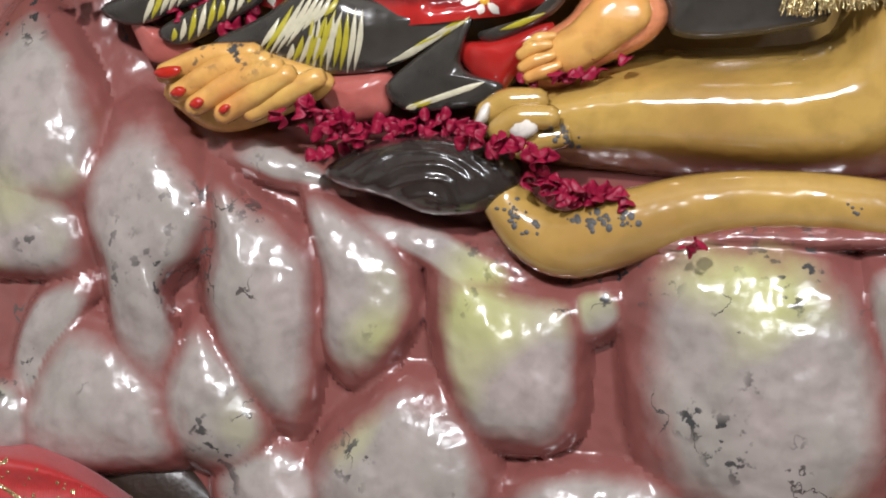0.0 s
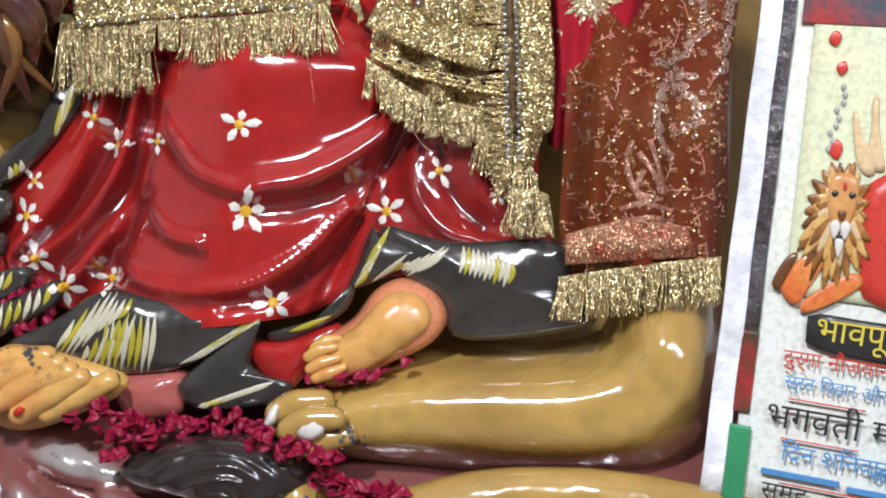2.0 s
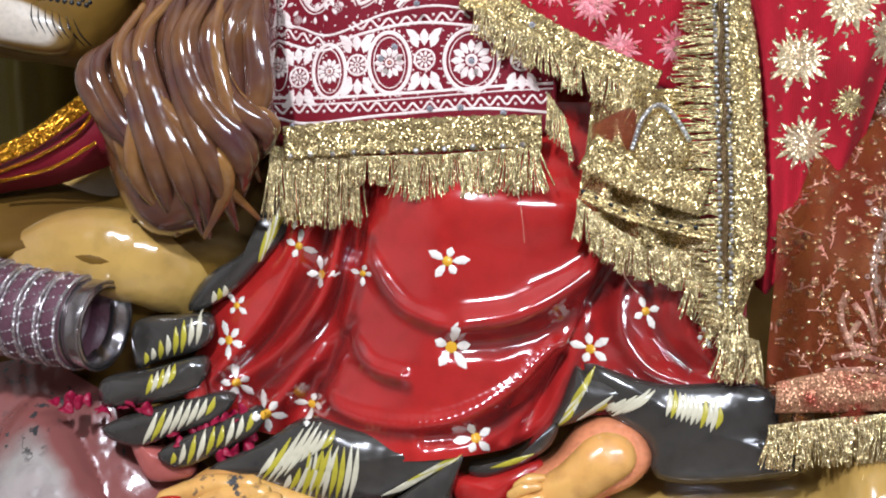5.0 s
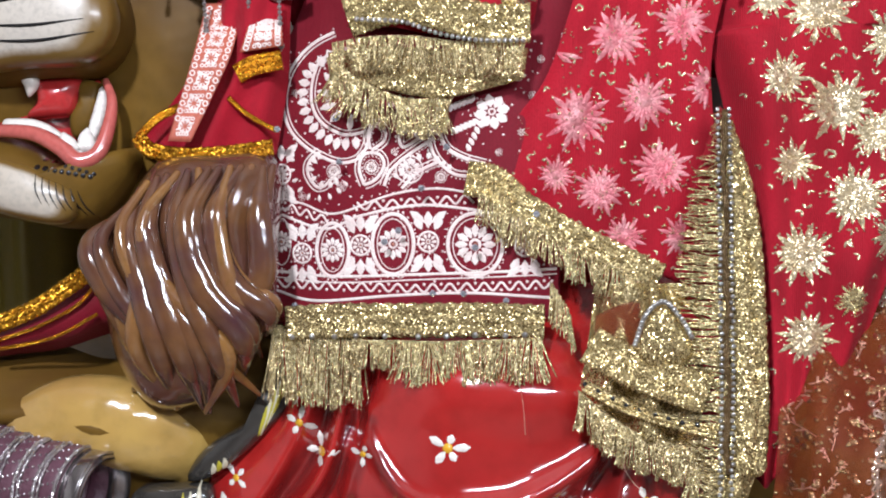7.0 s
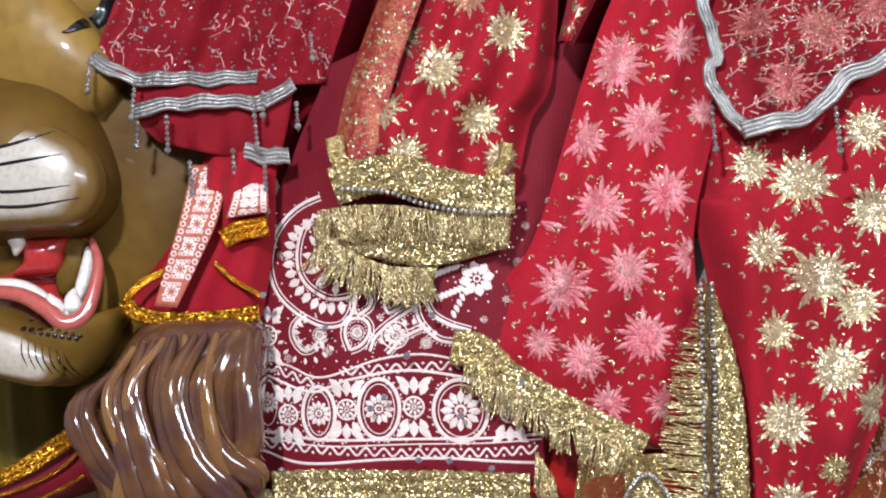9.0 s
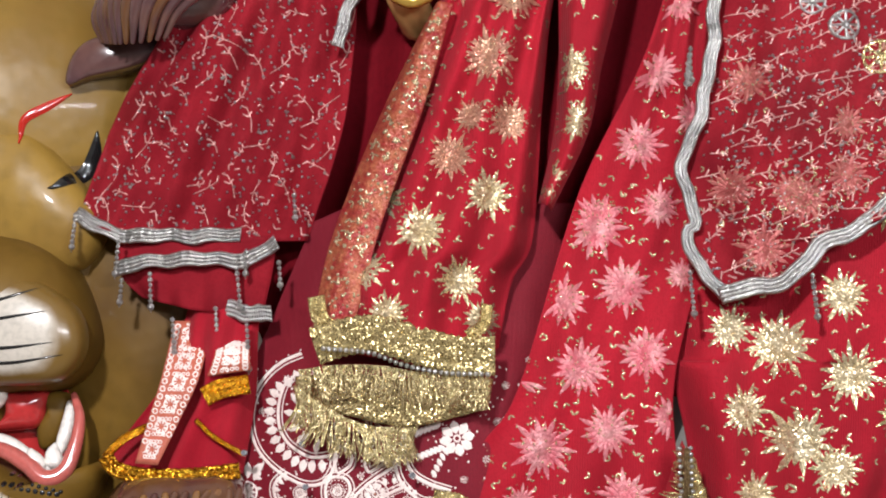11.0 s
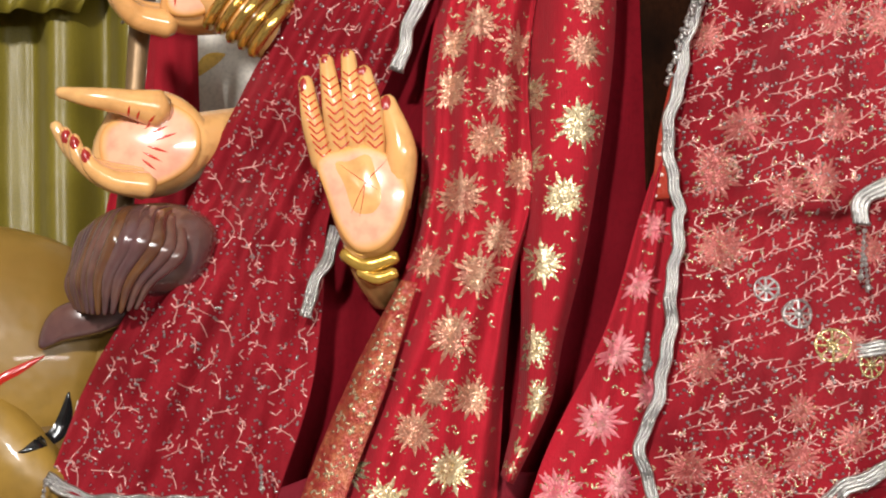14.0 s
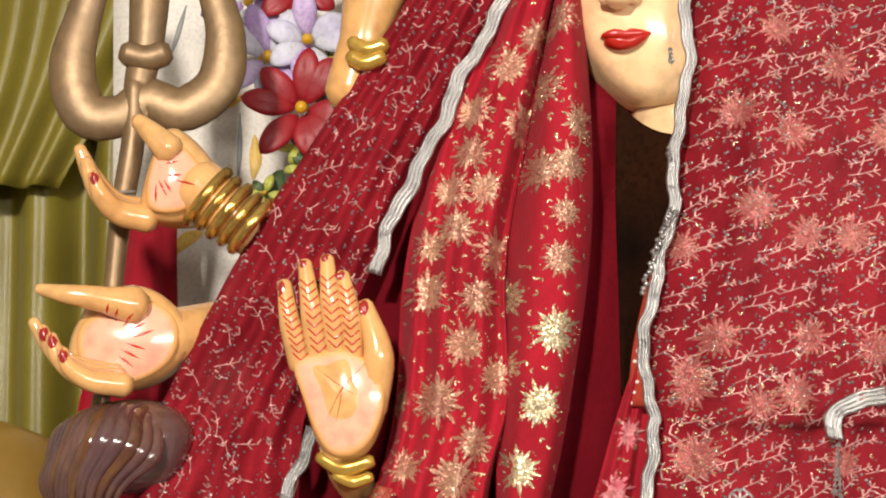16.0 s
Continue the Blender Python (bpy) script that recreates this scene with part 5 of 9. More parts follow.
# painted strokes on the hem
curve_70 = [(-0.136, -0.003, 0.212), (-0.079, -0.014, 0.234)]
curve_71 = [(-0.104, -0.009, 0.204), (-0.06, -0.018, 0.206)]
curve_72 = [(-0.127, -0.005, 0.195), (-0.08, -0.014, 0.211)]
curve_73 = [(-0.044, -0.021, 0.184), (0.016, -0.033, 0.219)]
curve_74 = [(-0.217, 0.013, 0.212), (-0.144, -0.001, 0.246)]
curve_75 = [(-0.241, 0.018, 0.292), (-0.189, 0.008, 0.321)]
curve_76 = [(-0.234, 0.017, 0.273), (-0.21, 0.012, 0.284)]
curve_77 = [(-0.236, 0.017, 0.236), (-0.177, 0.005, 0.258)]
curve_78 = [(-0.184, 0.007, 0.342), (-0.155, 0.001, 0.357)]
curve_79 = [(-0.027, -0.025, 0.154), (0.023, -0.035, 0.17)]
curve_80 = [(0.103, -0.051, 0.25), (0.119, -0.054, 0.28)]
curve_81 = [(0.123, -0.055, 0.258), (0.162, -0.062, 0.264)]
curve_82 = [(0.06, -0.042, 0.215), (0.094, -0.049, 0.243)]
curve_83 = [(0.179, -0.066, 0.264), (0.219, -0.074, 0.252)]
curve_84 = [(-0.14, -0.002, 0.382), (-0.122, -0.006, 0.411)]
for outline, n, lean, tone in ((curve_70, 8, (0.95, 1.35), 11), (curve_71, 8, (0.3, 1.6), 10), (curve_72, 7, (0.6, 1.2), 10), (curve_73, 11, (0.9, 0.4), 11), (curve_74, 9, (0.3, 1), 10),
                               (curve_75, 8, (0.1, 1), 10), (curve_76, 5, (0.3, 1), 10), (curve_77, 8, (0.4, 0.8), 11), (curve_78, 6, (0.2, 1), 11),
                               (curve_79, 6, (1, 0.3), 11), (curve_80, 6, (0.5, 0.7), 10), (curve_81, 7, (0.8, 0.6), 11), (curve_82, 8, (1, 0.35), 10),
                               (curve_83, 11, (0.12, 0.6), 11), (curve_84, 6, (0.3, 1), 10)):
    a, b = np.array(xz(outline))
    for k in range(n):
        p = a + (b - a) * (k + 0.5) / n
        ln = 0.017 + 0.007 * math.sin(3.1 * k)
        tint = (10, 11)[(k + tone) % 3 > 0] if k % 4 else tone
        for cut in (1.0, 0.75, 0.5, 0.3):
            before = g.count
            d = np.array(lean) * ln * cut
            stroke(g, hem_tree, [tuple(p - d), tuple(p + (0.0015, 0)), tuple(p + d)], 0.0046, tint, 0.0014, n=8, taper=True)
            if g.count > before:
                break


def blossom(at, size, turn, count=5):
    for k in range(count):
        leaf(g, skirt_tree, at, turn + 360 / count * k + 9 * math.sin(5 * k + turn), size * (0.85 + 0.25 * math.sin(k * 2.3 + turn)), size * 0.24, 12, 0.0016, start=size * 0.22)
    disc(g, skirt_tree, at, size * 0.3, 13, 0.0022, n=10)


for p, size, turn in zip(xz([(0.014, -0.033, 0.373), (0.016, -0.033, 0.306), (0.125, -0.055, 0.302), (0.034, -0.037, 0.234), (0.167, -0.063, 0.332), (-0.107, -0.009, 0.385), (-0.089, -0.012, 0.362), (-0.054, -0.019, 0.363), (-0.168, 0.004, 0.308), (-0.162, 0.002, 0.273), (-0.135, -0.003, 0.25), (-0.1, -0.01, 0.255), (-0.162, 0.002, 0.336), (-0.108, -0.008, 0.408), (0.212, -0.072, 0.313)]),
                         (0.018, 0.021, 0.017, 0.018, 0.015, 0.015, 0.016, 0.012, 0.017, 0.017, 0.018, 0.015, 0.013, 0.01, 0.01), (80, 12, 100, 35, 110, 70, 95, 80, 50, 30, 50, 80, 50, 60, 20)):
    blossom(p, 0.76 * size, turn, 5 if size > 0.0165 else 4)
# creases and patterns painted on the palms
for line, wide in (([(-0.01, -0.028, 1.032), (0.001, -0.03, 1.055), (0.019, -0.034, 1.076)], 0.0007), ([(-0.003, -0.029, 1.029), (0, -0.03, 1.046), (0.001, -0.03, 1.06)], 0.0007), ([(-0.02, -0.026, 1.072), (-0.004, -0.029, 1.06), (0.012, -0.031, 1.05)], 0.0006), ([(-0.204, -0.01, 1.119), (-0.201, -0.01, 1.129)], 0.0021), ([(-0.198, -0.01, 1.116), (-0.193, -0.01, 1.125)], 0.0021), ([(-0.191, -0.01, 1.112), (-0.18, -0.01, 1.122)], 0.0021), ([(-0.186, -0.01, 1.108), (-0.172, -0.01, 1.115)], 0.0021), ([(-0.182, -0.01, 1.102), (-0.164, -0.01, 1.109)], 0.0021), ([(-0.188, -0.01, 1.097), (-0.171, -0.01, 1.092)], 0.0021), ([(-0.192, -0.01, 1.092), (-0.176, -0.01, 1.084)], 0.0021), ([(-0.193, -0.01, 1.086), (-0.181, -0.01, 1.077)], 0.0021), ([(-0.161, -0.01, 1.257), (-0.151, -0.01, 1.259)], 0.0021), ([(-0.159, -0.01, 1.246), (-0.147, -0.01, 1.247)], 0.0021), ([(-0.151, -0.01, 1.242), (-0.134, -0.01, 1.237)], 0.0021), ([(-0.167, -0.01, 1.242), (-0.159, -0.01, 1.228)], 0.0021), ([(-0.162, -0.01, 1.242), (-0.155, -0.01, 1.231)], 0.0021), ([(-0.169, -0.01, 1.239), (-0.169, -0.01, 1.222)], 0.0021)):
    stroke(g, skirt_tree, xz(line), wide, 5, 0.001, n=10, taper=True)
for a, b in zip(xz([(-0.034, -0.023, 1.082), (-0.019, -0.026, 1.088), (-0.005, -0.029, 1.092), (0.009, -0.032, 1.088)]), xz([(-0.047, -0.021, 1.129), (-0.029, -0.024, 1.141), (-0.013, -0.027, 1.145), (0.003, -0.031, 1.137)])):
    for k in range(9):
        x, z = (a[0] + (b[0] - a[0]) * k / 8, a[1] + (b[1] - a[1]) * k / 8)
        stroke(g, skirt_tree, [(x - 0.0065, z + 0.003), (x, z - 0.003)], 0.0013, 5, 0.0008, n=5)
        stroke(g, skirt_tree, [(x + 0.0065, z + 0.003), (x, z - 0.003)], 0.0013, 5, 0.0008, n=5)
for p in xz([(-0.052, -0.02, 1.138), (-0.034, -0.023, 1.16), (-0.016, -0.027, 1.165), (-0.003, -0.029, 1.15), (0.017, -0.033, 1.122), (-0.256, 0.008, 1.14), (-0.264, 0.015, 1.112), (-0.253, -0.004, 1.101), (-0.242, -0.02, 1.094), (-0.23, -0.03, 1.081), (-0.238, 0.045, 1.271), (-0.228, 0.03, 1.256), (-0.221, 0.02, 1.241)]):
    disc(g, skirt_tree, p, 0.0042, 14, 0.001, n=10, squash=1.6)
UNDERCLOTH = mat("dark_lining", (0.05, 0.012, 0.012), 0.7, bump=0.2)
NAILDARK = mat("nail_maroon", (0.32, 0.016, 0.012), 0.2, coat=0.6)
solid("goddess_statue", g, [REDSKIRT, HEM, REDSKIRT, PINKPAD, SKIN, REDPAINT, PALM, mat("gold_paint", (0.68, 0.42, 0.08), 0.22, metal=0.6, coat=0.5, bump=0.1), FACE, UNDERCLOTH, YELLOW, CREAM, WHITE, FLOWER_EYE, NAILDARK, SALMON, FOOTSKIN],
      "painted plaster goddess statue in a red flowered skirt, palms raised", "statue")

# ---- needlework ----
def star(tree, at, size, material, parent, rng, arms=10, bright=None):
    """A stitched starburst of broad petals, strewn with glitter, with forked flecks round it."""
    PLACED.append(at)
    g = Geo()
    size *= 1.2
    turn = rng.uniform(0, 36)
    for k in range(arms):
        a = turn + 360 / arms * k
        leaf(g, tree, at, a, size * rng.uniform(0.72, 0.88), size * 0.078, 0, 0.0014, start=size * 0.08)
        leaf(g, tree, at, a + 180 / arms, size * rng.uniform(0.5, 0.62), size * 0.085, 0, 0.0011, start=size * 0.08)
        if rng.random() < 0.75:
            r, b = size * rng.uniform(1.05, 1.3), radians(a + 180 / arms + rng.uniform(-6, 6))
            q = (at[0] + r * math.cos(b), at[1] + r * math.sin(b))
            for side in (-40, 40) if k % 2 else (0, 75):
                leaf(g, tree, q, math.degrees(b) + side, size * 0.17, size * 0.035, 1, 0.0012)
    disc(g, tree, at, size * 0.24, 0, 0.0018, n=10)
    for _ in range(46):
        r, b = size * math.sqrt(rng.random()) * 0.85, rng.uniform(0, 6.3)
        disc(g, tree, (at[0] + r * math.cos(b), at[1] + r * math.sin(b)), size * rng.uniform(0.025, 0.045), 1, 0.0026, n=5)
    if g.count:
        part("embroidered_star", g, [material, bright or STARGOLD], parent)


PLACED = []


def fill_stars(tree, parent, area, spacing, size, material, rng):
    """Stars strewn evenly where none is stitched yet."""
    (x0, z0), (x1, z1) = area
    for _ in range(1600):
        p = (rng.uniform(x0, x1), rng.uniform(z0, z1))
        if all(math.hypot(p[0] - q[0], p[1] - q[1]) > spacing for q in PLACED) and laid(tree, [p, (p[0] - 0.012, p[1]), (p[0] + 0.012, p[1])], 0):
            star(tree, p, size * rng.uniform(0.75, 1.1), material, parent, rng)


def sprigs(tree, parent, area, count, rng, materials, size=0.011, turns=(35, 70, 150, 110, 0), sway=40, stem=True):
    """Thread sprigs strewn over a veil, too many to count."""
    g = Geo()
    (x0, z0), (x1, z1) = area
    cols = max(1, int(math.sqrt(count * (x1 - x0) / (z1 - z0))))
    rows = count // cols + 1
    for i in range(cols):
        for j in range(rows):
            x = x0 + (i + 0.5 * (j % 2) + rng.uniform(-0.3, 0.3)) * (x1 - x0) / cols
            z = z0 + (j + rng.uniform(-0.3, 0.3)) * (z1 - z0) / rows
            a, s = radians(rng.choice(turns) + rng.uniform(-sway, sway)), size * rng.uniform(0.5, 1.2)
            d = (math.cos(a) * s, math.sin(a) * s)
            if stem or rng.random() < 0.6:
                stroke(g, tree, [(x - d[0], z - d[1]), (x + 0.2 * d[1], z), (x + d[0], z + d[1])], 0.001, 0, 0.0011, n=6)
            for k, side in ((-0.3, 1), (0.2, -1), (0.6, 1), (0.6, -1)) if stem else ((0.2, 1), (0.2, -1), (0.9, 1)):
                px, pz = x + k * d[0], z + k * d[1]
                b = a + side * 0.9
                stroke(g, tree, [(px, pz), (px + 0.5 * s * math.cos(b), pz + 0.5 * s * math.sin(b))], 0.0013, 0, 0.0012, n=4)
            for _ in range(6):
                disc(g, tree, (x + rng.uniform(-1.6, 1.6) * s, z + rng.uniform(-1.6, 1.6) * s), rng.uniform(0.0006, 0.0016), 1, 0.0016, n=5)
    tagged(part("sprig_embroidery", g, materials, parent), kind="stuff")


def ribbon(geo, line, wide, ribs=4, n=70, m=0, flare=0.0):
    """A braided ribbon laid along a line."""
    c = spline(line, n)
    t = np.gradient(c, axis=0)
    s = np.stack([-t[:, 2], 0 * t[:, 0], t[:, 0]], 1)
    s /= np.linalg.norm(s, axis=1)[:, None] + 1e-9
    run = np.cumsum(np.linalg.norm(t, axis=1))
    c = c + s * (0.0016 * np.sin(run * 95) + 0.0009 * np.sin(run * 210 + 1))[:, None]
    c[:, 1] -= 0.002 * np.abs(np.sin(run * 70))
    k = 6 * ribs + 1
    u = np.linspace(-0.5, 0.5, k)
    w = wide * (1 + flare * np.sin(np.linspace(0, 19, n)))
    g = c[None] + u[:, None, None] * w[None, :, None] * s[None]
    g[..., 1] -= 0.0016 * np.abs(np.sin(np.pi * ribs * (u + 0.5)))[:, None] + 0.0004 * np.sin(np.linspace(0, 1.8 * n, n))[None]
    geo.grid(g, m, thick=0.0012)


def lace(geo, line, wide, n=90, m=0):
    """A stiff tinsel border with beaded lines."""
    c = spline(line, n)
    t = np.gradient(c, axis=0)
    s = np.stack([-t[:, 2], 0 * t[:, 0], t[:, 0]], 1)
    s /= np.linalg.norm(s, axis=1)[:, None] + 1e-9
    u = np.linspace(-0.5, 0.5, 17)
    edge = 1 + 0.05 * np.sin(np.linspace(0, np.pi * n / 2.2, n))
    g = c[None] + u[:, None, None] * (wide * edge)[None, :, None] * s[None]
    g[..., 1] -= 0.0014 * np.abs(np.sin(np.pi * 3 * (u + 0.5)))[:, None] * (1 + 0.5 * np.sin(np.linspace(0, 1.5 * n, n)))[None]
    geo.grid(g, m, thick=0.0015)


def bead_string(a, count, rng, parent, size=0.0021):
    """A thread with beads on it, each bead a piece of its own."""
    x, y, z = a
    lean = rng.uniform(-0.12, 0.12)
    geo = Geo()
    geo.tube([(x, y, z + size), (x + lean * 1.05 * size * count, y, z - 1.05 * size * count), (x + lean * 2.1 * size * count, y, z - 2.1 * size * count)], [0.0005] * 3, n=6, sides=5)
    string = part("bead_string", geo, SILVER, parent, "small silver bead string")
    for k in range(count):
        ob = new("bead", BEAD)
        ob.parent = string
        r = size * (1.35 if k == count - 1 else rng.uniform(0.8, 1.05))
        ob.matrix_local = Matrix.Translation((x + 2.1 * lean * size * k, y, z - 2.1 * size * k)) @ Matrix.Diagonal((r, r, r, 1))


unit = Geo()
unit.ball((0, 0, 0), (1, 1, 1), n=6)
BEAD = unit.mesh("bead", [SILVER])


def cloth(name, label, rails, nu, nv, material, base, count=0, deep=0.0, phase=0.0, grow=0.6, twist=0.0, crease=0.003, size=9, category="cloth", thick=0.0015):
    t = thing(name, label, category, base)
    surface = loft(rails, nu, nv)
    if count:
        surface = folds(surface, count, deep, phase, grow, twist)
    geo = Geo()
    geo.grid(creased(surface, crease, size), thick=thick)
    part("fabric", geo, material, t)
    PLACED.clear()
    return t, geo.tree()


rng = random.Random(11)

# ---- dark red lining behind the folds ----
lining, tree = cloth("lining_cloth", "plain dark maroon lining cloth behind the embroidered veils",
                     [[(0.097, 0.041, 1.553), (-0.03, 0.066, 1.261), (-0.095, 0.079, 1.027)]+[(-0.136, 0.087, 0.793), (-0.115, 0.083, 0.696)], [(0.188, 0.012, 1.544), (0.14, 0.022, 1.255), (0.094, 0.031, 1.028)]+[(0.05, 0.04, 0.793), (0.05, 0.04, 0.698)],
                      [(0.394, -0.019, 1.537), (0.342, -0.008, 1.253), (0.307, -0.001, 1.03)]+[(0.281, 0.004, 0.792), (0.28, 0.004, 0.654)]], 60, 60, mat("dark_maroon", (0.16, 0.005, 0.011), 0.8, bump=0.3, weave=300, specular=0.05), (0.051, 0.05, 0.603), 6, 0.012, crease=0.006)

# ---- printed skirt cloth ----
panel, tree = cloth("printed_skirt_cloth", "maroon cloth panel printed in cream with paisleys and medallions",
                    [[(-0.07, 0.024, 0.808), (-0.104, 0.031, 0.73), (-0.126, 0.035, 0.674)]+[(-0.133, 0.032, 0.615), (-0.134, 0.032, 0.555), (-0.133, 0.032, 0.463)], [(-0.027, -0.005, 0.822), (-0.065, 0.003, 0.733), (-0.084, 0.007, 0.674)]+[(-0.087, -0.001, 0.6), (-0.085, -0.001, 0.546), (-0.087, -0.001, 0.466)],
                     [(0.027, -0.019, 0.82), (-0.001, -0.014, 0.731), (-0.019, -0.01, 0.673)]+[(-0.014, -0.019, 0.599), (-0.012, -0.02, 0.545), (-0.014, -0.019, 0.469)], [(0.095, 0.001, 0.822), (0.071, -0.004, 0.732), (0.062, -0.022, 0.673)]+[(0.048, -0.032, 0.598), (0.052, -0.032, 0.545), (0.052, -0.032, 0.471)],
                     [(0.145, 0.011, 0.823), (0.122, 0.006, 0.732), (0.111, -0.012, 0.673)]+[(0.101, -0.025, 0.598), (0.103, -0.026, 0.545), (0.101, -0.025, 0.473)]], 110, 110, MAROON, (-0.014, -0.017, 0.47), 2, 0.003, crease=0.003)


def print_at(name, draw):
    geo = Geo()
    draw(geo)
    if geo.count:
        part(name, geo, [PRINT, COPPER], panel)


def medallion(at, rx, rz):
    def draw(geo):
        ring = [(at[0] + rx * math.cos(a), at[1] + rz * math.sin(a)) for a in np.linspace(0, 2 * math.pi, 25)]
        stroke(geo, tree, ring, 0.003, n=40)
        inner = [(at[0] + (rx - 0.004) * math.cos(a), at[1] + (rz - 0.004) * math.sin(a)) for a in np.linspace(0, 2 * math.pi, 25)]
        stroke(geo, tree, inner, 0.0009, n=40)
        for k in range(28):
            a = 2 * math.pi * k / 28
            disc(geo, tree, (at[0] + (rx + 0.0028) * math.cos(a), at[1] + (rz + 0.0028) * math.sin(a)), 0.0009, n=5)
        flower_of(geo, at, 0.78 * rx, 12)
    print_at("printed_medallion", draw)


def flower_of(geo, at, r, arms):
    for k in range(arms):
        leaf(geo, tree, at, 360 / arms * k, 0.64 * r, 0.17 * r, 0, start=0.32 * r)
    disc(geo, tree, at, 0.3 * r, 0, n=10, inner=0.16 * r)
    disc(geo, tree, at, 0.1 * r, 1, n=6)


for p, rx, rz in zip(xz([(-0.123, 0.005, 0.531), (-0.079, -0.004, 0.525), (-0.03, -0.014, 0.53), (0.035, -0.027, 0.53)]), (0.012, 0.0135, 0.0165, 0.0215), (0.023, 0.0215, 0.024, 0.0245)):
    medallion(p, rx, rz)
for p in xz([(-0.105, 0.001, 0.522), (-0.056, -0.009, 0.529), (-0.002, -0.02, 0.532), (0.074, -0.035, 0.529), (-0.123, 0.005, 0.586)]):
    def draw(geo, p=p):
        disc(geo, tree, p, 0.0088, 0, n=20, inner=0.007)
        flower_of(geo, p, 0.0072, 9)
        for side in (1, -1):
            for a in (62, 90, 118):
                leaf(geo, tree, p, side * a, 0.0135 if a == 90 else 0.012, 0.0034, 0, start=0.0105)
            for a in (38, 142):
                leaf(geo, tree, (p[0], p[1] + side * 0.013), side * a, 0.015, 0.003, 0, start=0.003)
    print_at("printed_rosette", draw)
for line, wide in (([(-0.128, -0.004, 0.568), (-0.104, -0.009, 0.562), (-0.077, -0.015, 0.554), (-0.032, -0.024, 0.569), (0.004, -0.031, 0.574), (0.034, -0.037, 0.57)], 0.0018), ([(-0.128, -0.004, 0.555), (-0.086, -0.013, 0.542), (-0.054, -0.019, 0.553), (-0.005, -0.029, 0.561), (0.056, -0.041, 0.554)], 0.0022), ([(-0.128, -0.004, 0.507), (-0.077, -0.015, 0.504), (0.013, -0.033, 0.507), (0.099, -0.05, 0.511)], 0.0022),
                   ([(-0.128, -0.004, 0.502), (-0.077, -0.015, 0.499), (0.013, -0.033, 0.503), (0.099, -0.05, 0.507)], 0.0012), ([(-0.128, -0.004, 0.491), (-0.095, -0.011, 0.484), (-0.032, -0.024, 0.489), (0.035, -0.037, 0.492), (0.098, -0.05, 0.488)], 0.0022)):
    print_at("printed_line", lambda geo, line=line, wide=wide: stroke(geo, tree, xz(line), wide, n=50))
def waves(geo, a, b, count, high):
    p = [(a[0] + (b[0] - a[0]) * k / count, a[1] + (b[1] - a[1]) * k / count + high * (-1) ** k) for k in range(count + 1)]
    stroke(geo, tree, p, 0.0018, n=6 * count)
    for k in range(count):
        disc(geo, tree, (p[k][0], p[k][1] - 1.9 * high * (-1) ** k), 0.0013, n=6)
for line, count in (([(-0.127, -0.005, 0.497), (-0.012, -0.028, 0.495)], 16), ([(-0.012, -0.028, 0.495), (0.096, -0.049, 0.499)], 16), ([(-0.126, -0.005, 0.562), (-0.082, -0.014, 0.548)], 7), ([(-0.059, -0.018, 0.56), (0.034, -0.037, 0.566)], 13)):
    a, b = xz(line)
    print_at("printed_wave", lambda geo: waves(geo, a, b, count, 0.0032))
# drop-shaped teeth between the two lines of the large paisley, the arch and the lattice beside it
def teeth(line, count, long, wide, turn):
    def draw(geo):
        q = spline([(x, 0, z) for x, z in line], count)[:, [0, 2]]
        t = np.gradient(q, axis=0)
        for (x, z), (dx, dz) in zip(q, t):
            leaf(geo, tree, (x, z), math.degrees(math.atan2(dz, dx)) + turn, long, wide, 0, start=0.001)
    print_at("printed_teeth", draw)


def teeth_flower(geo, at):
    for k in range(8):
        leaf(geo, tree, at, 45 * k + 12, 0.0105, 0.0038, 0, start=0.0035)
    disc(geo, tree, at, 0.0032, 0, n=12, inner=0.0016)


def double(line, wide=0.0026, gap=0.0034):
    def draw(geo):
        p = spline([(x, 0, z) for x, z in line], 40)[:, [0, 2]]
        t = np.gradient(p, axis=0)
        t /= np.linalg.norm(t, axis=1)[:, None] + 1e-9
        side = np.stack([-t[:, 1], t[:, 0]], 1)
        stroke(geo, tree, [tuple(q) for q in p[::3]], wide, n=60)
        stroke(geo, tree, [tuple(q) for q in (p + gap * side)[::3]], 0.0011, n=60)
        for q in (p - 0.8 * gap * side)[::2]:
            disc(geo, tree, tuple(q), 0.0008, 0, n=5)
    print_at("printed_outline", draw)


double([(-0.078, 0.7), (-0.099, 0.69), (-0.116, 0.671), (-0.122, 0.646), (-0.116, 0.623), (-0.099, 0.606), (-0.075, 0.595), (-0.059, 0.597), (-0.05, 0.61), (-0.049, 0.628), (-0.057, 0.644)])
double([(-0.078, 0.684), (-0.091, 0.676), (-0.097, 0.658), (-0.096, 0.64), (-0.087, 0.626), (-0.069, 0.617), (-0.053, 0.619)])
teeth([(-0.085, 0.687), (-0.104, 0.674), (-0.111, 0.655), (-0.109, 0.636), (-0.099, 0.618), (-0.078, 0.604), (-0.059, 0.604)], 15, 0.0105, 0.0034, 90)
teeth([(-0.055, 0.646), (-0.059, 0.637), (-0.066, 0.635), (-0.075, 0.642), (-0.078, 0.653), (-0.071, 0.662)], 8, 0.014, 0.0028, 75)
double([(-0.073, 0.588), (-0.089, 0.575), (-0.099, 0.584), (-0.099, 0.595), (-0.089, 0.604)])
teeth([(-0.078, 0.585), (-0.088, 0.582), (-0.093, 0.59), (-0.087, 0.597)], 7, 0.008, 0.002, 90)
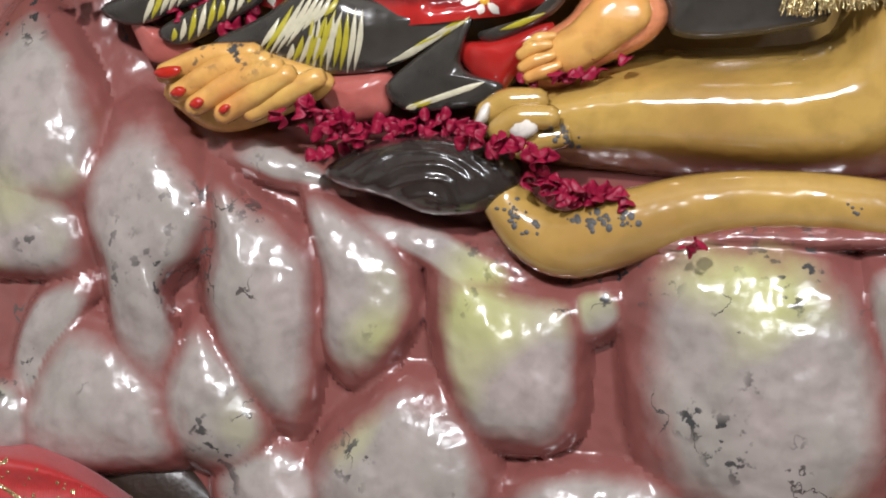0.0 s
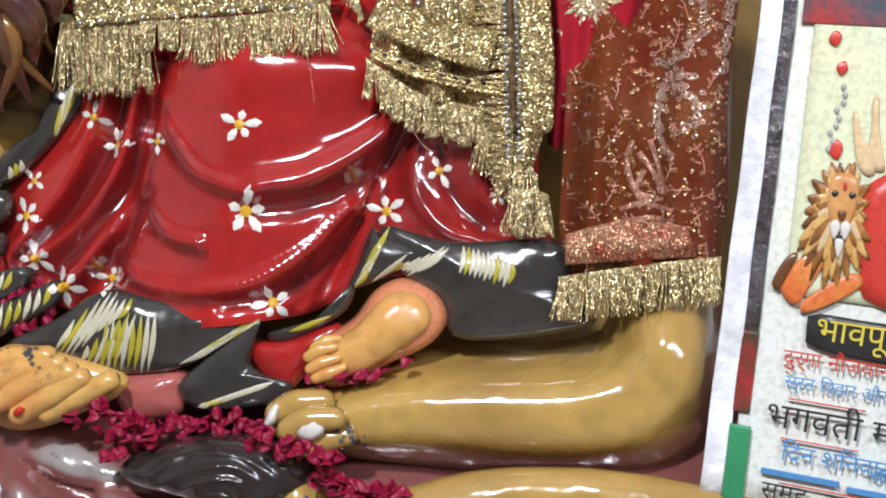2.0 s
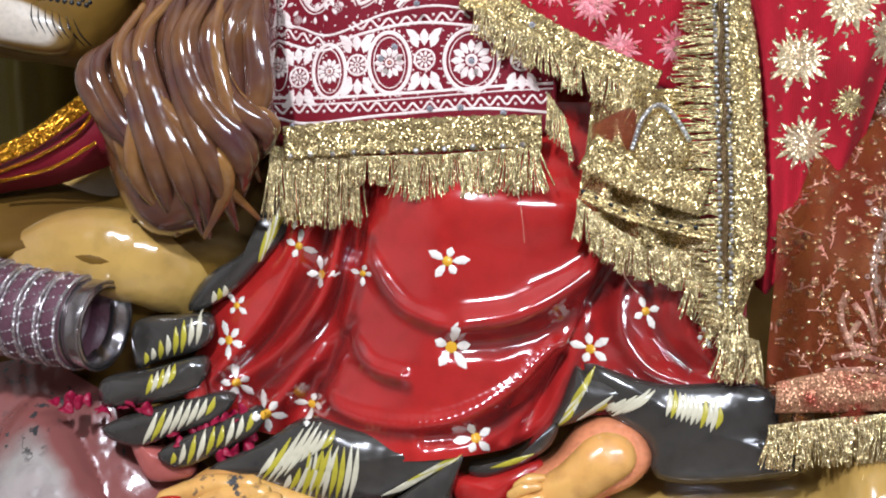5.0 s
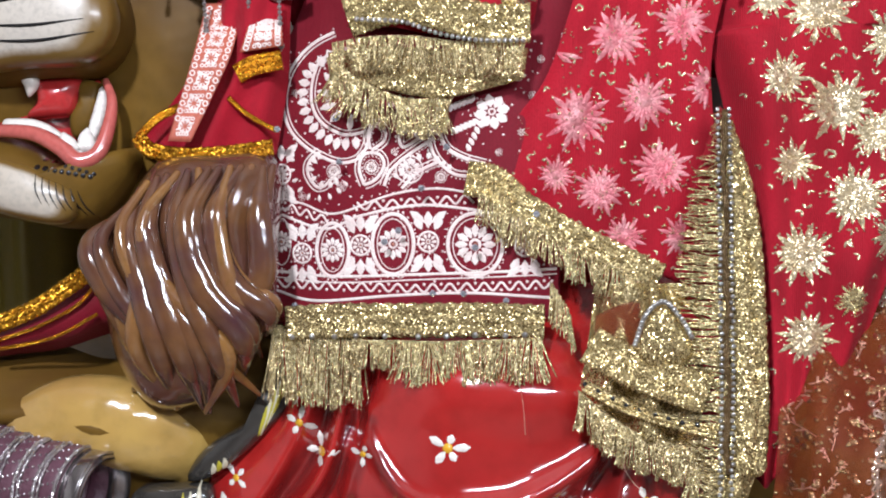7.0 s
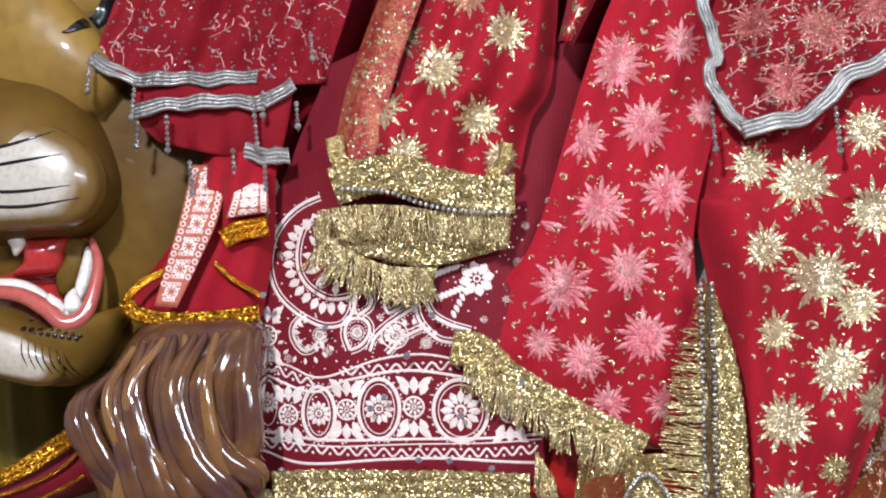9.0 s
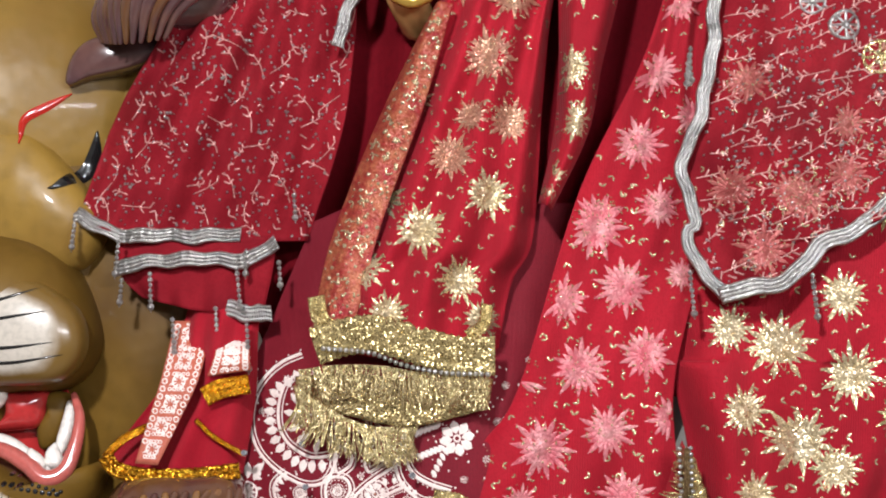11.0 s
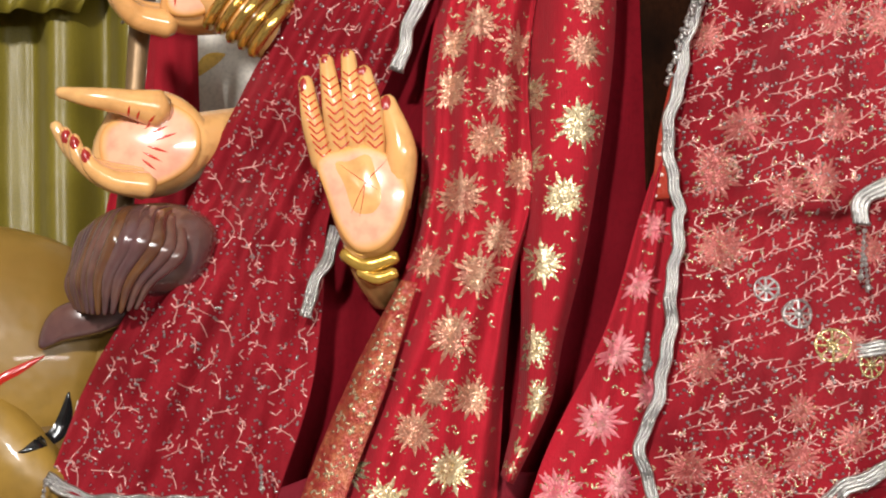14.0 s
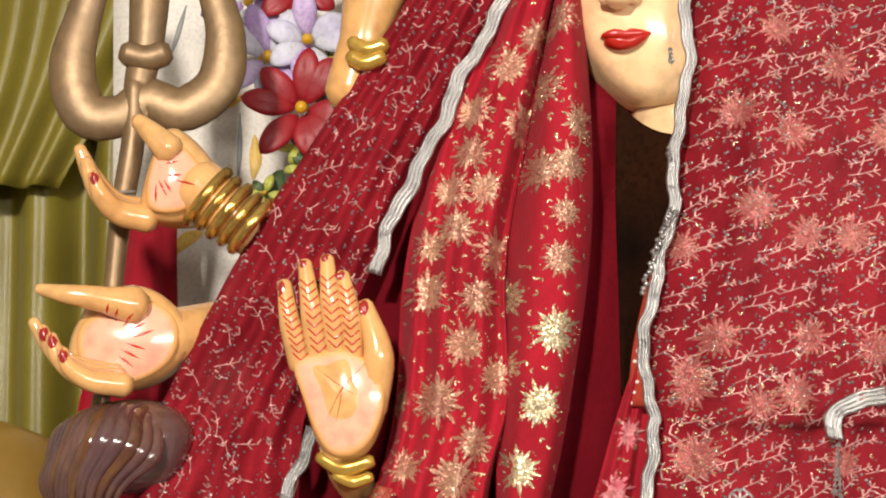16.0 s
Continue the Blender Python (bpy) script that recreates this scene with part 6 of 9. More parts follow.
teeth([(-0.109, 0.605), (-0.109, 0.587), (-0.099, 0.572), (-0.082, 0.572), (-0.071, 0.581)], 10, 0.006, 0.0015, -90)
double([(-0.024, 0.647), (-0.025, 0.625), (-0.023, 0.607), (-0.008, 0.614), (0.01, 0.621)])
double([(-0.037, 0.576), (-0.032, 0.588), (-0.017, 0.601), (0.003, 0.614)])
double([(0.009, 0.649), (0.006, 0.625), (0.012, 0.607), (0.026, 0.598), (0.043, 0.593)], 0.0032)
double([(-0.003, 0.62), (0.003, 0.6), (0.017, 0.586), (0.034, 0.583)])
double([(-0.023, 0.574), (-0.01, 0.587), (0.008, 0.596)])
double([(-0.053, 0.577), (-0.057, 0.59), (-0.053, 0.601), (-0.041, 0.601), (-0.037, 0.592), (-0.044, 0.581), (-0.053, 0.577)])
double([(-0.048, 0.606), (-0.05, 0.617), (-0.045, 0.626), (-0.037, 0.621), (-0.037, 0.612), (-0.047, 0.604)])
teeth([(-0.025, 0.581), (-0.005, 0.596), (0.012, 0.587)], 9, 0.006, 0.002, 90)
teeth([(-0.014, 0.638), (-0.017, 0.621), (-0.005, 0.623), (0.003, 0.634)], 9, 0.006, 0.0018, -70)
teeth([(0.015, 0.633), (0.032, 0.64)], 6, 0.007, 0.002, 55)
teeth([(0.015, 0.622), (0.032, 0.629)], 6, 0.007, 0.002, -55)
teeth([(0.032, 0.602), (0.041, 0.62)], 5, 0.007, 0.002, 55)
print_at("printed_flower", lambda geo: (teeth_flower(geo, (0.048, 0.634))))
print_at("printed_rosette", lambda geo: (flower_of(geo, (-0.125, 0.586), 0.0078, 12), disc(geo, tree, (-0.125, 0.586), 0.0094, 0, n=18, inner=0.0082)))
print_at("printed_rosette", lambda geo: (flower_of(geo, (-0.078, 0.588), 0.0050, 12), disc(geo, tree, (-0.078, 0.588), 0.0060, 0, n=18, inner=0.0053)))
print_at("printed_rosette", lambda geo: (flower_of(geo, (-0.017, 0.589), 0.0095, 12), disc(geo, tree, (-0.017, 0.589), 0.0114, 0, n=18, inner=0.0100)))
print_at("printed_rosette", lambda geo: (flower_of(geo, (0.008, 0.583), 0.0040, 12), disc(geo, tree, (0.008, 0.583), 0.0048, 0, n=18, inner=0.0042)))
print_at("printed_rosette", lambda geo: (flower_of(geo, (-0.047, 0.591), 0.0050, 12), disc(geo, tree, (-0.047, 0.591), 0.0060, 0, n=18, inner=0.0053)))
BLOOMS = []
for k in range(900):
    p = (rng.uniform(-0.145, 0.11), rng.uniform(0.566, 0.7))
    if all(math.hypot(p[0] - q[0], p[1] - q[1]) > 0.0135 for q in BLOOMS) and len(BLOOMS) < 26:
        BLOOMS.append(p)
        r = rng.uniform(0.0022, 0.0034)
        print_at("printed_blossom", lambda geo: (flower_of(geo, p, r, 7), disc(geo, tree, p, 1.25 * r, 0, n=12, inner=1.12 * r) if rng.random() < 0.5 else None))
SCATTER = Geo()
for k in range(520):
    x, z = rng.uniform(-0.145, 0.11), rng.uniform(0.5, 0.69)
    disc(SCATTER, tree, (x, z), rng.uniform(0.0005, 0.0011), 0, 0.0006, n=5)
tagged(part("dot_print", SCATTER, [PRINT], panel), kind="stuff")
# gold lace and hanging tinsel below it
g = Geo()
lace(g, [(-0.115, -0.019, 0.467), (-0.076, -0.027, 0.47), (-0.014, -0.039, 0.471), (0.039, -0.05, 0.472), (0.088, -0.06, 0.471)], 0.027)
part("gold_lace", g, GOLD, panel, "stiff gold tinsel lace band")
g = Geo()
fringe(g, [(-0.021, -0.044, 0.456), (0.013, -0.05, 0.456), (0.085, -0.065, 0.46)], 0.034, 90, rng, spread=0.3)
fringe(g, [(-0.06, -0.036, 0.456), (-0.018, -0.043, 0.456)], 0.024, 34, rng, spread=0.3)
fringe(g, [(-0.127, -0.012, 0.466), (-0.095, -0.016, 0.464), (-0.054, -0.024, 0.462)], 0.06, 90, rng)
fringe(g, [(0.093, -0.055, 0.502), (0.104, -0.057, 0.485), (0.108, -0.058, 0.476)], 0.03, 16, rng)
tagged(part("tinsel_fringe", g, GOLDTHREAD, panel, "gold tinsel fringe"), kind="stuff")
g = Geo()
for p in ([(-0.109, -0.028, 0.457), (-0.093, -0.031, 0.458), (-0.075, -0.035, 0.458), (-0.058, -0.038, 0.459), (-0.035, -0.043, 0.459), (-0.009, -0.048, 0.459), (0.013, -0.053, 0.46), (0.035, -0.057, 0.461), (0.058, -0.062, 0.461), (0.073, -0.065, 0.462)]):
    g.ball(p, (0.0022, 0.0015, 0.0022), n=6)
tagged(part("bead_line", g, SILVER, panel), kind="stuff")

for p in [(0.002, -0.038, 0.492), (0.026, -0.043, 0.492), (0.059, -0.05, 0.487), (-0.108, -0.016, 0.481), (-0.075, -0.023, 0.629), (-0.122, -0.014, 0.621), (-0.072, -0.024, 0.595), (-0.025, -0.033, 0.541), (0.082, -0.054, 0.554), (0.013, -0.041, 0.606), (-0.007, -0.037, 0.574), (0.035, -0.045, 0.528), (-0.036, -0.031, 0.532)]:
    g = Geo()
    g.ball(p, (0.0028, 0.0018, 0.0028), n=6)
    part("rhinestone", g, mat("rhinestone", (0.8, 0.84, 0.95), 0.05, metal=0.9), panel, "small glittering rhinestone", False)
for line in ([(0.065, -0.073, 0.435), (0.07, -0.074, 0.418), (0.072, -0.074, 0.402), (0.073, -0.075, 0.387)], [(0.15, -0.08, 0.38), (0.147, -0.079, 0.365), (0.154, -0.081, 0.352), (0.162, -0.082, 0.345)]):
    g = Geo()
    g.tube(line, [0.00028] * 3, n=20, sides=5)
    part("loose_thread", g, COPPER, panel, "loose hanging thread")

# ---- star cloth across the lap, in the shade of the veil ----
lap, tree = cloth("star_shawl", "bright red shawl with pink stitched stars and gold fringe",
                  [[(0.246, -0.049, 1.1), (0.224, -0.045, 1.031), (0.197, -0.039, 0.94), (0.145, -0.029, 0.83)]+[(0.097, -0.037, 0.677), (0.07, -0.032, 0.633), (0.035, -0.025, 0.588)], [(0.248, -0.055, 1.099), (0.232, -0.051, 1.03), (0.214, -0.048, 0.939), (0.18, -0.041, 0.831)]+[(0.131, -0.046, 0.685), (0.109, -0.042, 0.619), (0.092, -0.038, 0.553)],
                   [(0.251, -0.05, 1.1), (0.239, -0.048, 1.031), (0.228, -0.046, 0.94), (0.212, -0.042, 0.831)]+[(0.17, -0.05, 0.685), (0.161, -0.048, 0.619), (0.148, -0.046, 0.523)], [(0.259, -0.042, 1.102), (0.254, -0.041, 1.018), (0.245, -0.039, 0.931), (0.253, -0.041, 0.831)]+[(0.218, -0.049, 0.685), (0.218, -0.049, 0.597), (0.192, -0.043, 0.5)]],
                  80, 100, CHUNRI, (0.113, -0.043, 0.531), 3, 0.004, 0.5, 0.3, 0.0, 0.004)
for p, s in zip(xz([(0.131, -0.046, 0.744), (0.157, -0.051, 0.8), (0.178, -0.056, 0.754), (0.195, -0.059, 0.701), (0.096, -0.039, 0.68), (0.144, -0.049, 0.69), (0.114, -0.043, 0.628), (0.165, -0.053, 0.641), (0.056, -0.031, 0.619), (0.131, -0.046, 0.572), (0.178, -0.056, 0.589), (0.15, -0.05, 0.536), (0.214, -0.063, 0.652), (0.193, -0.059, 0.537), (0.098, -0.04, 0.584)]),
                (0.02, 0.024, 0.023, 0.022, 0.021, 0.023, 0.025, 0.022, 0.021, 0.02, 0.023, 0.017, 0.019, 0.016, 0.015)):
    star(tree, p, s, PINKTHREAD, lap, rng)
for p, s in zip(xz([(0.191, -0.058, 0.866), (0.206, -0.061, 0.817), (0.158, -0.052, 0.808), (0.204, -0.061, 0.923)]), (0.021, 0.018, 0.02, 0.02)):
    star(tree, p, s, PINKTHREAD, lap, rng)
g = Geo()
lace(g, [(0.035, -0.041, 0.582), (0.069, -0.048, 0.563), (0.104, -0.055, 0.541), (0.138, -0.062, 0.524), (0.176, -0.069, 0.506)], 0.021)
lace(g, [(0.028, -0.042, 0.582), (0.048, -0.046, 0.578), (0.065, -0.049, 0.563)], 0.028)
part("gold_lace", g, GOLD, lap, "gold tinsel lace edging")
g = Geo()
fringe(g, [(0.039, -0.044, 0.571), (0.069, -0.05, 0.554), (0.104, -0.057, 0.533), (0.138, -0.064, 0.516), (0.172, -0.07, 0.497)], 0.026, 90, rng, spread=0.3)
tagged(part("tinsel_fringe", g, GOLDTHREAD, lap, "gold tinsel fringe"), kind="stuff")

fill_stars(tree, lap, ((0.05, 0.5), (0.28, 1.1)), 0.045, 0.017, PINKTHREAD, rng)

# ---- hanging end with a gold brocade corner ----
corner, tree = cloth("brocade_corner", "gold brocade cloth corner with a tinsel fringe",
                     [[(0.129, -0.056, 0.502), (0.123, -0.055, 0.463), (0.115, -0.053, 0.415)], [(0.154, -0.071, 0.502), (0.15, -0.07, 0.451), (0.146, -0.069, 0.391)], [(0.179, -0.074, 0.502), (0.183, -0.075, 0.443), (0.184, -0.075, 0.377)], [(0.202, -0.062, 0.502), (0.219, -0.066, 0.442), (0.221, -0.066, 0.365)]], 60, 50,
                     GOLD, (0.168, -0.064, 0.382), 3, 0.009, 1.0, 0.4, crease=0.009, size=20)
g = Geo()
fringe(g, [(0.114, -0.067, 0.42), (0.133, -0.071, 0.404), (0.158, -0.076, 0.389), (0.197, -0.083, 0.378)], 0.03, 110, rng, spread=0.2)
fringe(g, [(0.199, -0.074, 0.383), (0.213, -0.077, 0.366), (0.226, -0.079, 0.35)], 0.05, 40, rng, spread=0.2)
fringe(g, [(0.212, -0.077, 0.374), (0.221, -0.079, 0.348), (0.24, -0.083, 0.326)], 0.035, 40, rng, spread=0.4)
tagged(part("tinsel_fringe", g, GOLDTHREAD, corner, "gold tinsel fringe"), kind="stuff")
g = Geo()
lace(g, [(0.118, -0.074, 0.424), (0.145, -0.079, 0.41), (0.175, -0.085, 0.4), (0.216, -0.09, 0.39)], 0.01)
part("gold_lace", g, GOLD, corner)
lobe = Geo()
lobe.pad([(0.154, -0.082, 0.454), (0.162, -0.082, 0.477), (0.176, -0.082, 0.488), (0.189, -0.082, 0.476), (0.199, -0.082, 0.454), (0.189, -0.082, 0.437), (0.165, -0.082, 0.439)], 0.012, back=0.012, n=50, rings=12, rough=0.004)
part("folded_lobe", lobe, GOLD, corner, "folded lobe of gold brocade")
lobe = Geo()
for q in spline([(0.154, -0.093, 0.457), (0.162, -0.093, 0.479), (0.175, -0.093, 0.489), (0.187, -0.093, 0.478), (0.196, -0.093, 0.463)], 26):
    lobe.ball(q, (0.0021, 0.0016, 0.0021), n=6)
tagged(part("bead_edge", lobe, SILVER, corner), kind="stuff")
for line, wide, m in (([(0.121, -0.078, 0.456), (0.146, -0.083, 0.442), (0.175, -0.088, 0.43), (0.209, -0.09, 0.419)], 0.03, GOLD),):
    g = Geo()
    lace(g, line, wide)
    part("lace_band", g, m, corner, "broad glittering gold lace band")
g = Geo()
for p in ([(0.118, -0.074, 0.425), (0.128, -0.076, 0.42), (0.139, -0.078, 0.415), (0.149, -0.08, 0.41), (0.159, -0.082, 0.407), (0.17, -0.084, 0.404), (0.18, -0.086, 0.401), (0.19, -0.088, 0.398), (0.201, -0.09, 0.397)]):
    g.ball(p, (0.002, 0.0015, 0.002), n=6)
tagged(part("bead_line", g, BLACK, corner, "dark bead line"), kind="stuff")
patch = Geo()
patch.grid(loft([[(0.127, -0.061, 0.476), (0.125, -0.061, 0.45)], [(0.15, -0.072, 0.487), (0.148, -0.072, 0.449)], [(0.167, -0.071, 0.485), (0.163, -0.071, 0.459)]], 16, 14), thick=0.001)
part("red_patch", patch, ORANGENET, corner, "faded red net patch")

# ---- long red cloth with gold stars at the side ----
curve_85 = [(0.255, -0.051, 0.424), (0.252, -0.05, 0.35)]
curve_86 = [(0.27, -0.064, 0.425), (0.259, -0.062, 0.345)]
curve_87 = [(0.289, -0.058, 0.433), (0.273, -0.055, 0.364)]
curve_88 = [(0.309, -0.062, 0.442), (0.281, -0.056, 0.373)]
curve_89 = [(0.33, -0.046, 0.441), (0.293, -0.039, 0.379)]
curve_90 = [(0.219, -0.029, 0.868), (0.216, -0.028, 0.791), (0.221, -0.029, 0.701)]
curve_91 = [(0.216, -0.033, 0.694), (0.229, -0.036, 0.632), (0.25, -0.04, 0.509)]
curve_92 = [(0.241, -0.048, 0.867), (0.24, -0.048, 0.791), (0.244, -0.049, 0.702)]
curve_93 = [(0.239, -0.056, 0.693), (0.255, -0.059, 0.632), (0.264, -0.061, 0.511)]
curve_94 = [(0.285, -0.052, 0.867), (0.284, -0.052, 0.791), (0.288, -0.053, 0.703)]
curve_95 = [(0.286, -0.057, 0.693), (0.29, -0.058, 0.632), (0.294, -0.059, 0.511)]
curve_96 = [(0.353, -0.081, 0.864), (0.348, -0.08, 0.791), (0.344, -0.079, 0.704)]
curve_97 = [(0.329, -0.076, 0.692), (0.329, -0.076, 0.632), (0.317, -0.073, 0.512)]
curve_98 = [(0.438, -0.088, 0.864), (0.437, -0.087, 0.791), (0.436, -0.087, 0.705)]
curve_99 = [(0.411, -0.072, 0.691), (0.391, -0.068, 0.606), (0.354, -0.061, 0.511)]
side, tree = cloth("gold_star_cloth", "bright red cloth with glittering gold stars, hanging in folds",
                   [curve_90+curve_91+curve_85, curve_92+curve_93+curve_86,
                    curve_94+curve_95+curve_87, curve_96+curve_97+curve_88,
                    curve_98+curve_99+curve_89], 90, 110, CHUNRI, (0.264, -0.053, 0.355), 3, 0.006, 1.3, 0.2, 0.05, 0.005)
for p, s in zip(xz([(0.284, -0.067, 0.774), (0.296, -0.069, 0.709), (0.309, -0.072, 0.636), (0.322, -0.074, 0.567), (0.348, -0.08, 0.687), (0.341, -0.078, 0.747), (0.259, -0.062, 0.721), (0.27, -0.064, 0.658), (0.278, -0.066, 0.593), (0.284, -0.067, 0.524), (0.288, -0.068, 0.46), (0.337, -0.077, 0.615), (0.255, -0.061, 0.779), (0.354, -0.081, 0.538)]),
                (0.024, 0.025, 0.026, 0.026, 0.024, 0.02, 0.019, 0.02, 0.018, 0.024, 0.022, 0.02, 0.02, 0.022)):
    star(tree, p, s, STARGOLD, side, rng)
fill_stars(tree, side, ((0.25, 0.35), (0.5, 0.9)), 0.044, 0.017, GOLDTHREAD, rng)
strip = loft([[(0.22, -0.07, 0.636), (0.201, -0.066, 0.575), (0.191, -0.064, 0.511), (0.187, -0.063, 0.442), (0.198, -0.066, 0.382), (0.206, -0.067, 0.339)], [(0.22, -0.082, 0.633), (0.211, -0.08, 0.574), (0.204, -0.079, 0.511), (0.2, -0.078, 0.443), (0.206, -0.079, 0.384), (0.213, -0.081, 0.333)], [(0.222, -0.078, 0.629), (0.223, -0.079, 0.574), (0.224, -0.079, 0.511), (0.225, -0.079, 0.443), (0.225, -0.079, 0.384), (0.22, -0.078, 0.32)]], 24, 80)
g = Geo()
g.grid(creased(strip, 0.004, 22), thick=0.0012)
part("border_ground", g, CHUNRI, side, "red ground of the border")
g = Geo()
for a, b in zip(spline([(0.22, -0.09, 0.632), (0.221, -0.09, 0.553), (0.222, -0.09, 0.49), (0.223, -0.091, 0.427), (0.222, -0.09, 0.351), (0.218, -0.09, 0.322)], 210), spline([(0.219, -0.078, 0.635), (0.2, -0.074, 0.574), (0.19, -0.072, 0.511), (0.186, -0.071, 0.442), (0.197, -0.073, 0.383), (0.205, -0.075, 0.328)], 210)):
    for _ in range(2):
        q = b + np.array((rng.uniform(-0.006, 0.008), rng.uniform(-0.004, 0.002), rng.uniform(-0.012, 0.002)))
        mid = 0.5 * (a + q) + np.array((0, -0.004, rng.uniform(-0.004, 0.003)))
        c = np.array([a, mid, q])
        v = np.concatenate([c + (0, 0, 0.0007), c + (0, -0.0008, 0), c - (0, 0, 0.0007)])
        g.add(v, [(r * 3 + i, r * 3 + i + 1, (r + 1) * 3 + i + 1, (r + 1) * 3 + i) for r in (0, 1) for i in (0, 1)])
tagged(part("combed_tinsel", g, GOLDTHREAD, side, "combed gold tinsel threads"), kind="stuff")
strip = loft([[(0.22, -0.086, 0.632), (0.222, -0.086, 0.574), (0.223, -0.087, 0.511), (0.225, -0.087, 0.444), (0.225, -0.087, 0.385), (0.218, -0.086, 0.321)], [(0.222, -0.086, 0.628), (0.23, -0.088, 0.574), (0.235, -0.089, 0.511), (0.237, -0.089, 0.444), (0.238, -0.09, 0.385), (0.224, -0.087, 0.319)], [(0.224, -0.077, 0.625), (0.24, -0.08, 0.574), (0.247, -0.081, 0.511), (0.251, -0.082, 0.443), (0.253, -0.083, 0.384), (0.23, -0.078, 0.311)]], 26, 120)
g = Geo()
strip[..., 1] += 0.0016 * np.sin(np.linspace(0, 330, 120))[None, :] * np.sin(np.linspace(0, 16, 26))[:, None]
g.grid(creased(strip, 0.003, 22), thick=0.0012)
part("gold_border", g, GOLD, side, "scalloped gold tinsel border")
g = Geo()
ribbon(g, [(0.219, -0.09, 0.632), (0.221, -0.09, 0.553), (0.222, -0.09, 0.49), (0.223, -0.091, 0.427), (0.223, -0.091, 0.36)], 0.005, 3, m=0)
tagged(part("dark_braid", g, mat("dark_braid", (0.16, 0.1, 0.04), 0.4, metal=0.5, glint=0.4, bump=0.4), side))
g = Geo()
for side_x in (-0.0045, 0.004):
    for k, q in enumerate(spline([(0.219, -0.093, 0.632), (0.221, -0.093, 0.553), (0.222, -0.093, 0.49), (0.223, -0.094, 0.427), (0.222, -0.094, 0.34)], 64)):
        g.ball(q + np.array((side_x + 0.0006 * math.sin(3 * k), 0, 0)), (0.0018, 0.0014, 0.0018), n=5)
tagged(part("bead_line", g, SILVER, side), kind="stuff")
for k, at in enumerate(spline([(0.224, -0.081, 0.616), (0.238, -0.084, 0.57), (0.245, -0.085, 0.519), (0.248, -0.086, 0.46), (0.25, -0.086, 0.41), (0.248, -0.086, 0.368)], 24)):
    g = Geo()
    g.pad([at + np.array(q) for q in ((-0.004, 0, 0.011), (0.003, 0, 0.009), (0.006, 0, 0), (0.003, 0, -0.009), (-0.004, 0, -0.011), (-0.006, 0, 0))], 0.002, 0, back=0.002, n=14, rings=3)
    part("scallop", g, GOLD, side)

# ---- the hanging sleeve of the star chunri, with lace and fringe at its hem ----
curve_100 = [(-0.064, 0.003, 0.755), (-0.071, 0.004, 0.704)]
curve_101 = [(-0.032, -0.024, 0.755), (-0.036, -0.023, 0.701)]
curve_102 = [(0.014, -0.039, 0.755), (0.01, -0.038, 0.693)]
curve_103 = [(0.05, -0.036, 0.755), (0.045, -0.035, 0.688)]
curve_104 = [(0.091, -0.018, 0.755), (0.078, -0.016, 0.683)]
curve_105 = [(0.136, -0.012, 1.429), (0.075, 0, 1.274), (0.05, 0.005, 1.161), (0.045, 0.006, 1.055)]
curve_106 = [(0.031, -0.006, 0.983), (-0.01, 0.002, 0.894), (-0.052, 0.01, 0.791)]
curve_107 = [(0.149, -0.04, 1.42), (0.095, -0.029, 1.268), (0.071, -0.024, 1.157), (0.063, -0.023, 1.053)]
curve_108 = [(0.046, -0.031, 0.981), (0.016, -0.025, 0.893), (-0.015, -0.019, 0.792)]
curve_109 = [(0.164, -0.058, 1.414), (0.121, -0.049, 1.264), (0.099, -0.045, 1.155), (0.091, -0.043, 1.052)]
curve_110 = [(0.08, -0.052, 0.979), (0.067, -0.049, 0.893), (0.04, -0.044, 0.794)]
curve_111 = [(0.177, -0.045, 1.419), (0.145, -0.039, 1.267), (0.127, -0.035, 1.157), (0.13, -0.036, 1.053)]
curve_112 = [(0.112, -0.044, 0.98), (0.098, -0.042, 0.893), (0.081, -0.038, 0.794)]
curve_113 = [(0.185, -0.017, 1.428), (0.154, -0.011, 1.273), (0.139, -0.008, 1.161), (0.142, -0.008, 1.055)]
curve_114 = [(0.125, -0.015, 0.983), (0.116, -0.013, 0.894), (0.109, -0.012, 0.793)]
sleeve, tree = cloth("star_chunri", "deep red chunri with gold stitched stars, falling in long folds",
                     [curve_105+curve_106+curve_100, curve_107+curve_108+curve_101,
                      curve_109+curve_110+curve_102, curve_111+curve_112+curve_103,
                      curve_113+curve_114+curve_104], 100, 150, CHUNRI, (0.005, -0.031, 0.692), 4, 0.008, 0.8, 0.2, 0.05, 0.009, 12)
places = xz([(0.073, -0.045, 0.934), (0.093, -0.049, 0.984), (0.079, -0.046, 1.048), (0.07, -0.044, 1.138), (0.1, -0.05, 1.095), (0.089, -0.048, 0.884), (0.058, -0.042, 0.888), (0.052, -0.04, 0.994), (0.042, -0.038, 1.096), (0.111, -0.052, 1.133), (0.042, -0.038, 0.857), (0.109, -0.052, 1.014), (0.045, -0.039, 1.049)])
for p, s in zip(places, (0.023, 0.022, 0.022, 0.021, 0.02, 0.019, 0.014, 0.016, 0.015, 0.018, 0.019, 0.017, 0.014)):
    star(tree, p, s, COPPER, sleeve, rng)
for p, s in zip(xz([(0.018, -0.034, 0.799), (0.072, -0.044, 0.826), (-0.014, -0.027, 0.825), (0.05, -0.04, 0.759), (-0.027, -0.025, 0.769), (-0.008, -0.028, 0.732), (0.067, -0.043, 0.728)]), (0.022, 0.02, 0.02, 0.019, 0.019, 0.018, 0.016)):
    star(tree, p, s, STARGOLD, sleeve, rng)
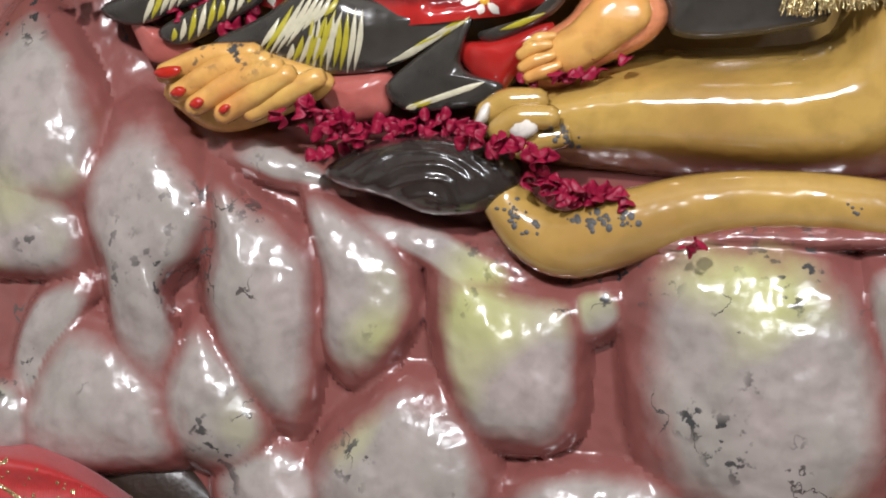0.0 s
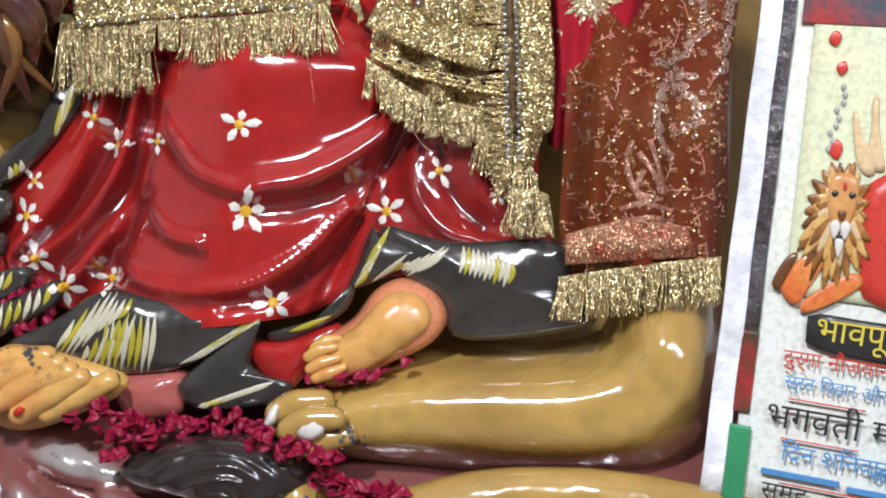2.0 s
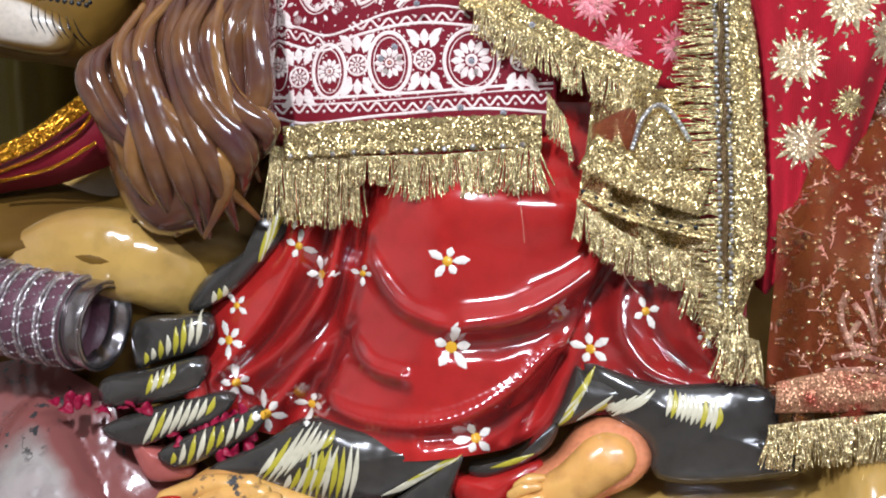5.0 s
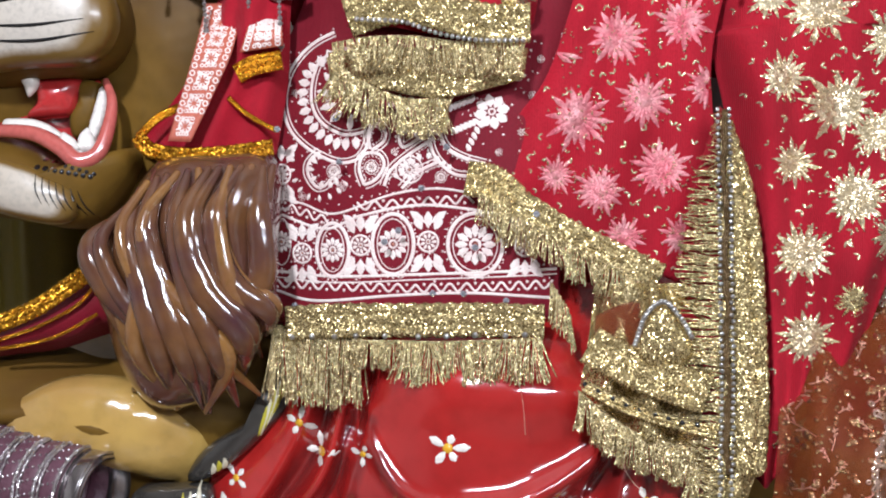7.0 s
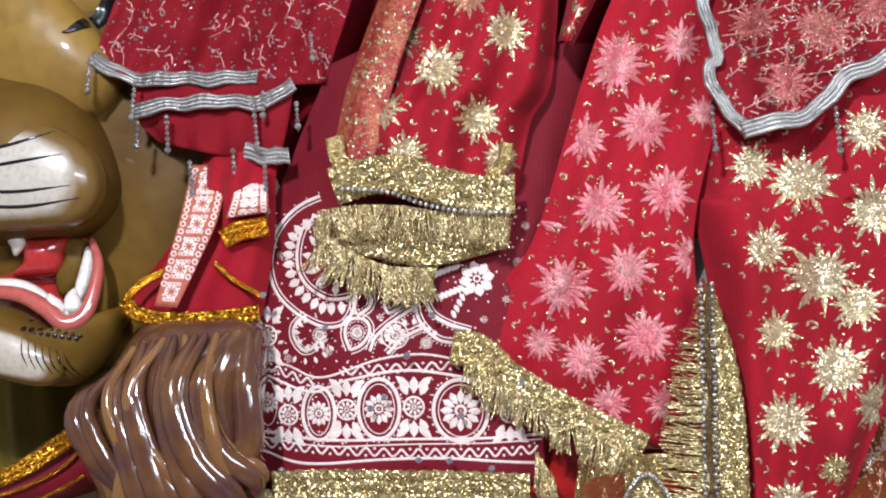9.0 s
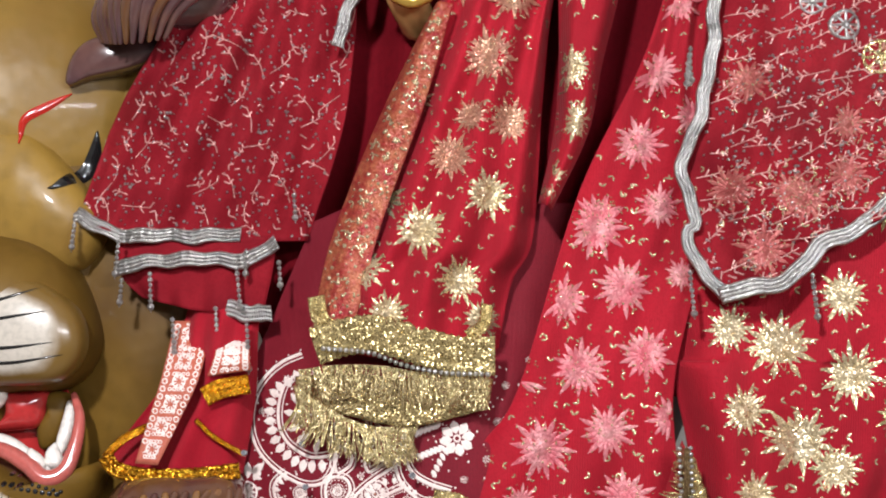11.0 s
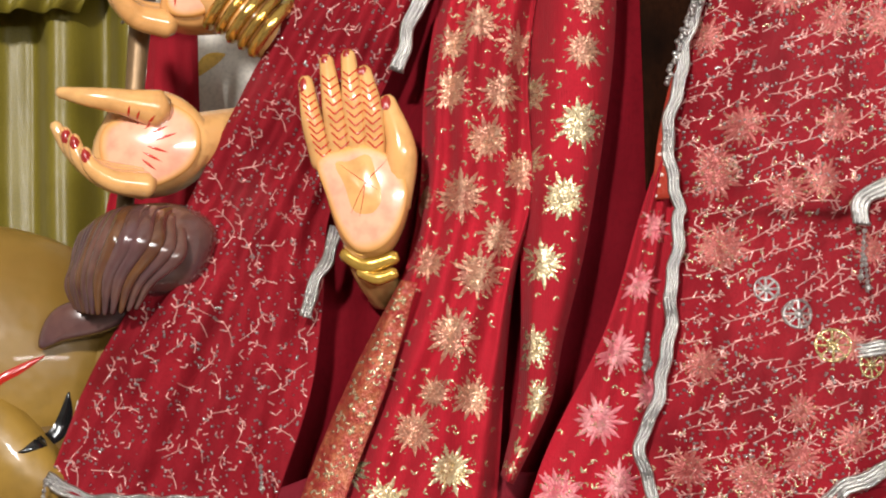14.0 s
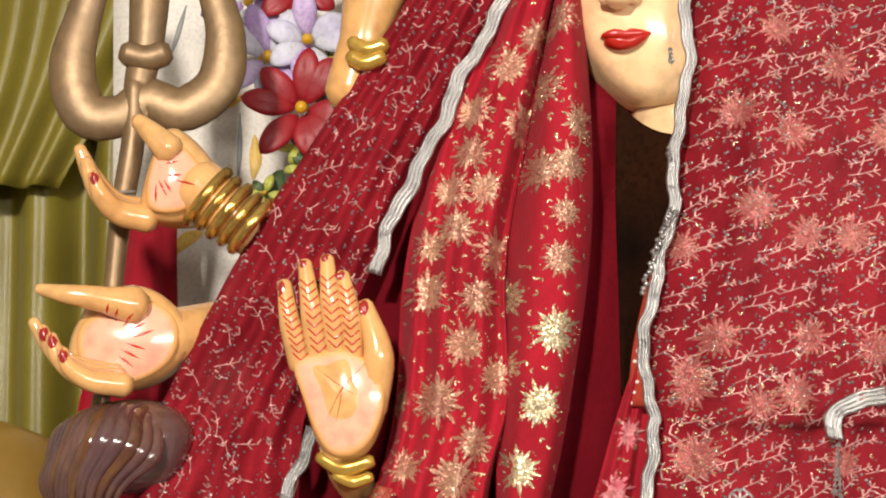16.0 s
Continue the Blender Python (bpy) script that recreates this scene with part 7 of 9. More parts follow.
for p, s in zip(xz([(0.126, -0.055, 1.172), (0.148, -0.06, 1.279), (0.093, -0.049, 1.192), (0.134, -0.057, 1.33), (0.106, -0.051, 1.292), (0.088, -0.048, 1.225), (0.116, -0.053, 1.225), (0.157, -0.061, 1.354), (0.07, -0.044, 1.178), (0.104, -0.051, 1.256)]), (0.02, 0.021, 0.018, 0.019, 0.018, 0.018, 0.018, 0.016, 0.016, 0.017)):
    star(tree, p, s, COPPER, sleeve, rng)
fill_stars(tree, sleeve, ((-0.1, 0.76), (0.22, 1.46)), 0.038, 0.0165, COPPER, rng)
strip = loft([[(0.03, -0.014, 0.981), (-0.012, -0.006, 0.898), (-0.053, 0.002, 0.796), (-0.07, -0.002, 0.715)], [(0.033, -0.044, 0.978), (0.0, -0.034, 0.897), (-0.034, -0.025, 0.802), (-0.054, -0.022, 0.715)], [(0.044, -0.044, 0.976), (0.02, -0.034, 0.893), (-0.012, -0.029, 0.805), (-0.036, -0.03, 0.715)]], 30, 70)
g = Geo()
g.grid(creased(strip, 0.006, 20), thick=0.001)
border_tree = g.tree()
part("sequin_border", g, mat("sequin_net", (0.3, 0.016, 0.02), 0.5, metal=0.15, second=(0.42, 0.14, 0.06), scale=95, glint=0.4), sleeve, "sequinned red and gold border")
g = Geo()
for _ in range(900):
    disc(g, border_tree, (rng.uniform(-0.09, 0.05), rng.uniform(0.72, 0.99)), rng.uniform(0.0008, 0.002), 0, 0.0015, n=6)
sprig_rng = random.Random(31)
for _ in range(160):
    x, z, a = sprig_rng.uniform(-0.09, 0.05), sprig_rng.uniform(0.75, 0.99), sprig_rng.uniform(0, 6.3)
    stroke(g, border_tree, [(x, z), (x + 0.004 * math.cos(a), z + 0.004 * math.sin(a)), (x + 0.006 * math.cos(a + 0.9), z + 0.006 * math.sin(a + 0.9))], 0.0016, 0, 0.0014, n=6)
tagged(part("border_sequin_work", g, STARGOLD, sleeve), kind="stuff")
g = Geo()
lace(g, [(-0.065, -0.031, 0.706), (-0.04, -0.036, 0.714), (-0.013, -0.041, 0.716), (0.023, -0.049, 0.706), (0.05, -0.054, 0.7), (0.077, -0.059, 0.7)], 0.03)
lace(g, [(-0.064, -0.029, 0.746), (-0.06, -0.03, 0.728), (-0.049, -0.032, 0.719)], 0.014)
lace(g, [(0.071, -0.056, 0.74), (0.068, -0.056, 0.724), (0.056, -0.053, 0.715)], 0.01)
part("gold_lace", g, GOLD, sleeve, "gold tinsel lace hem")
g = Geo()
fringe(g, [(-0.076, -0.029, 0.688), (-0.049, -0.034, 0.692), (-0.013, -0.041, 0.692), (0.023, -0.049, 0.687), (0.074, -0.059, 0.687)], 0.027, 100, rng, spread=0.4)
fringe(g, [(-0.08, -0.036, 0.676), (-0.052, -0.036, 0.657), (-0.017, -0.036, 0.644), (0.018, -0.036, 0.646)], 0.03, 90, rng, spread=0.5)
tagged(part("tinsel_fringe", g, GOLDTHREAD, sleeve, "gold tinsel fringe"), kind="stuff")
under = loft([[(-0.082, -0.008, 0.682), (-0.08, -0.008, 0.661)], [(-0.04, -0.028, 0.685), (-0.04, -0.028, 0.652)], [(0.014, -0.041, 0.682), (0.01, -0.04, 0.644)], [(0.076, -0.045, 0.682), (0.072, -0.044, 0.658)]], 40, 12)
g = Geo()
g.grid(creased(under, 0.004, 20), thick=0.0012)
part("tinsel_underlayer", g, GOLD, sleeve, "dull gold layer under the fringe")
g = Geo()
for p in spline([(-0.057, -0.041, 0.705), (-0.021, -0.048, 0.702), (0.005, -0.053, 0.693), (0.036, -0.059, 0.687), (0.071, -0.066, 0.686)], 30):
    g.ball(p, (0.002, 0.0016, 0.002), n=6)
tagged(part("bead_line", g, SILVER, sleeve), kind="stuff")

roll, tree = cloth("star_chunri_fold", "narrow gathered fold of red chunri with gold stars",
                   [[(0.177, -0.02, 1.427), (0.149, -0.015, 1.272), (0.133, -0.012, 1.16)]+[(0.129, -0.021, 1.02), (0.129, -0.021, 0.931), (0.125, -0.02, 0.876), (0.113, -0.018, 0.821)], [(0.18, -0.066, 1.412), (0.166, -0.063, 1.262), (0.156, -0.061, 1.153)]+[(0.145, -0.054, 1.016), (0.136, -0.052, 0.929), (0.132, -0.051, 0.875), (0.115, -0.048, 0.819)],
                    [(0.186, -0.072, 1.41), (0.187, -0.072, 1.26), (0.18, -0.071, 1.153)]+[(0.165, -0.063, 1.015), (0.149, -0.06, 0.929), (0.141, -0.058, 0.875), (0.118, -0.054, 0.817)], [(0.196, -0.029, 1.425), (0.207, -0.031, 1.27), (0.204, -0.031, 1.159)]+[(0.183, -0.037, 1.018), (0.163, -0.033, 0.931), (0.152, -0.03, 0.876), (0.123, -0.025, 0.814)]], 50, 110, CHUNRI, (0.117, -0.033, 0.816), 2, 0.003, 0.5, 0.2)
for p, s in zip(xz([(0.174, -0.065, 1.104), (0.161, -0.062, 1.044), (0.144, -0.059, 0.992), (0.135, -0.057, 0.925), (0.141, -0.058, 0.883), (0.118, -0.054, 0.837), (0.134, -0.057, 1.135), (0.131, -0.056, 1.077)]), (0.022, 0.02, 0.019, 0.018, 0.017, 0.018, 0.018, 0.016)):
    star(tree, p, s, STARGOLD, roll, rng)
for p, s in zip(xz([(0.183, -0.067, 1.242), (0.162, -0.062, 1.31), (0.175, -0.065, 1.368), (0.16, -0.062, 1.238), (0.176, -0.065, 1.163)]), (0.018, 0.018, 0.018, 0.018, 0.017)):
    star(tree, p, s, COPPER, roll, rng)

fill_stars(tree, roll, ((0.08, 0.95), (0.26, 1.46)), 0.037, 0.016, COPPER, rng)

# ---- sheer veil with silver ribbon over the side ----
curve_115 = [(0.116, 0.002, 1.506), (0.055, 0.014, 1.415), (-0.017, 0.028, 1.304), (-0.094, 0.044, 1.179), (-0.164, 0.058, 1.037)]
curve_116 = [(-0.197, 0.031, 0.966), (-0.24, 0.04, 0.889), (-0.268, 0.046, 0.812)]
curve_117 = [(0.126, -0.01, 1.502), (0.075, 0, 1.411), (0.01, 0.013, 1.301), (-0.055, 0.026, 1.167), (-0.111, 0.037, 1.037)]
curve_118 = [(-0.147, 0.017, 0.965), (-0.185, 0.025, 0.889), (-0.213, 0.031, 0.813)]
curve_119 = [(0.135, -0.017, 1.499), (0.099, -0.01, 1.408), (0.04, 0.002, 1.299), (-0.018, 0.014, 1.161), (-0.066, 0.023, 1.037)]
curve_120 = [(-0.105, 0.026, 0.966), (-0.134, 0.032, 0.889), (-0.157, 0.036, 0.813)]
curve_121 = [(0.143, -0.009, 1.503), (0.132, -0.006, 1.41), (0.074, 0.005, 1.29), (0.021, 0.016, 1.162), (-0.03, 0.026, 1.045)]
curve_122 = [(-0.036, 0.024, 0.967), (-0.045, 0.024, 0.89), (-0.068, 0.03, 0.813)]
veil, tree = cloth("sprigged_net_veil", "sheer maroon net veil with silver sprigs and ribbon hem",
                   [curve_115+curve_116+[(-0.275, 0.04, 0.813)], curve_117+curve_118+[(-0.22, 0.026, 0.795)],
                    curve_119+curve_120+[(-0.166, 0.028, 0.792)], curve_121+curve_122+[(-0.075, 0.026, 0.792)]], 110, 150, NET,
                   (-0.186, 0.037, 0.792), 5, 0.005, 0.4, 0.2, 0.16, 0.009, 16)
sprigs(tree, veil, ((-0.28, 0.78), (0.16, 1.5)), 900, rng, [SILVERTHREAD, SILVER], 0.0105, (35, 70, 150, 110, 0, 250), 40, False)
for line, wide in (([(0.137, -0.037, 1.42), (0.125, -0.035, 1.376), (0.099, -0.03, 1.332), (0.079, -0.026, 1.283), (0.055, -0.021, 1.235), (0.037, -0.017, 1.196), (0.024, -0.015, 1.155)], 0.013), ([(-0.026, 0.005, 1.027), (-0.033, 0.007, 0.998), (-0.045, 0.009, 0.97), (-0.051, 0.01, 0.951)], 0.011), ([(-0.269, 0.034, 0.814), (-0.246, 0.029, 0.802), (-0.212, 0.022, 0.796), (-0.183, 0.017, 0.795), (-0.154, 0.011, 0.797), (-0.128, 0.006, 0.794)], 0.012),
                   ([(-0.232, 0.02, 0.767), (-0.206, 0.015, 0.774), (-0.182, 0.01, 0.777), (-0.148, 0.004, 0.775), (-0.12, -0.002, 0.778), (-0.097, -0.007, 0.789)], 0.012), ([(-0.14, 0.008, 0.736), (-0.121, 0.004, 0.731), (-0.102, 0, 0.733)], 0.014)):
    g = Geo()
    ribbon(g, line, wide, 4, flare=0.08)
    part("silver_ribbon", g, SILVER, veil, "braided silver ribbon")
g = Geo()
tail = loft([[(-0.234, 0.037, 0.792), (-0.231, 0.036, 0.764), (-0.213, 0.033, 0.745)], [(-0.169, 0.014, 0.792), (-0.168, 0.014, 0.764), (-0.163, 0.013, 0.734)], [(-0.098, 0.002, 0.796), (-0.102, 0.002, 0.764), (-0.111, 0.004, 0.727)]], 40, 20)
g.grid(creased(folds(tail, 4, 0.003, 0.4), 0.004, 14), thick=0.001)
part("lower_flounce", g, NET, veil, "sheer lower layer of the hem")
for p in [(-0.226, 0.013, 0.759), (-0.183, 0.005, 0.727), (-0.147, -0.003, 0.736), (-0.121, -0.008, 0.723), (-0.229, 0.014, 0.791), (-0.202, 0.008, 0.764), (-0.13, -0.006, 0.773), (-0.122, -0.008, 0.782), (-0.095, -0.013, 0.773), (-0.266, 0.021, 0.813), (-0.083, -0.015, 0.827)]:
    bead_string(p, rng.choice((5, 7, 9)), rng, veil)

# ---- sheer veil with silver ribbon on the other side ----
curve_123 = [(0.228, -0.061, 0.791), (0.252, -0.065, 0.745)]
curve_124 = [(0.274, -0.085, 0.79), (0.282, -0.086, 0.754)]
curve_125 = [(0.323, -0.095, 0.799), (0.327, -0.095, 0.784)]
curve_126 = [(0.424, -0.105, 0.85), (0.424, -0.105, 0.841)]
curve_127 = [(0.29, -0.068, 1.494), (0.282, -0.066, 1.395), (0.284, -0.067, 1.321), (0.268, -0.064, 1.216), (0.251, -0.06, 1.137), (0.245, -0.059, 1.077), (0.255, -0.061, 1.035)]
curve_128 = [(0.251, -0.06, 1.025), (0.247, -0.059, 0.97), (0.242, -0.058, 0.912), (0.225, -0.055, 0.849), (0.232, -0.056, 0.796)]
curve_129 = [(0.316, -0.103, 1.48), (0.319, -0.104, 1.383), (0.327, -0.105, 1.312), (0.321, -0.104, 1.21), (0.303, -0.101, 1.133), (0.294, -0.099, 1.074), (0.298, -0.1, 1.034)]
curve_130 = [(0.295, -0.091, 1.021), (0.295, -0.091, 0.968), (0.29, -0.09, 0.911), (0.285, -0.089, 0.849), (0.285, -0.089, 0.797)]
curve_131 = [(0.36, -0.117, 1.476), (0.371, -0.119, 1.38), (0.383, -0.122, 1.309), (0.381, -0.121, 1.208), (0.371, -0.119, 1.131), (0.365, -0.118, 1.074), (0.365, -0.118, 1.034)]
curve_132 = [(0.354, -0.105, 1.02), (0.353, -0.105, 0.967), (0.353, -0.105, 0.91), (0.348, -0.104, 0.85), (0.343, -0.103, 0.798)]
curve_133 = [(0.452, -0.12, 1.477), (0.484, -0.127, 1.38), (0.499, -0.13, 1.309), (0.504, -0.131, 1.209), (0.501, -0.13, 1.132), (0.499, -0.13, 1.075), (0.498, -0.13, 1.036)]
curve_134 = [(0.478, -0.116, 1.019), (0.477, -0.115, 0.967), (0.475, -0.115, 0.911), (0.474, -0.115, 0.851), (0.458, -0.112, 0.833)]
shroud, tree = cloth("ribboned_net_veil", "sheer red net veil edged with silver ribbon, hanging from the head",
                     [curve_127+curve_128+curve_123, curve_129+curve_130+curve_124,
                      curve_131+curve_132+curve_125, curve_133+curve_134+curve_126],
                     120, 160, NET, (0.251, -0.07, 0.745), 5, 0.005, 0.8, 0.3, 0.12, 0.009, 14)
sprigs(tree, shroud, ((0.24, 0.74), (0.52, 1.5)), 700, rng, [SILVERTHREAD, SILVER], 0.0125, (15, 25, 35, 200), 14)
for p, s in zip(xz([(0.316, -0.093, 1.282), (0.328, -0.096, 1.202), (0.297, -0.089, 1.097), (0.279, -0.086, 1.057), (0.284, -0.087, 1.003), (0.357, -0.101, 1.262), (0.369, -0.104, 1.097), (0.395, -0.109, 1.317), (0.401, -0.11, 1.178), (0.356, -0.101, 1.053), (0.33, -0.096, 1.044), (0.416, -0.113, 1.088), (0.367, -0.103, 1.179), (0.347, -0.099, 1.347)]+[(0.277, -0.085, 1.071), (0.285, -0.087, 1.004), (0.269, -0.084, 0.911), (0.309, -0.092, 0.819), (0.34, -0.098, 0.837), (0.378, -0.106, 0.854)]+[(0.28, -0.086, 0.782), (0.257, -0.081, 0.829), (0.34, -0.098, 0.876), (0.299, -0.09, 0.825)]),
                (0.02, 0.022, 0.02, 0.02, 0.022, 0.02, 0.019, 0.02, 0.019, 0.021, 0.018, 0.02, 0.018, 0.018, 0.018, 0.021, 0.019, 0.021, 0.02, 0.018, 0.024, 0.02, 0.018, 0.018)):
    star(tree, p, 0.9 * s, FADED, shroud, rng, arms=9, bright=STARGOLD)
fill_stars(tree, shroud, ((0.24, 0.74), (0.5, 1.5)), 0.06, 0.016, FADED, rng)
for p, r, m in zip(xz([(0.338, -0.098, 0.95), (0.364, -0.103, 0.926), (0.316, -0.093, 0.97), (0.393, -0.109, 0.911)]), (0.012, 0.0135, 0.01, 0.011), (SILVER, GOLDTHREAD, SILVER, GOLDTHREAD)):
    g = Geo()
    disc(g, tree, p, r, 0, 0.0025, n=20, inner=0.8 * r)
    disc(g, tree, p, 0.28 * r, 0, 0.003, n=10)
    for k in range(8):
        a = math.pi / 4 * k
        stroke(g, tree, [(p[0] + 0.25 * r * math.cos(a), p[1] + 0.25 * r * math.sin(a)), (p[0] + 0.85 * r * math.cos(a), p[1] + 0.85 * r * math.sin(a))], 0.0022, 0, 0.0022, n=5)
    part("wheel_motif", g, m, shroud)
curve_135 = [(0.247, -0.085, 0.745), (0.264, -0.089, 0.751), (0.285, -0.093, 0.756), (0.305, -0.097, 0.767), (0.326, -0.101, 0.788), (0.346, -0.105, 0.798), (0.371, -0.11, 0.815), (0.419, -0.12, 0.844)]
curve_136 = [(0.423, -0.127, 1.054), (0.401, -0.122, 1.048), (0.388, -0.12, 1.038), (0.384, -0.119, 1.018)]
curve_137 = [(0.373, -0.111, 0.919), (0.398, -0.116, 0.923), (0.43, -0.122, 0.927)]
curve_138 = [(0.223, -0.077, 0.795), (0.236, -0.079, 0.764), (0.249, -0.082, 0.746)]
curve_139 = [(0.285, -0.087, 1.476), (0.278, -0.086, 1.388), (0.279, -0.086, 1.316), (0.268, -0.084, 1.259), (0.267, -0.083, 1.213), (0.257, -0.081, 1.166), (0.248, -0.08, 1.125), (0.242, -0.078, 1.075), (0.252, -0.08, 1.037)]
curve_140 = [(0.25, -0.08, 1.027), (0.246, -0.079, 0.982), (0.241, -0.078, 0.929), (0.237, -0.077, 0.898), (0.221, -0.074, 0.849), (0.228, -0.076, 0.805)]
for line, wide, n in ((curve_139+curve_140+curve_138, 0.0105, 200),
                      (curve_135, 0.013, 80), (curve_136, 0.014, 30), (curve_137, 0.012, 30)):
    g = Geo()
    ribbon(g, line, wide, 4, n, flare=0.05)
    part("silver_ribbon", g, SILVER, shroud, "braided silver ribbon")
for p, n in zip(([(0.386, -0.123, 1.013), (0.386, -0.123, 0.992), (0.224, -0.091, 0.934), (0.222, -0.09, 0.923)]+[(0.224, -0.085, 0.764), (0.313, -0.103, 0.762), (0.224, -0.085, 0.929)]+[(0.263, -0.095, 1.333), (0.261, -0.094, 1.251)]), (9, 6, 7, 3, 8, 8, 5, 3, 2)):
    bead_string(p, n, rng, shroud)
g = Geo()
for p in spline([(0.267, -0.088, 1.202), (0.261, -0.087, 1.189), (0.252, -0.085, 1.17), (0.245, -0.084, 1.152), (0.243, -0.084, 1.134)], 22):
    g.ball(p + np.array((rng.uniform(-0.003, 0.003), 0, 0)), (0.0024,) * 3, n=6)
part("bead_cluster", g, SILVER, shroud, "cluster of silver beads")
# cloth coloured near black to give the shaded gap below the chin
bodice, tree = cloth("bodice_cloth", "near-black cloth at the breast, shade of the gap put into its colour",
                     [[(0.228, -0.026, 1.306), (0.228, -0.026, 1.198), (0.232, -0.026, 1.056)], [(0.258, -0.047, 1.277), (0.249, -0.045, 1.172), (0.239, -0.043, 1.055)], [(0.294, -0.059, 1.27), (0.275, -0.055, 1.171), (0.252, -0.05, 1.054)]], 30, 40, mat("neck_gap_shade", (0.006, 0.003, 0.002), 0.85, second=(0.03, 0.01, 0.004), bump=0.3, weave=260, specular=0.02), (0.249, -0.04, 1.055), 1, 0.004)
g = Geo()
g.grid(loft([[(0.262, -0.052, 1.18), (0.248, -0.05, 1.138), (0.238, -0.048, 1.091), (0.234, -0.047, 1.045)], [(0.267, -0.063, 1.179), (0.257, -0.061, 1.137), (0.251, -0.06, 1.09), (0.246, -0.059, 1.045)]], 12, 30), thick=0.001)
neck_tree = g.tree()
neckband = part("neckband", g, mat("orange_knit", (0.4, 0.04, 0.02), 0.5, bump=0.5, fine=300), bodice, "orange-red knitted neckband")
g = Geo()
for k in range(16):
    for side in (0, 1, 2):
        q = (0.257, -0.061, 1.137)
        disc(g, neck_tree, (q[0] + 0.004 - 0.0026 * k * 0.9 + 0.006 * side - 0.004, q[2] + 0.03 - 0.0085 * k), 0.0016, 0, 0.001, n=6)
if g.count:
    tagged(part("knit_stitches", g, PRINT, neckband), kind="stuff")

SEQUIN = mat("sequin", (0.85, 0.62, 0.5), 0.12, metal=0.9)

# ---- sequinned net over the lion's haunch ----
netting, tree = cloth("sequinned_net_cloth", "sheer orange-brown net cloth with silver sequins and gold fringe",
                      [[(0.282, 0.084, 0.629), (0.28, 0.034, 0.517), (0.266, -0.063, 0.395), (0.259, -0.062, 0.308), (0.254, -0.061, 0.243)], [(0.328, 0.046, 0.62), (0.313, -0.001, 0.511), (0.291, -0.096, 0.392), (0.287, -0.095, 0.307), (0.287, -0.095, 0.245)], [(0.377, 0.033, 0.615), (0.352, -0.012, 0.508), (0.328, -0.108, 0.39), (0.325, -0.107, 0.306), (0.326, -0.107, 0.251)], [(0.481, 0.034, 0.613), (0.426, -0.005, 0.507), (0.387, -0.097, 0.389), (0.383, -0.097, 0.304), (0.375, -0.095, 0.255)]],
                      70, 70, ORANGENET, (0.313, -0.093, 0.247), 3, 0.008, 0.2, 0.4, crease=0.005)
for line, n in (([(0.373, -0.105, 0.477), (0.377, -0.105, 0.451), (0.368, -0.104, 0.427), (0.351, -0.1, 0.411), (0.332, -0.096, 0.407)], 22), ([(0.359, -0.102, 0.398), (0.338, -0.098, 0.39), (0.327, -0.095, 0.374), (0.329, -0.096, 0.352), (0.335, -0.097, 0.34)], 20), ([(0.342, -0.098, 0.39), (0.356, -0.101, 0.381), (0.356, -0.101, 0.362), (0.345, -0.099, 0.354)], 14), ([(0.383, -0.107, 0.526), (0.374, -0.105, 0.502), (0.353, -0.101, 0.486)], 16), ([(0.402, -0.11, 0.475), (0.392, -0.108, 0.434), (0.383, -0.107, 0.401)], 14)):
    for x, z in spline([(a, 0, b) for a, b in xz(line)], n)[:, [0, 2]]:
        for jitter, r, hole in ((0.002, rng.uniform(0.0028, 0.004), 0.0009), (0.008, rng.uniform(0.002, 0.003), 0.0007)):
            g = Geo()
            disc(g, tree, (x + rng.uniform(-jitter, jitter), z + rng.uniform(-jitter, jitter)), r, 0, 0.0025, n=9, inner=hole)
            if g.count:
                part("sequin", g, SEQUIN, netting)
g = Geo()
for k in range(900):
    x, z = rng.uniform(0.25, 0.42), rng.uniform(0.25, 0.62)
    disc(g, tree, (x, z), rng.uniform(0.001, 0.0028), 0, 0.002, n=7)
tagged(part("sequin_scatter", g, mat("bronze_sequin", (0.7, 0.4, 0.22), 0.15, metal=0.9), netting), kind="stuff")
for k, line in enumerate(([(0.308, -0.092, 0.349), (0.305, -0.091, 0.328), (0.313, -0.093, 0.306), (0.323, -0.095, 0.302)], [(0.312, -0.092, 0.34), (0.324, -0.095, 0.323), (0.33, -0.096, 0.308)], [(0.316, -0.093, 0.327), (0.311, -0.092, 0.311), (0.331, -0.096, 0.304)], [(0.32, -0.094, 0.349), (0.328, -0.096, 0.327), (0.332, -0.096, 0.31)], [(0.3, -0.09, 0.298), (0.315, -0.093, 0.302), (0.339, -0.098, 0.295)], [(0.296, -0.089, 0.288), (0.323, -0.095, 0.291), (0.343, -0.099, 0.282)])):
    g = Geo()
    stroke(g, tree, xz(line), 0.004, 0, 0.002, n=20)
    part("thread_leaf", g, COPPER, netting)
strip = loft([[(0.258, -0.102, 0.281), (0.287, -0.107, 0.288), (0.311, -0.112, 0.29), (0.346, -0.119, 0.284)], [(0.257, -0.105, 0.268), (0.286, -0.111, 0.272), (0.31, -0.116, 0.273), (0.349, -0.124, 0.272)], [(0.257, -0.101, 0.258), (0.29, -0.108, 0.259), (0.319, -0.114, 0.26), (0.353, -0.121, 0.261)]], 18, 60)
g = Geo()
g.grid(creased(strip, 0.003, 26), thick=0.001)
part("copper_border", g, mat("copper_gold", (0.46, 0.24, 0.13), 0.35, metal=0.6, second=(0.3, 0.05, 0.03), scale=60, glint=0.6), netting, "copper thread border")
g = Geo()
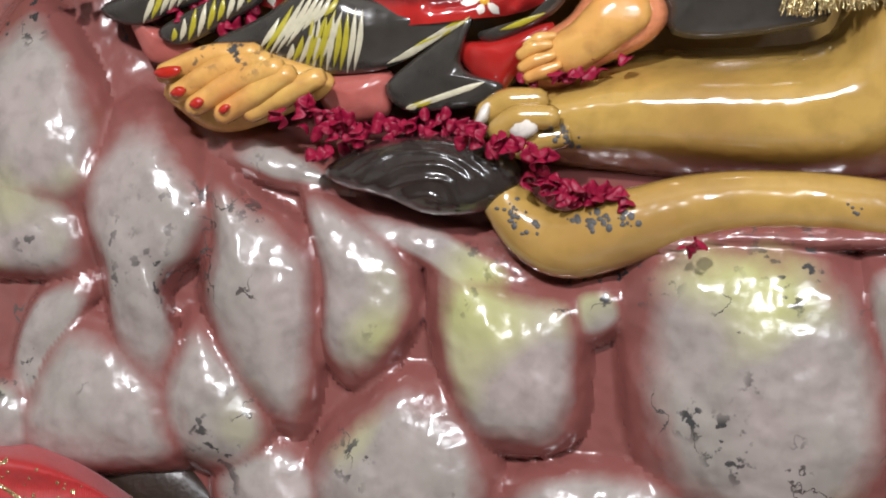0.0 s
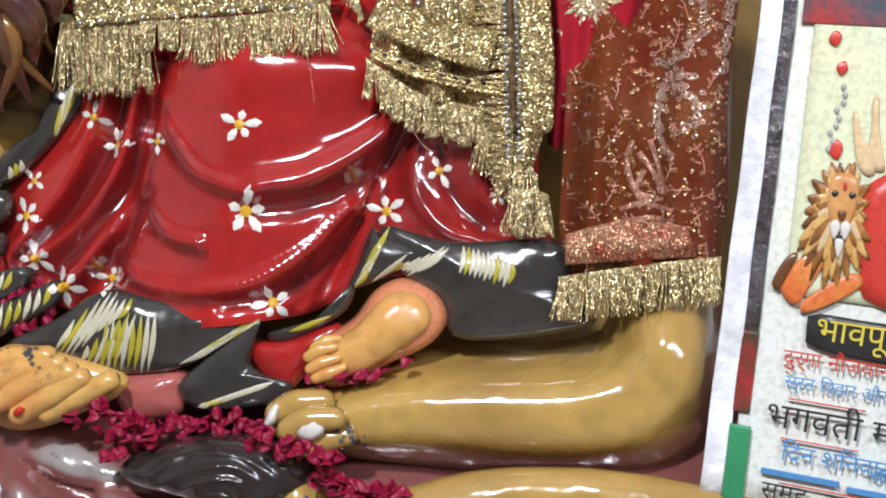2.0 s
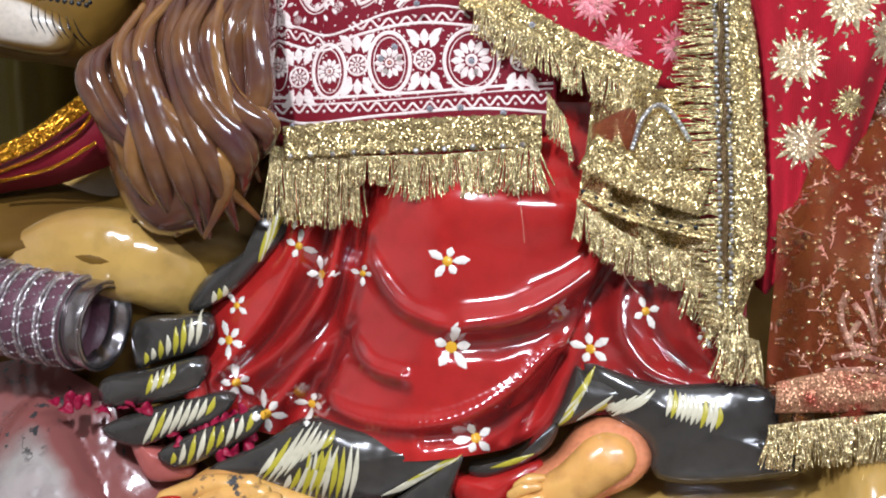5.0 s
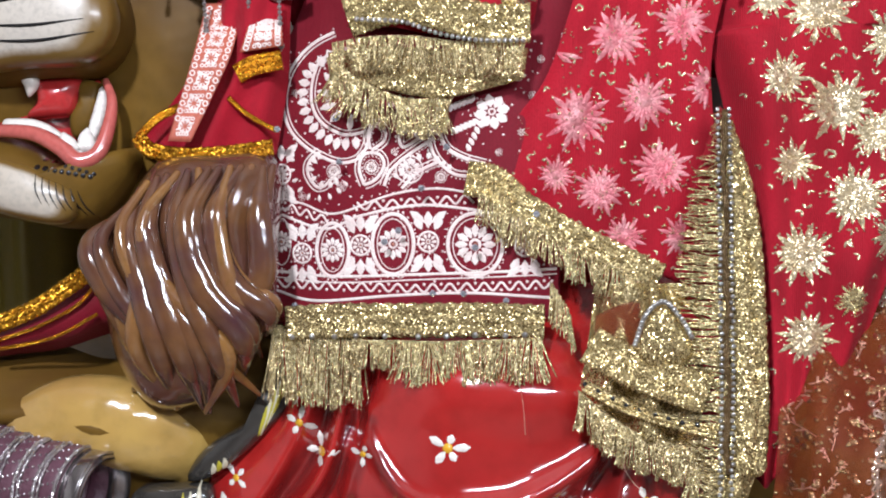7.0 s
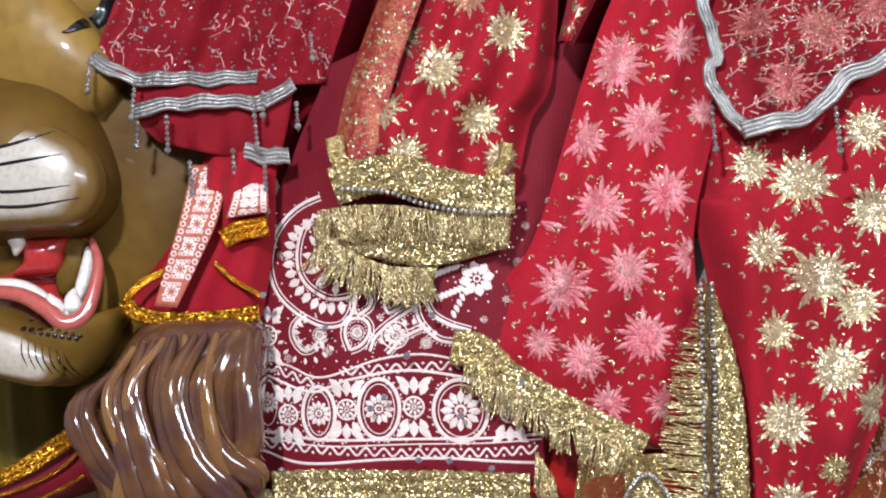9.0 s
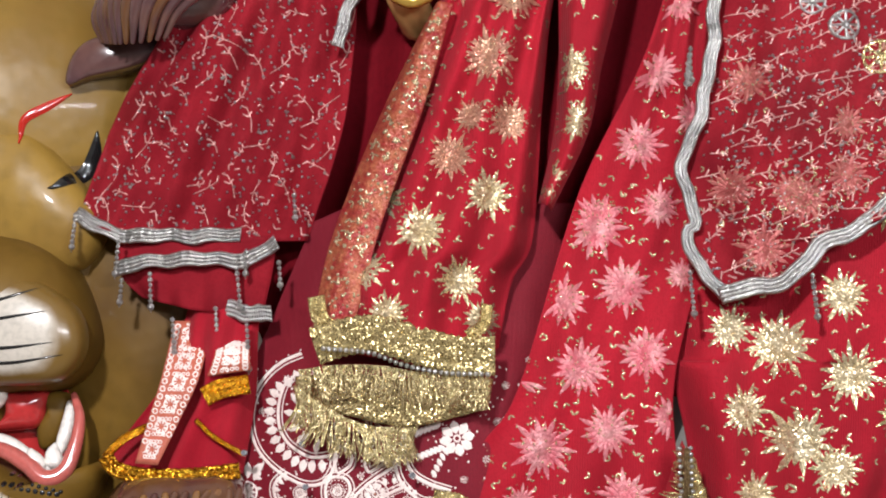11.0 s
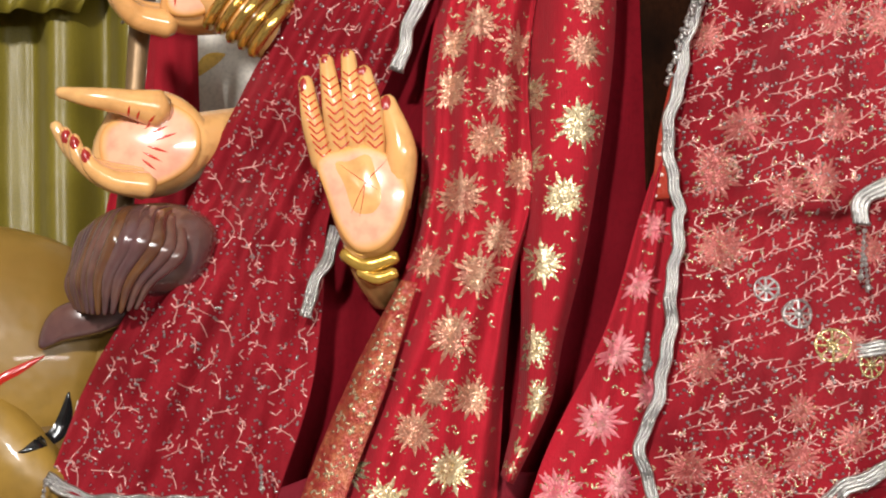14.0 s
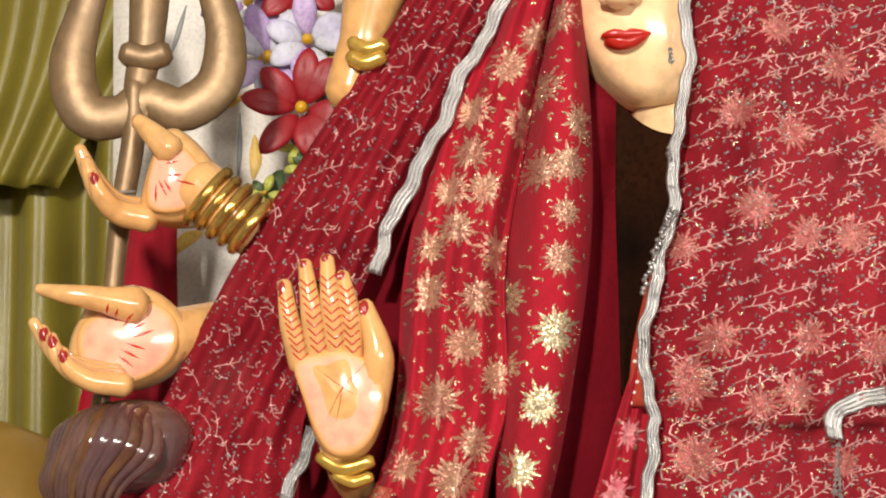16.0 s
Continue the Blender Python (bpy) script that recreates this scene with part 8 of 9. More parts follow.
fringe(g, [(0.252, -0.1, 0.249), (0.282, -0.106, 0.253), (0.31, -0.112, 0.256), (0.339, -0.118, 0.259), (0.369, -0.124, 0.261)], 0.034, 130, rng, spread=0.25)
tagged(part("tinsel_fringe", g, GOLDTHREAD, netting, "gold tinsel fringe"), kind="stuff")
g = Geo()
fringe(g, [(0.22, -0.086, 0.316), (0.234, -0.089, 0.315), (0.247, -0.091, 0.311)], 0.034, 36, rng, spread=0.3)
tagged(part("loose_tinsel", g, GOLDTHREAD, netting, "loose gold tinsel threads"), kind="stuff")

sprigs(tree, netting, ((0.25, 0.27), (0.44, 0.62)), 130, rng, [COPPER, GOLDTHREAD], 0.01, (60, 100, 140, 20), 50)

# ---- the lion's scarf ----
scarf, tree = cloth("lion_scarf", "red scarf with gold tinsel trim tied at the lion's neck",
                    [[(-0.173, 0.095, 0.782), (-0.179, 0.036, 0.721), (-0.194, 0.039, 0.675), (-0.246, 0.049, 0.609)], [(-0.155, 0.066, 0.78), (-0.159, 0.007, 0.72), (-0.166, 0.008, 0.665), (-0.2, 0.015, 0.599)], [(-0.139, 0.058, 0.779), (-0.139, -0.002, 0.719), (-0.142, -0.002, 0.665), (-0.156, 0.001, 0.598)], [(-0.112, 0.072, 0.78), (-0.114, 0.013, 0.72), (-0.116, 0.013, 0.665), (-0.126, 0.015, 0.602)]], 50, 50, CHUNRI, (-0.182, 0.016, 0.601), 3, 0.006, 0.4, 0.8)
for line, wide in (([(-0.237, 0.007, 0.617), (-0.228, 0.006, 0.606), (-0.202, 0, 0.601), (-0.164, -0.007, 0.602), (-0.125, -0.015, 0.607)], 0.013), ([(-0.155, -0.007, 0.665), (-0.141, -0.01, 0.672), (-0.118, -0.014, 0.676)], 0.016), ([(-0.162, -0.006, 0.647), (-0.146, -0.009, 0.633), (-0.123, -0.013, 0.62)], 0.004), ([(-0.238, 0.012, 0.615), (-0.221, 0.008, 0.631), (-0.197, 0.003, 0.642)], 0.007)):
    g = Geo()
    lace(g, line, wide)
    part("gold_trim", g, mat("bright_gold", (0.8, 0.4, 0.03), 0.22, metal=1.0, glint=0.7), scarf, "bright gold tinsel trim")
for rails in ([[(-0.185, 0.03, 0.726), (-0.189, -0.008, 0.682), (-0.201, -0.008, 0.642), (-0.21, -0.008, 0.612)], [(-0.154, 0.03, 0.726), (-0.158, -0.014, 0.682), (-0.174, -0.014, 0.646), (-0.191, -0.014, 0.611)]], [[(-0.148, 0.03, 0.726), (-0.146, -0.012, 0.7), (-0.152, -0.012, 0.682)], [(-0.123, 0.03, 0.726), (-0.118, -0.014, 0.699), (-0.117, -0.014, 0.687)]]):
    g = Geo()
    g.grid(loft(rails, 10, 30), thick=0.001)
    t2 = g.tree()
    strip = part("printed_band", g, mat("salmon_cloth", (0.5, 0.12, 0.07), 0.6, bump=0.3, weave=300), scarf, "salmon band with cream print")
    h = Geo()
    for k, (q, p) in enumerate(zip(spline(rails[0], 22), spline(rails[1], 22))):
        for f in (0.12, 0.88):
            c = q + f * (p - q)
            disc(h, t2, (c[0], c[2]), 0.0026, 0, 0.0008, n=10, inner=0.0014)
        if k % 3 == 1:
            c = 0.5 * (q + p)
            disc(h, t2, (c[0], c[2]), 0.0058, 0, 0.0008, n=14, inner=0.0044)
            for a in range(0, 360, 45):
                leaf(h, t2, (c[0], c[2]), a + 20, 0.0042 if a % 90 else 0.007, 0.001, 0, 0.0008, start=0.0016)
        else:
            for f in (0.32, 0.44, 0.56, 0.68):
                c = q + f * (p - q)
                disc(h, t2, (c[0], c[2]), 0.0018, 0, 0.0008, n=8, inner=0.0008)
    if h.count:
        part("print", h, [PRINT], strip)

# ---- cloths at the rock's foot ----
low, tree = cloth("tinsel_trimmed_cloth", "dark red cloth with gold tinsel edge beside the lion",
                  [[(-0.438, 0.098, 0.439), (-0.376, 0.085, 0.457), (-0.335, 0.077, 0.477), (-0.291, 0.068, 0.506)], [(-0.424, 0.055, 0.432), (-0.363, 0.043, 0.45), (-0.319, 0.034, 0.467), (-0.272, 0.024, 0.49)], [(-0.424, 0.055, 0.423), (-0.363, 0.043, 0.44), (-0.314, 0.033, 0.453), (-0.265, 0.023, 0.472)], [(-0.435, 0.087, 0.411), (-0.373, 0.075, 0.431), (-0.317, 0.063, 0.439), (-0.269, 0.054, 0.454)]], 30, 50, MAROON, (-0.339, 0.058, 0.437), 2, 0.003)
for line, wide in (([(-0.392, 0.042, 0.454), (-0.362, 0.036, 0.462), (-0.327, 0.029, 0.476), (-0.297, 0.023, 0.495), (-0.28, 0.02, 0.507)], 0.015), ([(-0.362, 0.036, 0.448), (-0.322, 0.028, 0.462), (-0.288, 0.022, 0.481), (-0.273, 0.019, 0.5)], 0.003), ([(-0.362, 0.036, 0.441), (-0.312, 0.026, 0.452), (-0.273, 0.019, 0.472)], 0.003)):
    g = Geo()
    lace(g, line, wide)
    part("gold_trim", g, mat("bright_gold", (0.8, 0.4, 0.03), 0.22, metal=1.0, glint=0.7), low, "bright gold tinsel trim")
brocade, tree = cloth("red_brocade_cloth", "bright red brocade cloth with gold thread, bunched below the rock",
                      [[(-0.43, 0.006, -0.111), (-0.369, -0.006, -0.11), (-0.33, -0.014, -0.112), (-0.292, -0.022, -0.129), (-0.257, -0.029, -0.153)], [(-0.414, -0.037, -0.11), (-0.356, -0.049, -0.112), (-0.317, -0.057, -0.117), (-0.285, -0.063, -0.131), (-0.258, -0.068, -0.148)], [(-0.412, -0.048, -0.13), (-0.353, -0.059, -0.132), (-0.316, -0.067, -0.139), (-0.293, -0.071, -0.151), (-0.271, -0.076, -0.173)], [(-0.429, -0.014, -0.191), (-0.369, -0.026, -0.198), (-0.329, -0.034, -0.2), (-0.305, -0.039, -0.203), (-0.292, -0.042, -0.221)]], 50, 60,
                      mat("red_brocade", (0.42, 0.015, 0.015), 0.5, second=(0.34, 0.01, 0.012), bump=0.4, weave=240, sheen=0.2), (-0.342, -0.022, -0.199), 3, 0.006, 0.2, 0.3)
g = Geo()
for line in ([(-0.4, 0.05, -0.143), (-0.374, 0.045, -0.149), (-0.359, 0.042, -0.161), (-0.35, 0.04, -0.173)], [(-0.389, 0.048, -0.133), (-0.368, 0.044, -0.139), (-0.349, 0.04, -0.153), (-0.339, 0.038, -0.17)], [(-0.401, 0.05, -0.163), (-0.381, 0.046, -0.166), (-0.371, 0.044, -0.176)], [(-0.357, 0.041, -0.131), (-0.333, 0.037, -0.145), (-0.313, 0.033, -0.164)], [(-0.328, 0.036, -0.155), (-0.303, 0.031, -0.153), (-0.28, 0.026, -0.157)]):
    stroke(g, tree, xz(line), 0.003, 0, 0.0016, n=24)
for _ in range(160):
    disc(g, tree, (rng.uniform(-0.42, -0.24), rng.uniform(-0.16, -0.06)), rng.uniform(0.0008, 0.0022), 0, 0.001, n=6)
part("gold_thread", g, GOLDTHREAD, brocade, "gold thread lines")
g = Geo()
g.pad([(-0.285, 0.007, -0.121), (-0.231, -0.004, -0.123), (-0.203, -0.009, -0.138), (-0.185, -0.013, -0.166), (-0.197, -0.011, -0.214), (-0.286, 0.007, -0.219), (-0.307, 0.011, -0.153)], 0.02, back=0.05)
solid("dark_step", g, mat("dark_wood", (0.03, 0.018, 0.012), 0.35, scale=10, bump=0.2), "dark brown wooden step below the rock base", "step")

# ---- trident in the upper hand ----
trident = thing("trident", "bronze trident with a long shaft held in the hand", "trident", (-0.228, 0.1, 1.032))
curve_141 = [(-0.256, 0.1, 1.512), (-0.245, 0.1, 1.446), (-0.26, 0.1, 1.364), (-0.246, 0.1, 1.316), (-0.213, 0.1, 1.314), (-0.19, 0.1, 1.331), (-0.158, 0.1, 1.321), (-0.125, 0.1, 1.346), (-0.12, 0.1, 1.394), (-0.134, 0.1, 1.449), (-0.134, 0.1, 1.515)]
curve_142 = [(-0.198, 0.1, 1.536), (-0.192, 0.1, 1.447), (-0.193, 0.1, 1.382), (-0.198, 0.1, 1.344)]
curve_143 = [(-0.209, 0.095, 1.372), (-0.191, 0.095, 1.368), (-0.175, 0.095, 1.373)]
curve_144 = [(-0.201, 0.1, 1.344), (-0.201, 0.1, 1.29), (-0.209, 0.1, 1.222), (-0.213, 0.1, 1.159), (-0.219, 0.1, 1.057), (-0.232, 0.1, 0.907)]
for name, line, radii, flat in (("crescent", curve_141, [0.01, 0.015, 0.017, 0.022, 0.022, 0.019, 0.022, 0.021, 0.017, 0.015, 0.01], 0.5),
                                ("middle_prong", curve_142, [0.012, 0.021, 0.018, 0.014], 0.7), ("collar", curve_143, [0.012, 0.013, 0.012], 0.9),
                                ("shaft", curve_144, [0.011, 0.011, 0.009, 0.008, 0.008, 0.008], 1.0)):
    g = Geo()
    g.tube(line, radii, n=60, sides=16, flat=flat)
    part(name, g, BRONZE, trident)
g = Geo()
for k in range(5):
    a = (-0.21, 0.09, 1.225)
    g.tube([(a[0] - 0.014, a[1], a[2] + 0.004 * k - 0.006), (a[0], a[1] - 0.014, a[2] + 0.004 * k - 0.004), (a[0] + 0.014, a[1], a[2] + 0.004 * k)], [0.0018] * 3, n=12, sides=6)
part("thread_binding", g, mat("grey_thread", (0.3, 0.26, 0.22), 0.7), trident, "grey thread wound round the shaft")

# ---- bangles on the upper arm ----
axis = spline([(-0.125, 0.053, 1.231), (-0.111, 0.05, 1.222), (-0.098, 0.048, 1.212), (-0.085, 0.045, 1.204)], 5)
for k, c in enumerate(axis):
    g = Geo()
    a = np.linspace(0, 2 * np.pi, 25)
    d = np.array((0.78, 0.1, -0.6))
    e1 = np.array((0.6, 0, 0.78))
    e2 = np.cross(d, e1)
    r = 0.0262 if k else 0.0275
    g.tube([c + r * (math.cos(t) * e1 + math.sin(t) * e2) for t in a], [0.0045 if k % 2 else 0.0055] * 3, n=40, sides=8)
    solid("gold_bangle", g, mat("gold_bangle", (0.72, 0.46, 0.12), 0.2, metal=0.9, bump=0.3), "polished gold bangle on the raised wrist", "bangle", group="bangles on the wrist")

# ---- stack of velvet and silver bangles lying on the base ----
ends = spline([(-0.38, 0.046, 0.342), (-0.355, 0.041, 0.337), (-0.34, 0.038, 0.333), (-0.323, 0.035, 0.33), (-0.308, 0.032, 0.327), (-0.293, 0.029, 0.325), (-0.279, 0.026, 0.323)], 7)
GLITTER = mat("silver_glitter", (0.55, 0.5, 0.5), 0.25, metal=0.8, glint=0.7)
STEEL = mat("steel", (0.45, 0.42, 0.42), 0.18, metal=0.95, bump=0.05)
for k, c in enumerate(ends):
    g = Geo()
    last = k == len(ends) - 1
    a = np.linspace(0, 2 * np.pi, 37)
    wide, r = (0.018, 0.037) if not last else (0.022, 0.035)
    profile = [(-wide / 2, r - 0.003), (-wide / 2, r), (-wide / 4, r + 0.0018), (wide / 4, r + 0.0018), (wide / 2, r), (wide / 2, r - 0.003), (-wide / 2, r - 0.003)]
    d = np.array((0.9, -0.38, -0.16))
    d /= np.linalg.norm(d)
    e1 = np.cross(d, (0, 0, 1.0))
    e1 /= np.linalg.norm(e1)
    e2 = np.cross(d, e1)
    ring = np.array([[c + u * d + q * (math.cos(t) * e1 + math.sin(t) * e2) for u, q in profile] for t in a])
    g.grid(ring, 0)
    b = thing("velvet_bangle" if not last else "steel_bangle", "purple velvet bangle with silver glitter rims, lying in a stack" if not last else "wide polished steel bangle closing the stack", "bangle", c, group="stack of bangles")
    part("band", g, BANGLE if not last else STEEL, b)
    for side in (-1, 1):
        h = Geo()
        h.tube([c + side * wide * 0.42 * d + (r + 0.002) * (math.cos(t) * e1 + math.sin(t) * e2) for t in a], [0.0016] * 3, n=48, sides=6)
        part("rim", h, GLITTER if not last else STEEL, b)
    if not last:
        h = Geo()
        for t in np.linspace(0, 2 * np.pi, 22)[:-1]:
            for u in (-0.25, 0.0, 0.25):
                h.ball(c + u * wide * d + (r + 0.0018) * (math.cos(t + u) * e1 + math.sin(t + u) * e2), (0.0012,) * 3, n=5)
        tagged(part("glitter_dots", h, GLITTER, b), kind="stuff")

# ---- red cloth hung behind the hand ----
g = Geo()
drape = loft([[(-0.236, 0.3, 1.257), (-0.239, 0.3, 1.197), (-0.267, 0.3, 1.104), (-0.285, 0.3, 1.012)], [(-0.21, 0.28, 1.254), (-0.21, 0.28, 1.183), (-0.229, 0.28, 1.091), (-0.248, 0.28, 1.012)], [(-0.185, 0.3, 1.258), (-0.181, 0.3, 1.175), (-0.174, 0.3, 1.094), (-0.166, 0.3, 1.014)]], 40, 40)
g.grid(folds(drape, 3, 0.008, 0.2), thick=0.002)
solid("red_drape", g, CHUNRI, "plain red cloth hanging behind the lower hand", "cloth")

# ---- artificial flowers ----
def flower(name, label, at, size, count, colours, rng, stem=True):
    t = thing(name, label, "flower", at, group="artificial flowers")
    for k in range(count):
        a = 2 * math.pi * k / count + rng.uniform(-0.25, 0.25)
        d = np.array((math.cos(a), -0.35, math.sin(a)))
        s = np.array((-math.sin(a), 0, math.cos(a)))
        p = np.asarray(at)
        w, ln = 0.24 * size, size * rng.uniform(0.85, 1.15)
        g = Geo()
        g.pad([p + 0.1 * ln * d, p + 0.45 * ln * d + w * s, p + 0.8 * ln * d + 0.8 * w * s + (0, 0.004, 0), p + ln * d + (0, 0.01, 0), p + 0.8 * ln * d - 0.8 * w * s + (0, 0.004, 0), p + 0.45 * ln * d - w * s], 0.004, back=0.001, n=20, rings=4)
        part("petal", g, colours[k % len(colours)], t)
    g = Geo()
    g.ball(np.asarray(at) + (0, -0.012, 0), (0.12 * size,) * 3, n=8)
    part("flower_centre", g, FLOWER_EYE, t)


LILAC = mat("lilac_petal", (0.42, 0.26, 0.55), 0.5, second=(0.6, 0.5, 0.68), scale=30)
PALE = mat("pale_petal", (0.6, 0.62, 0.66), 0.5, second=(0.5, 0.45, 0.65), scale=30)
SCARLET = mat("scarlet_petal", (0.36, 0.012, 0.02), 0.5, second=(0.28, 0.01, 0.015), scale=30)
LIME = mat("lime_petal", (0.5, 0.5, 0.08), 0.5, second=(0.35, 0.42, 0.1), scale=30)
GREENLEAF = mat("green_leaf", (0.06, 0.11, 0.04), 0.5, second=(0.1, 0.14, 0.05), scale=30)
rng = random.Random(5)
flower("lilac_flower", "lilac and white artificial silk flower", (-0.091, 0.25, 1.412), 0.052, 7, (LILAC, PALE), rng)
flower("pale_flower", "pale blue and white artificial silk flower", (-0.051, 0.24, 1.428), 0.05, 7, (PALE, PALE, LILAC), rng)
flower("scarlet_flower", "deep red artificial silk flower", (-0.055, 0.24, 1.357), 0.055, 8, (SCARLET,), rng)
flower("scarlet_flower", "deep red artificial silk flower", (-0.062, 0.26, 1.491), 0.05, 8, (SCARLET,), rng)
flower("lilac_flower", "lilac and white artificial silk flower", (-0.115, 0.27, 1.475), 0.045, 7, (LILAC, PALE), rng)
for p in [(-0.025, 0.25, 1.411), (-0.013, 0.25, 1.387), (-0.057, 0.25, 1.32), (-0.051, 0.25, 1.298), (-0.09, 0.25, 1.271), (-0.101, 0.25, 1.259), (-0.02, 0.25, 1.429)]:
    flower("lime_flower", "small yellow-green artificial blossom", p, 0.02, 6, (LIME, LIME, GREENLEAF), rng)
for a, b in zip([(-0.066, 0.27, 1.409), (-0.041, 0.27, 1.338), (-0.025, 0.27, 1.374), (-0.075, 0.27, 1.302), (-0.097, 0.27, 1.445), (-0.032, 0.27, 1.446), (-0.052, 0.27, 1.403)], [(-0.088, 0.26, 1.388), (-0.062, 0.26, 1.282), (-0.035, 0.26, 1.318), (-0.101, 0.26, 1.241), (-0.125, 0.26, 1.453), (-0.009, 0.26, 1.462), (-0.03, 0.26, 1.36)]):
    g = Geo()
    a, b = np.array(a), np.array(b)
    s = np.cross(b - a, (0, 1, 0)) * 0.18
    g.pad([a, a + 0.4 * (b - a) + s, b, a + 0.4 * (b - a) - s], 0.004, back=0.001, n=20, rings=4)
    solid("leaf_sprig", g, GREENLEAF, "dark green artificial leaf among the flowers", "leaf", group="artificial flowers")

# ---- printed poster in a clear sleeve ----
poster = thing("poster", "printed festival poster in a shiny clear sleeve, standing beside the statue", "poster", (0.355, -0.116, 0.081))
p0, p1, p2, p3 = (np.array(q) for q in [(0.416, -0.143, 0.543), (0.648, -0.19, 0.528), (0.618, -0.184, 0.03), (0.347, -0.129, 0.088)])


def on_poster(u, v, out=0.0):
    p = p0 * (1 - u) * (1 - v) + p1 * u * (1 - v) + p2 * u * v + p3 * (1 - u) * v
    return p + (0, -out, 0)


def sheet(name, u0, u1, v0, v1, material, out, label="", bow=0.0, parent=poster):
    g = Geo()
    uu, vv = np.linspace(u0, u1, 24), np.linspace(v0, v1, 24)
    g.grid(np.array([[on_poster(u, v, out + bow * math.sin(math.pi * 9 * v + 4 * u)) for v in vv] for u in uu]), thick=0.002)
    return part(name, g, material, parent, label)


CARD = mat("poster_card", (0.78, 0.76, 0.62), 0.3, second=(0.7, 0.74, 0.7), scale=5, coat=0.5, bump=0.02)
FOIL = mat("sleeve_edge", (0.9, 0.9, 0.9), 0.12, second=(0.6, 0.6, 0.62), scale=40, coat=1.0, bump=0.8, fine=120, chips=(0.03, 0.03, 0.03))
GREENINK = mat("green_ink", (0.05, 0.3, 0.12), 0.3, coat=0.6)
REDINK = mat("red_ink", (0.62, 0.05, 0.03), 0.3, coat=0.4)
BLUEINK = mat("blue_ink", (0.1, 0.3, 0.6), 0.3, coat=0.4)
BLACKINK = mat("black_ink", (0.03, 0.03, 0.03), 0.3, coat=0.4)
YELLOWINK = mat("yellow_ink", (0.8, 0.65, 0.08), 0.3, coat=0.4)
sheet("card", 0.08, 1, 0, 1, CARD, 0)
sheet("sleeve_edge", 0, 0.062, 0, 1, FOIL, 0.003, "crinkled shiny edge of the clear sleeve", 0.0016)
sheet("dark_margin", 0.062, 0.102, 0.0, 0.73, mat("dark_margin", (0.02, 0.018, 0.018), 0.1, second=(0.1, 0.08, 0.08), scale=60, coat=1.0, bump=0.9, dent=0.6), 0.0035, "dark speckled margin under crinkled film", 0.0008)
sheet("green_margin", 0.055, 0.11, 0.88, 1.0, GREENINK, 0.0062, "green printed margin", 0.0006)
sheet("red_margin", 0.06, 0.104, 0.73, 0.86, mat("speckled_red", (0.36, 0.03, 0.03), 0.25, second=(0.02, 0.05, 0.02), scale=60, coat=0.9, dent=0.5), 0.0035, "", 0.0008)
sheet("picture_ground", 0.16, 1, 0.22, 0.665, mat("picture_sky", (0.72, 0.68, 0.42), 0.3, second=(0.62, 0.72, 0.5), scale=7, coat=0.5), 0.0035)
sheet("top_strip", 0.12, 1, 0.17, 0.245, mat("dark_strip", (0.06, 0.09, 0.11), 0.2, second=(0.4, 0.04, 0.03), scale=24, coat=0.8), 0.0045)


def ink(outline, material, name="printed_shape", out=0.006):
    g = Geo()
    g.pad([on_poster(u, v, out) for u, v in outline], 0.0008, back=0.001, n=32, rings=4)
    part(name, g, material, poster)


TAWNY = mat("tawny_ink", (0.4, 0.17, 0.035), 0.3, second=(0.1, 0.035, 0.012), scale=70, coat=0.4)
CREAMINK = mat("cream_ink", (0.75, 0.55, 0.3), 0.3, coat=0.4)
DARKMANE = mat("dark_mane_ink", (0.16, 0.06, 0.015), 0.3, coat=0.4)
MANEINK = mat("mane_ink", (0.66, 0.42, 0.14), 0.3, second=(0.5, 0.24, 0.05), scale=90, coat=0.4)
ORANGEINK = mat("orange_ink", (0.62, 0.14, 0.03), 0.3, second=(0.7, 0.3, 0.08), scale=40, coat=0.4)
prng = random.Random(3)
# the printed lion: body and paws, then its mane lock by lock, then its face
ink([(0.34, 0.5), (0.42, 0.46), (0.62, 0.44), (0.64, 0.66), (0.38, 0.66), (0.35, 0.6)], REDINK, out=0.0055)
ink([(0.15, 0.665), (0.15, 0.645), (0.2, 0.6), (0.25, 0.61), (0.22, 0.65), (0.19, 0.68)], ORANGEINK, out=0.006)
ink([(0.2, 0.68), (0.24, 0.655), (0.33, 0.62), (0.36, 0.635), (0.3, 0.665), (0.22, 0.69)], ORANGEINK, out=0.0063)
ink([(0.14, 0.66), (0.12, 0.65), (0.15, 0.61), (0.18, 0.6), (0.16, 0.635)], DARKMANE, out=0.0062)
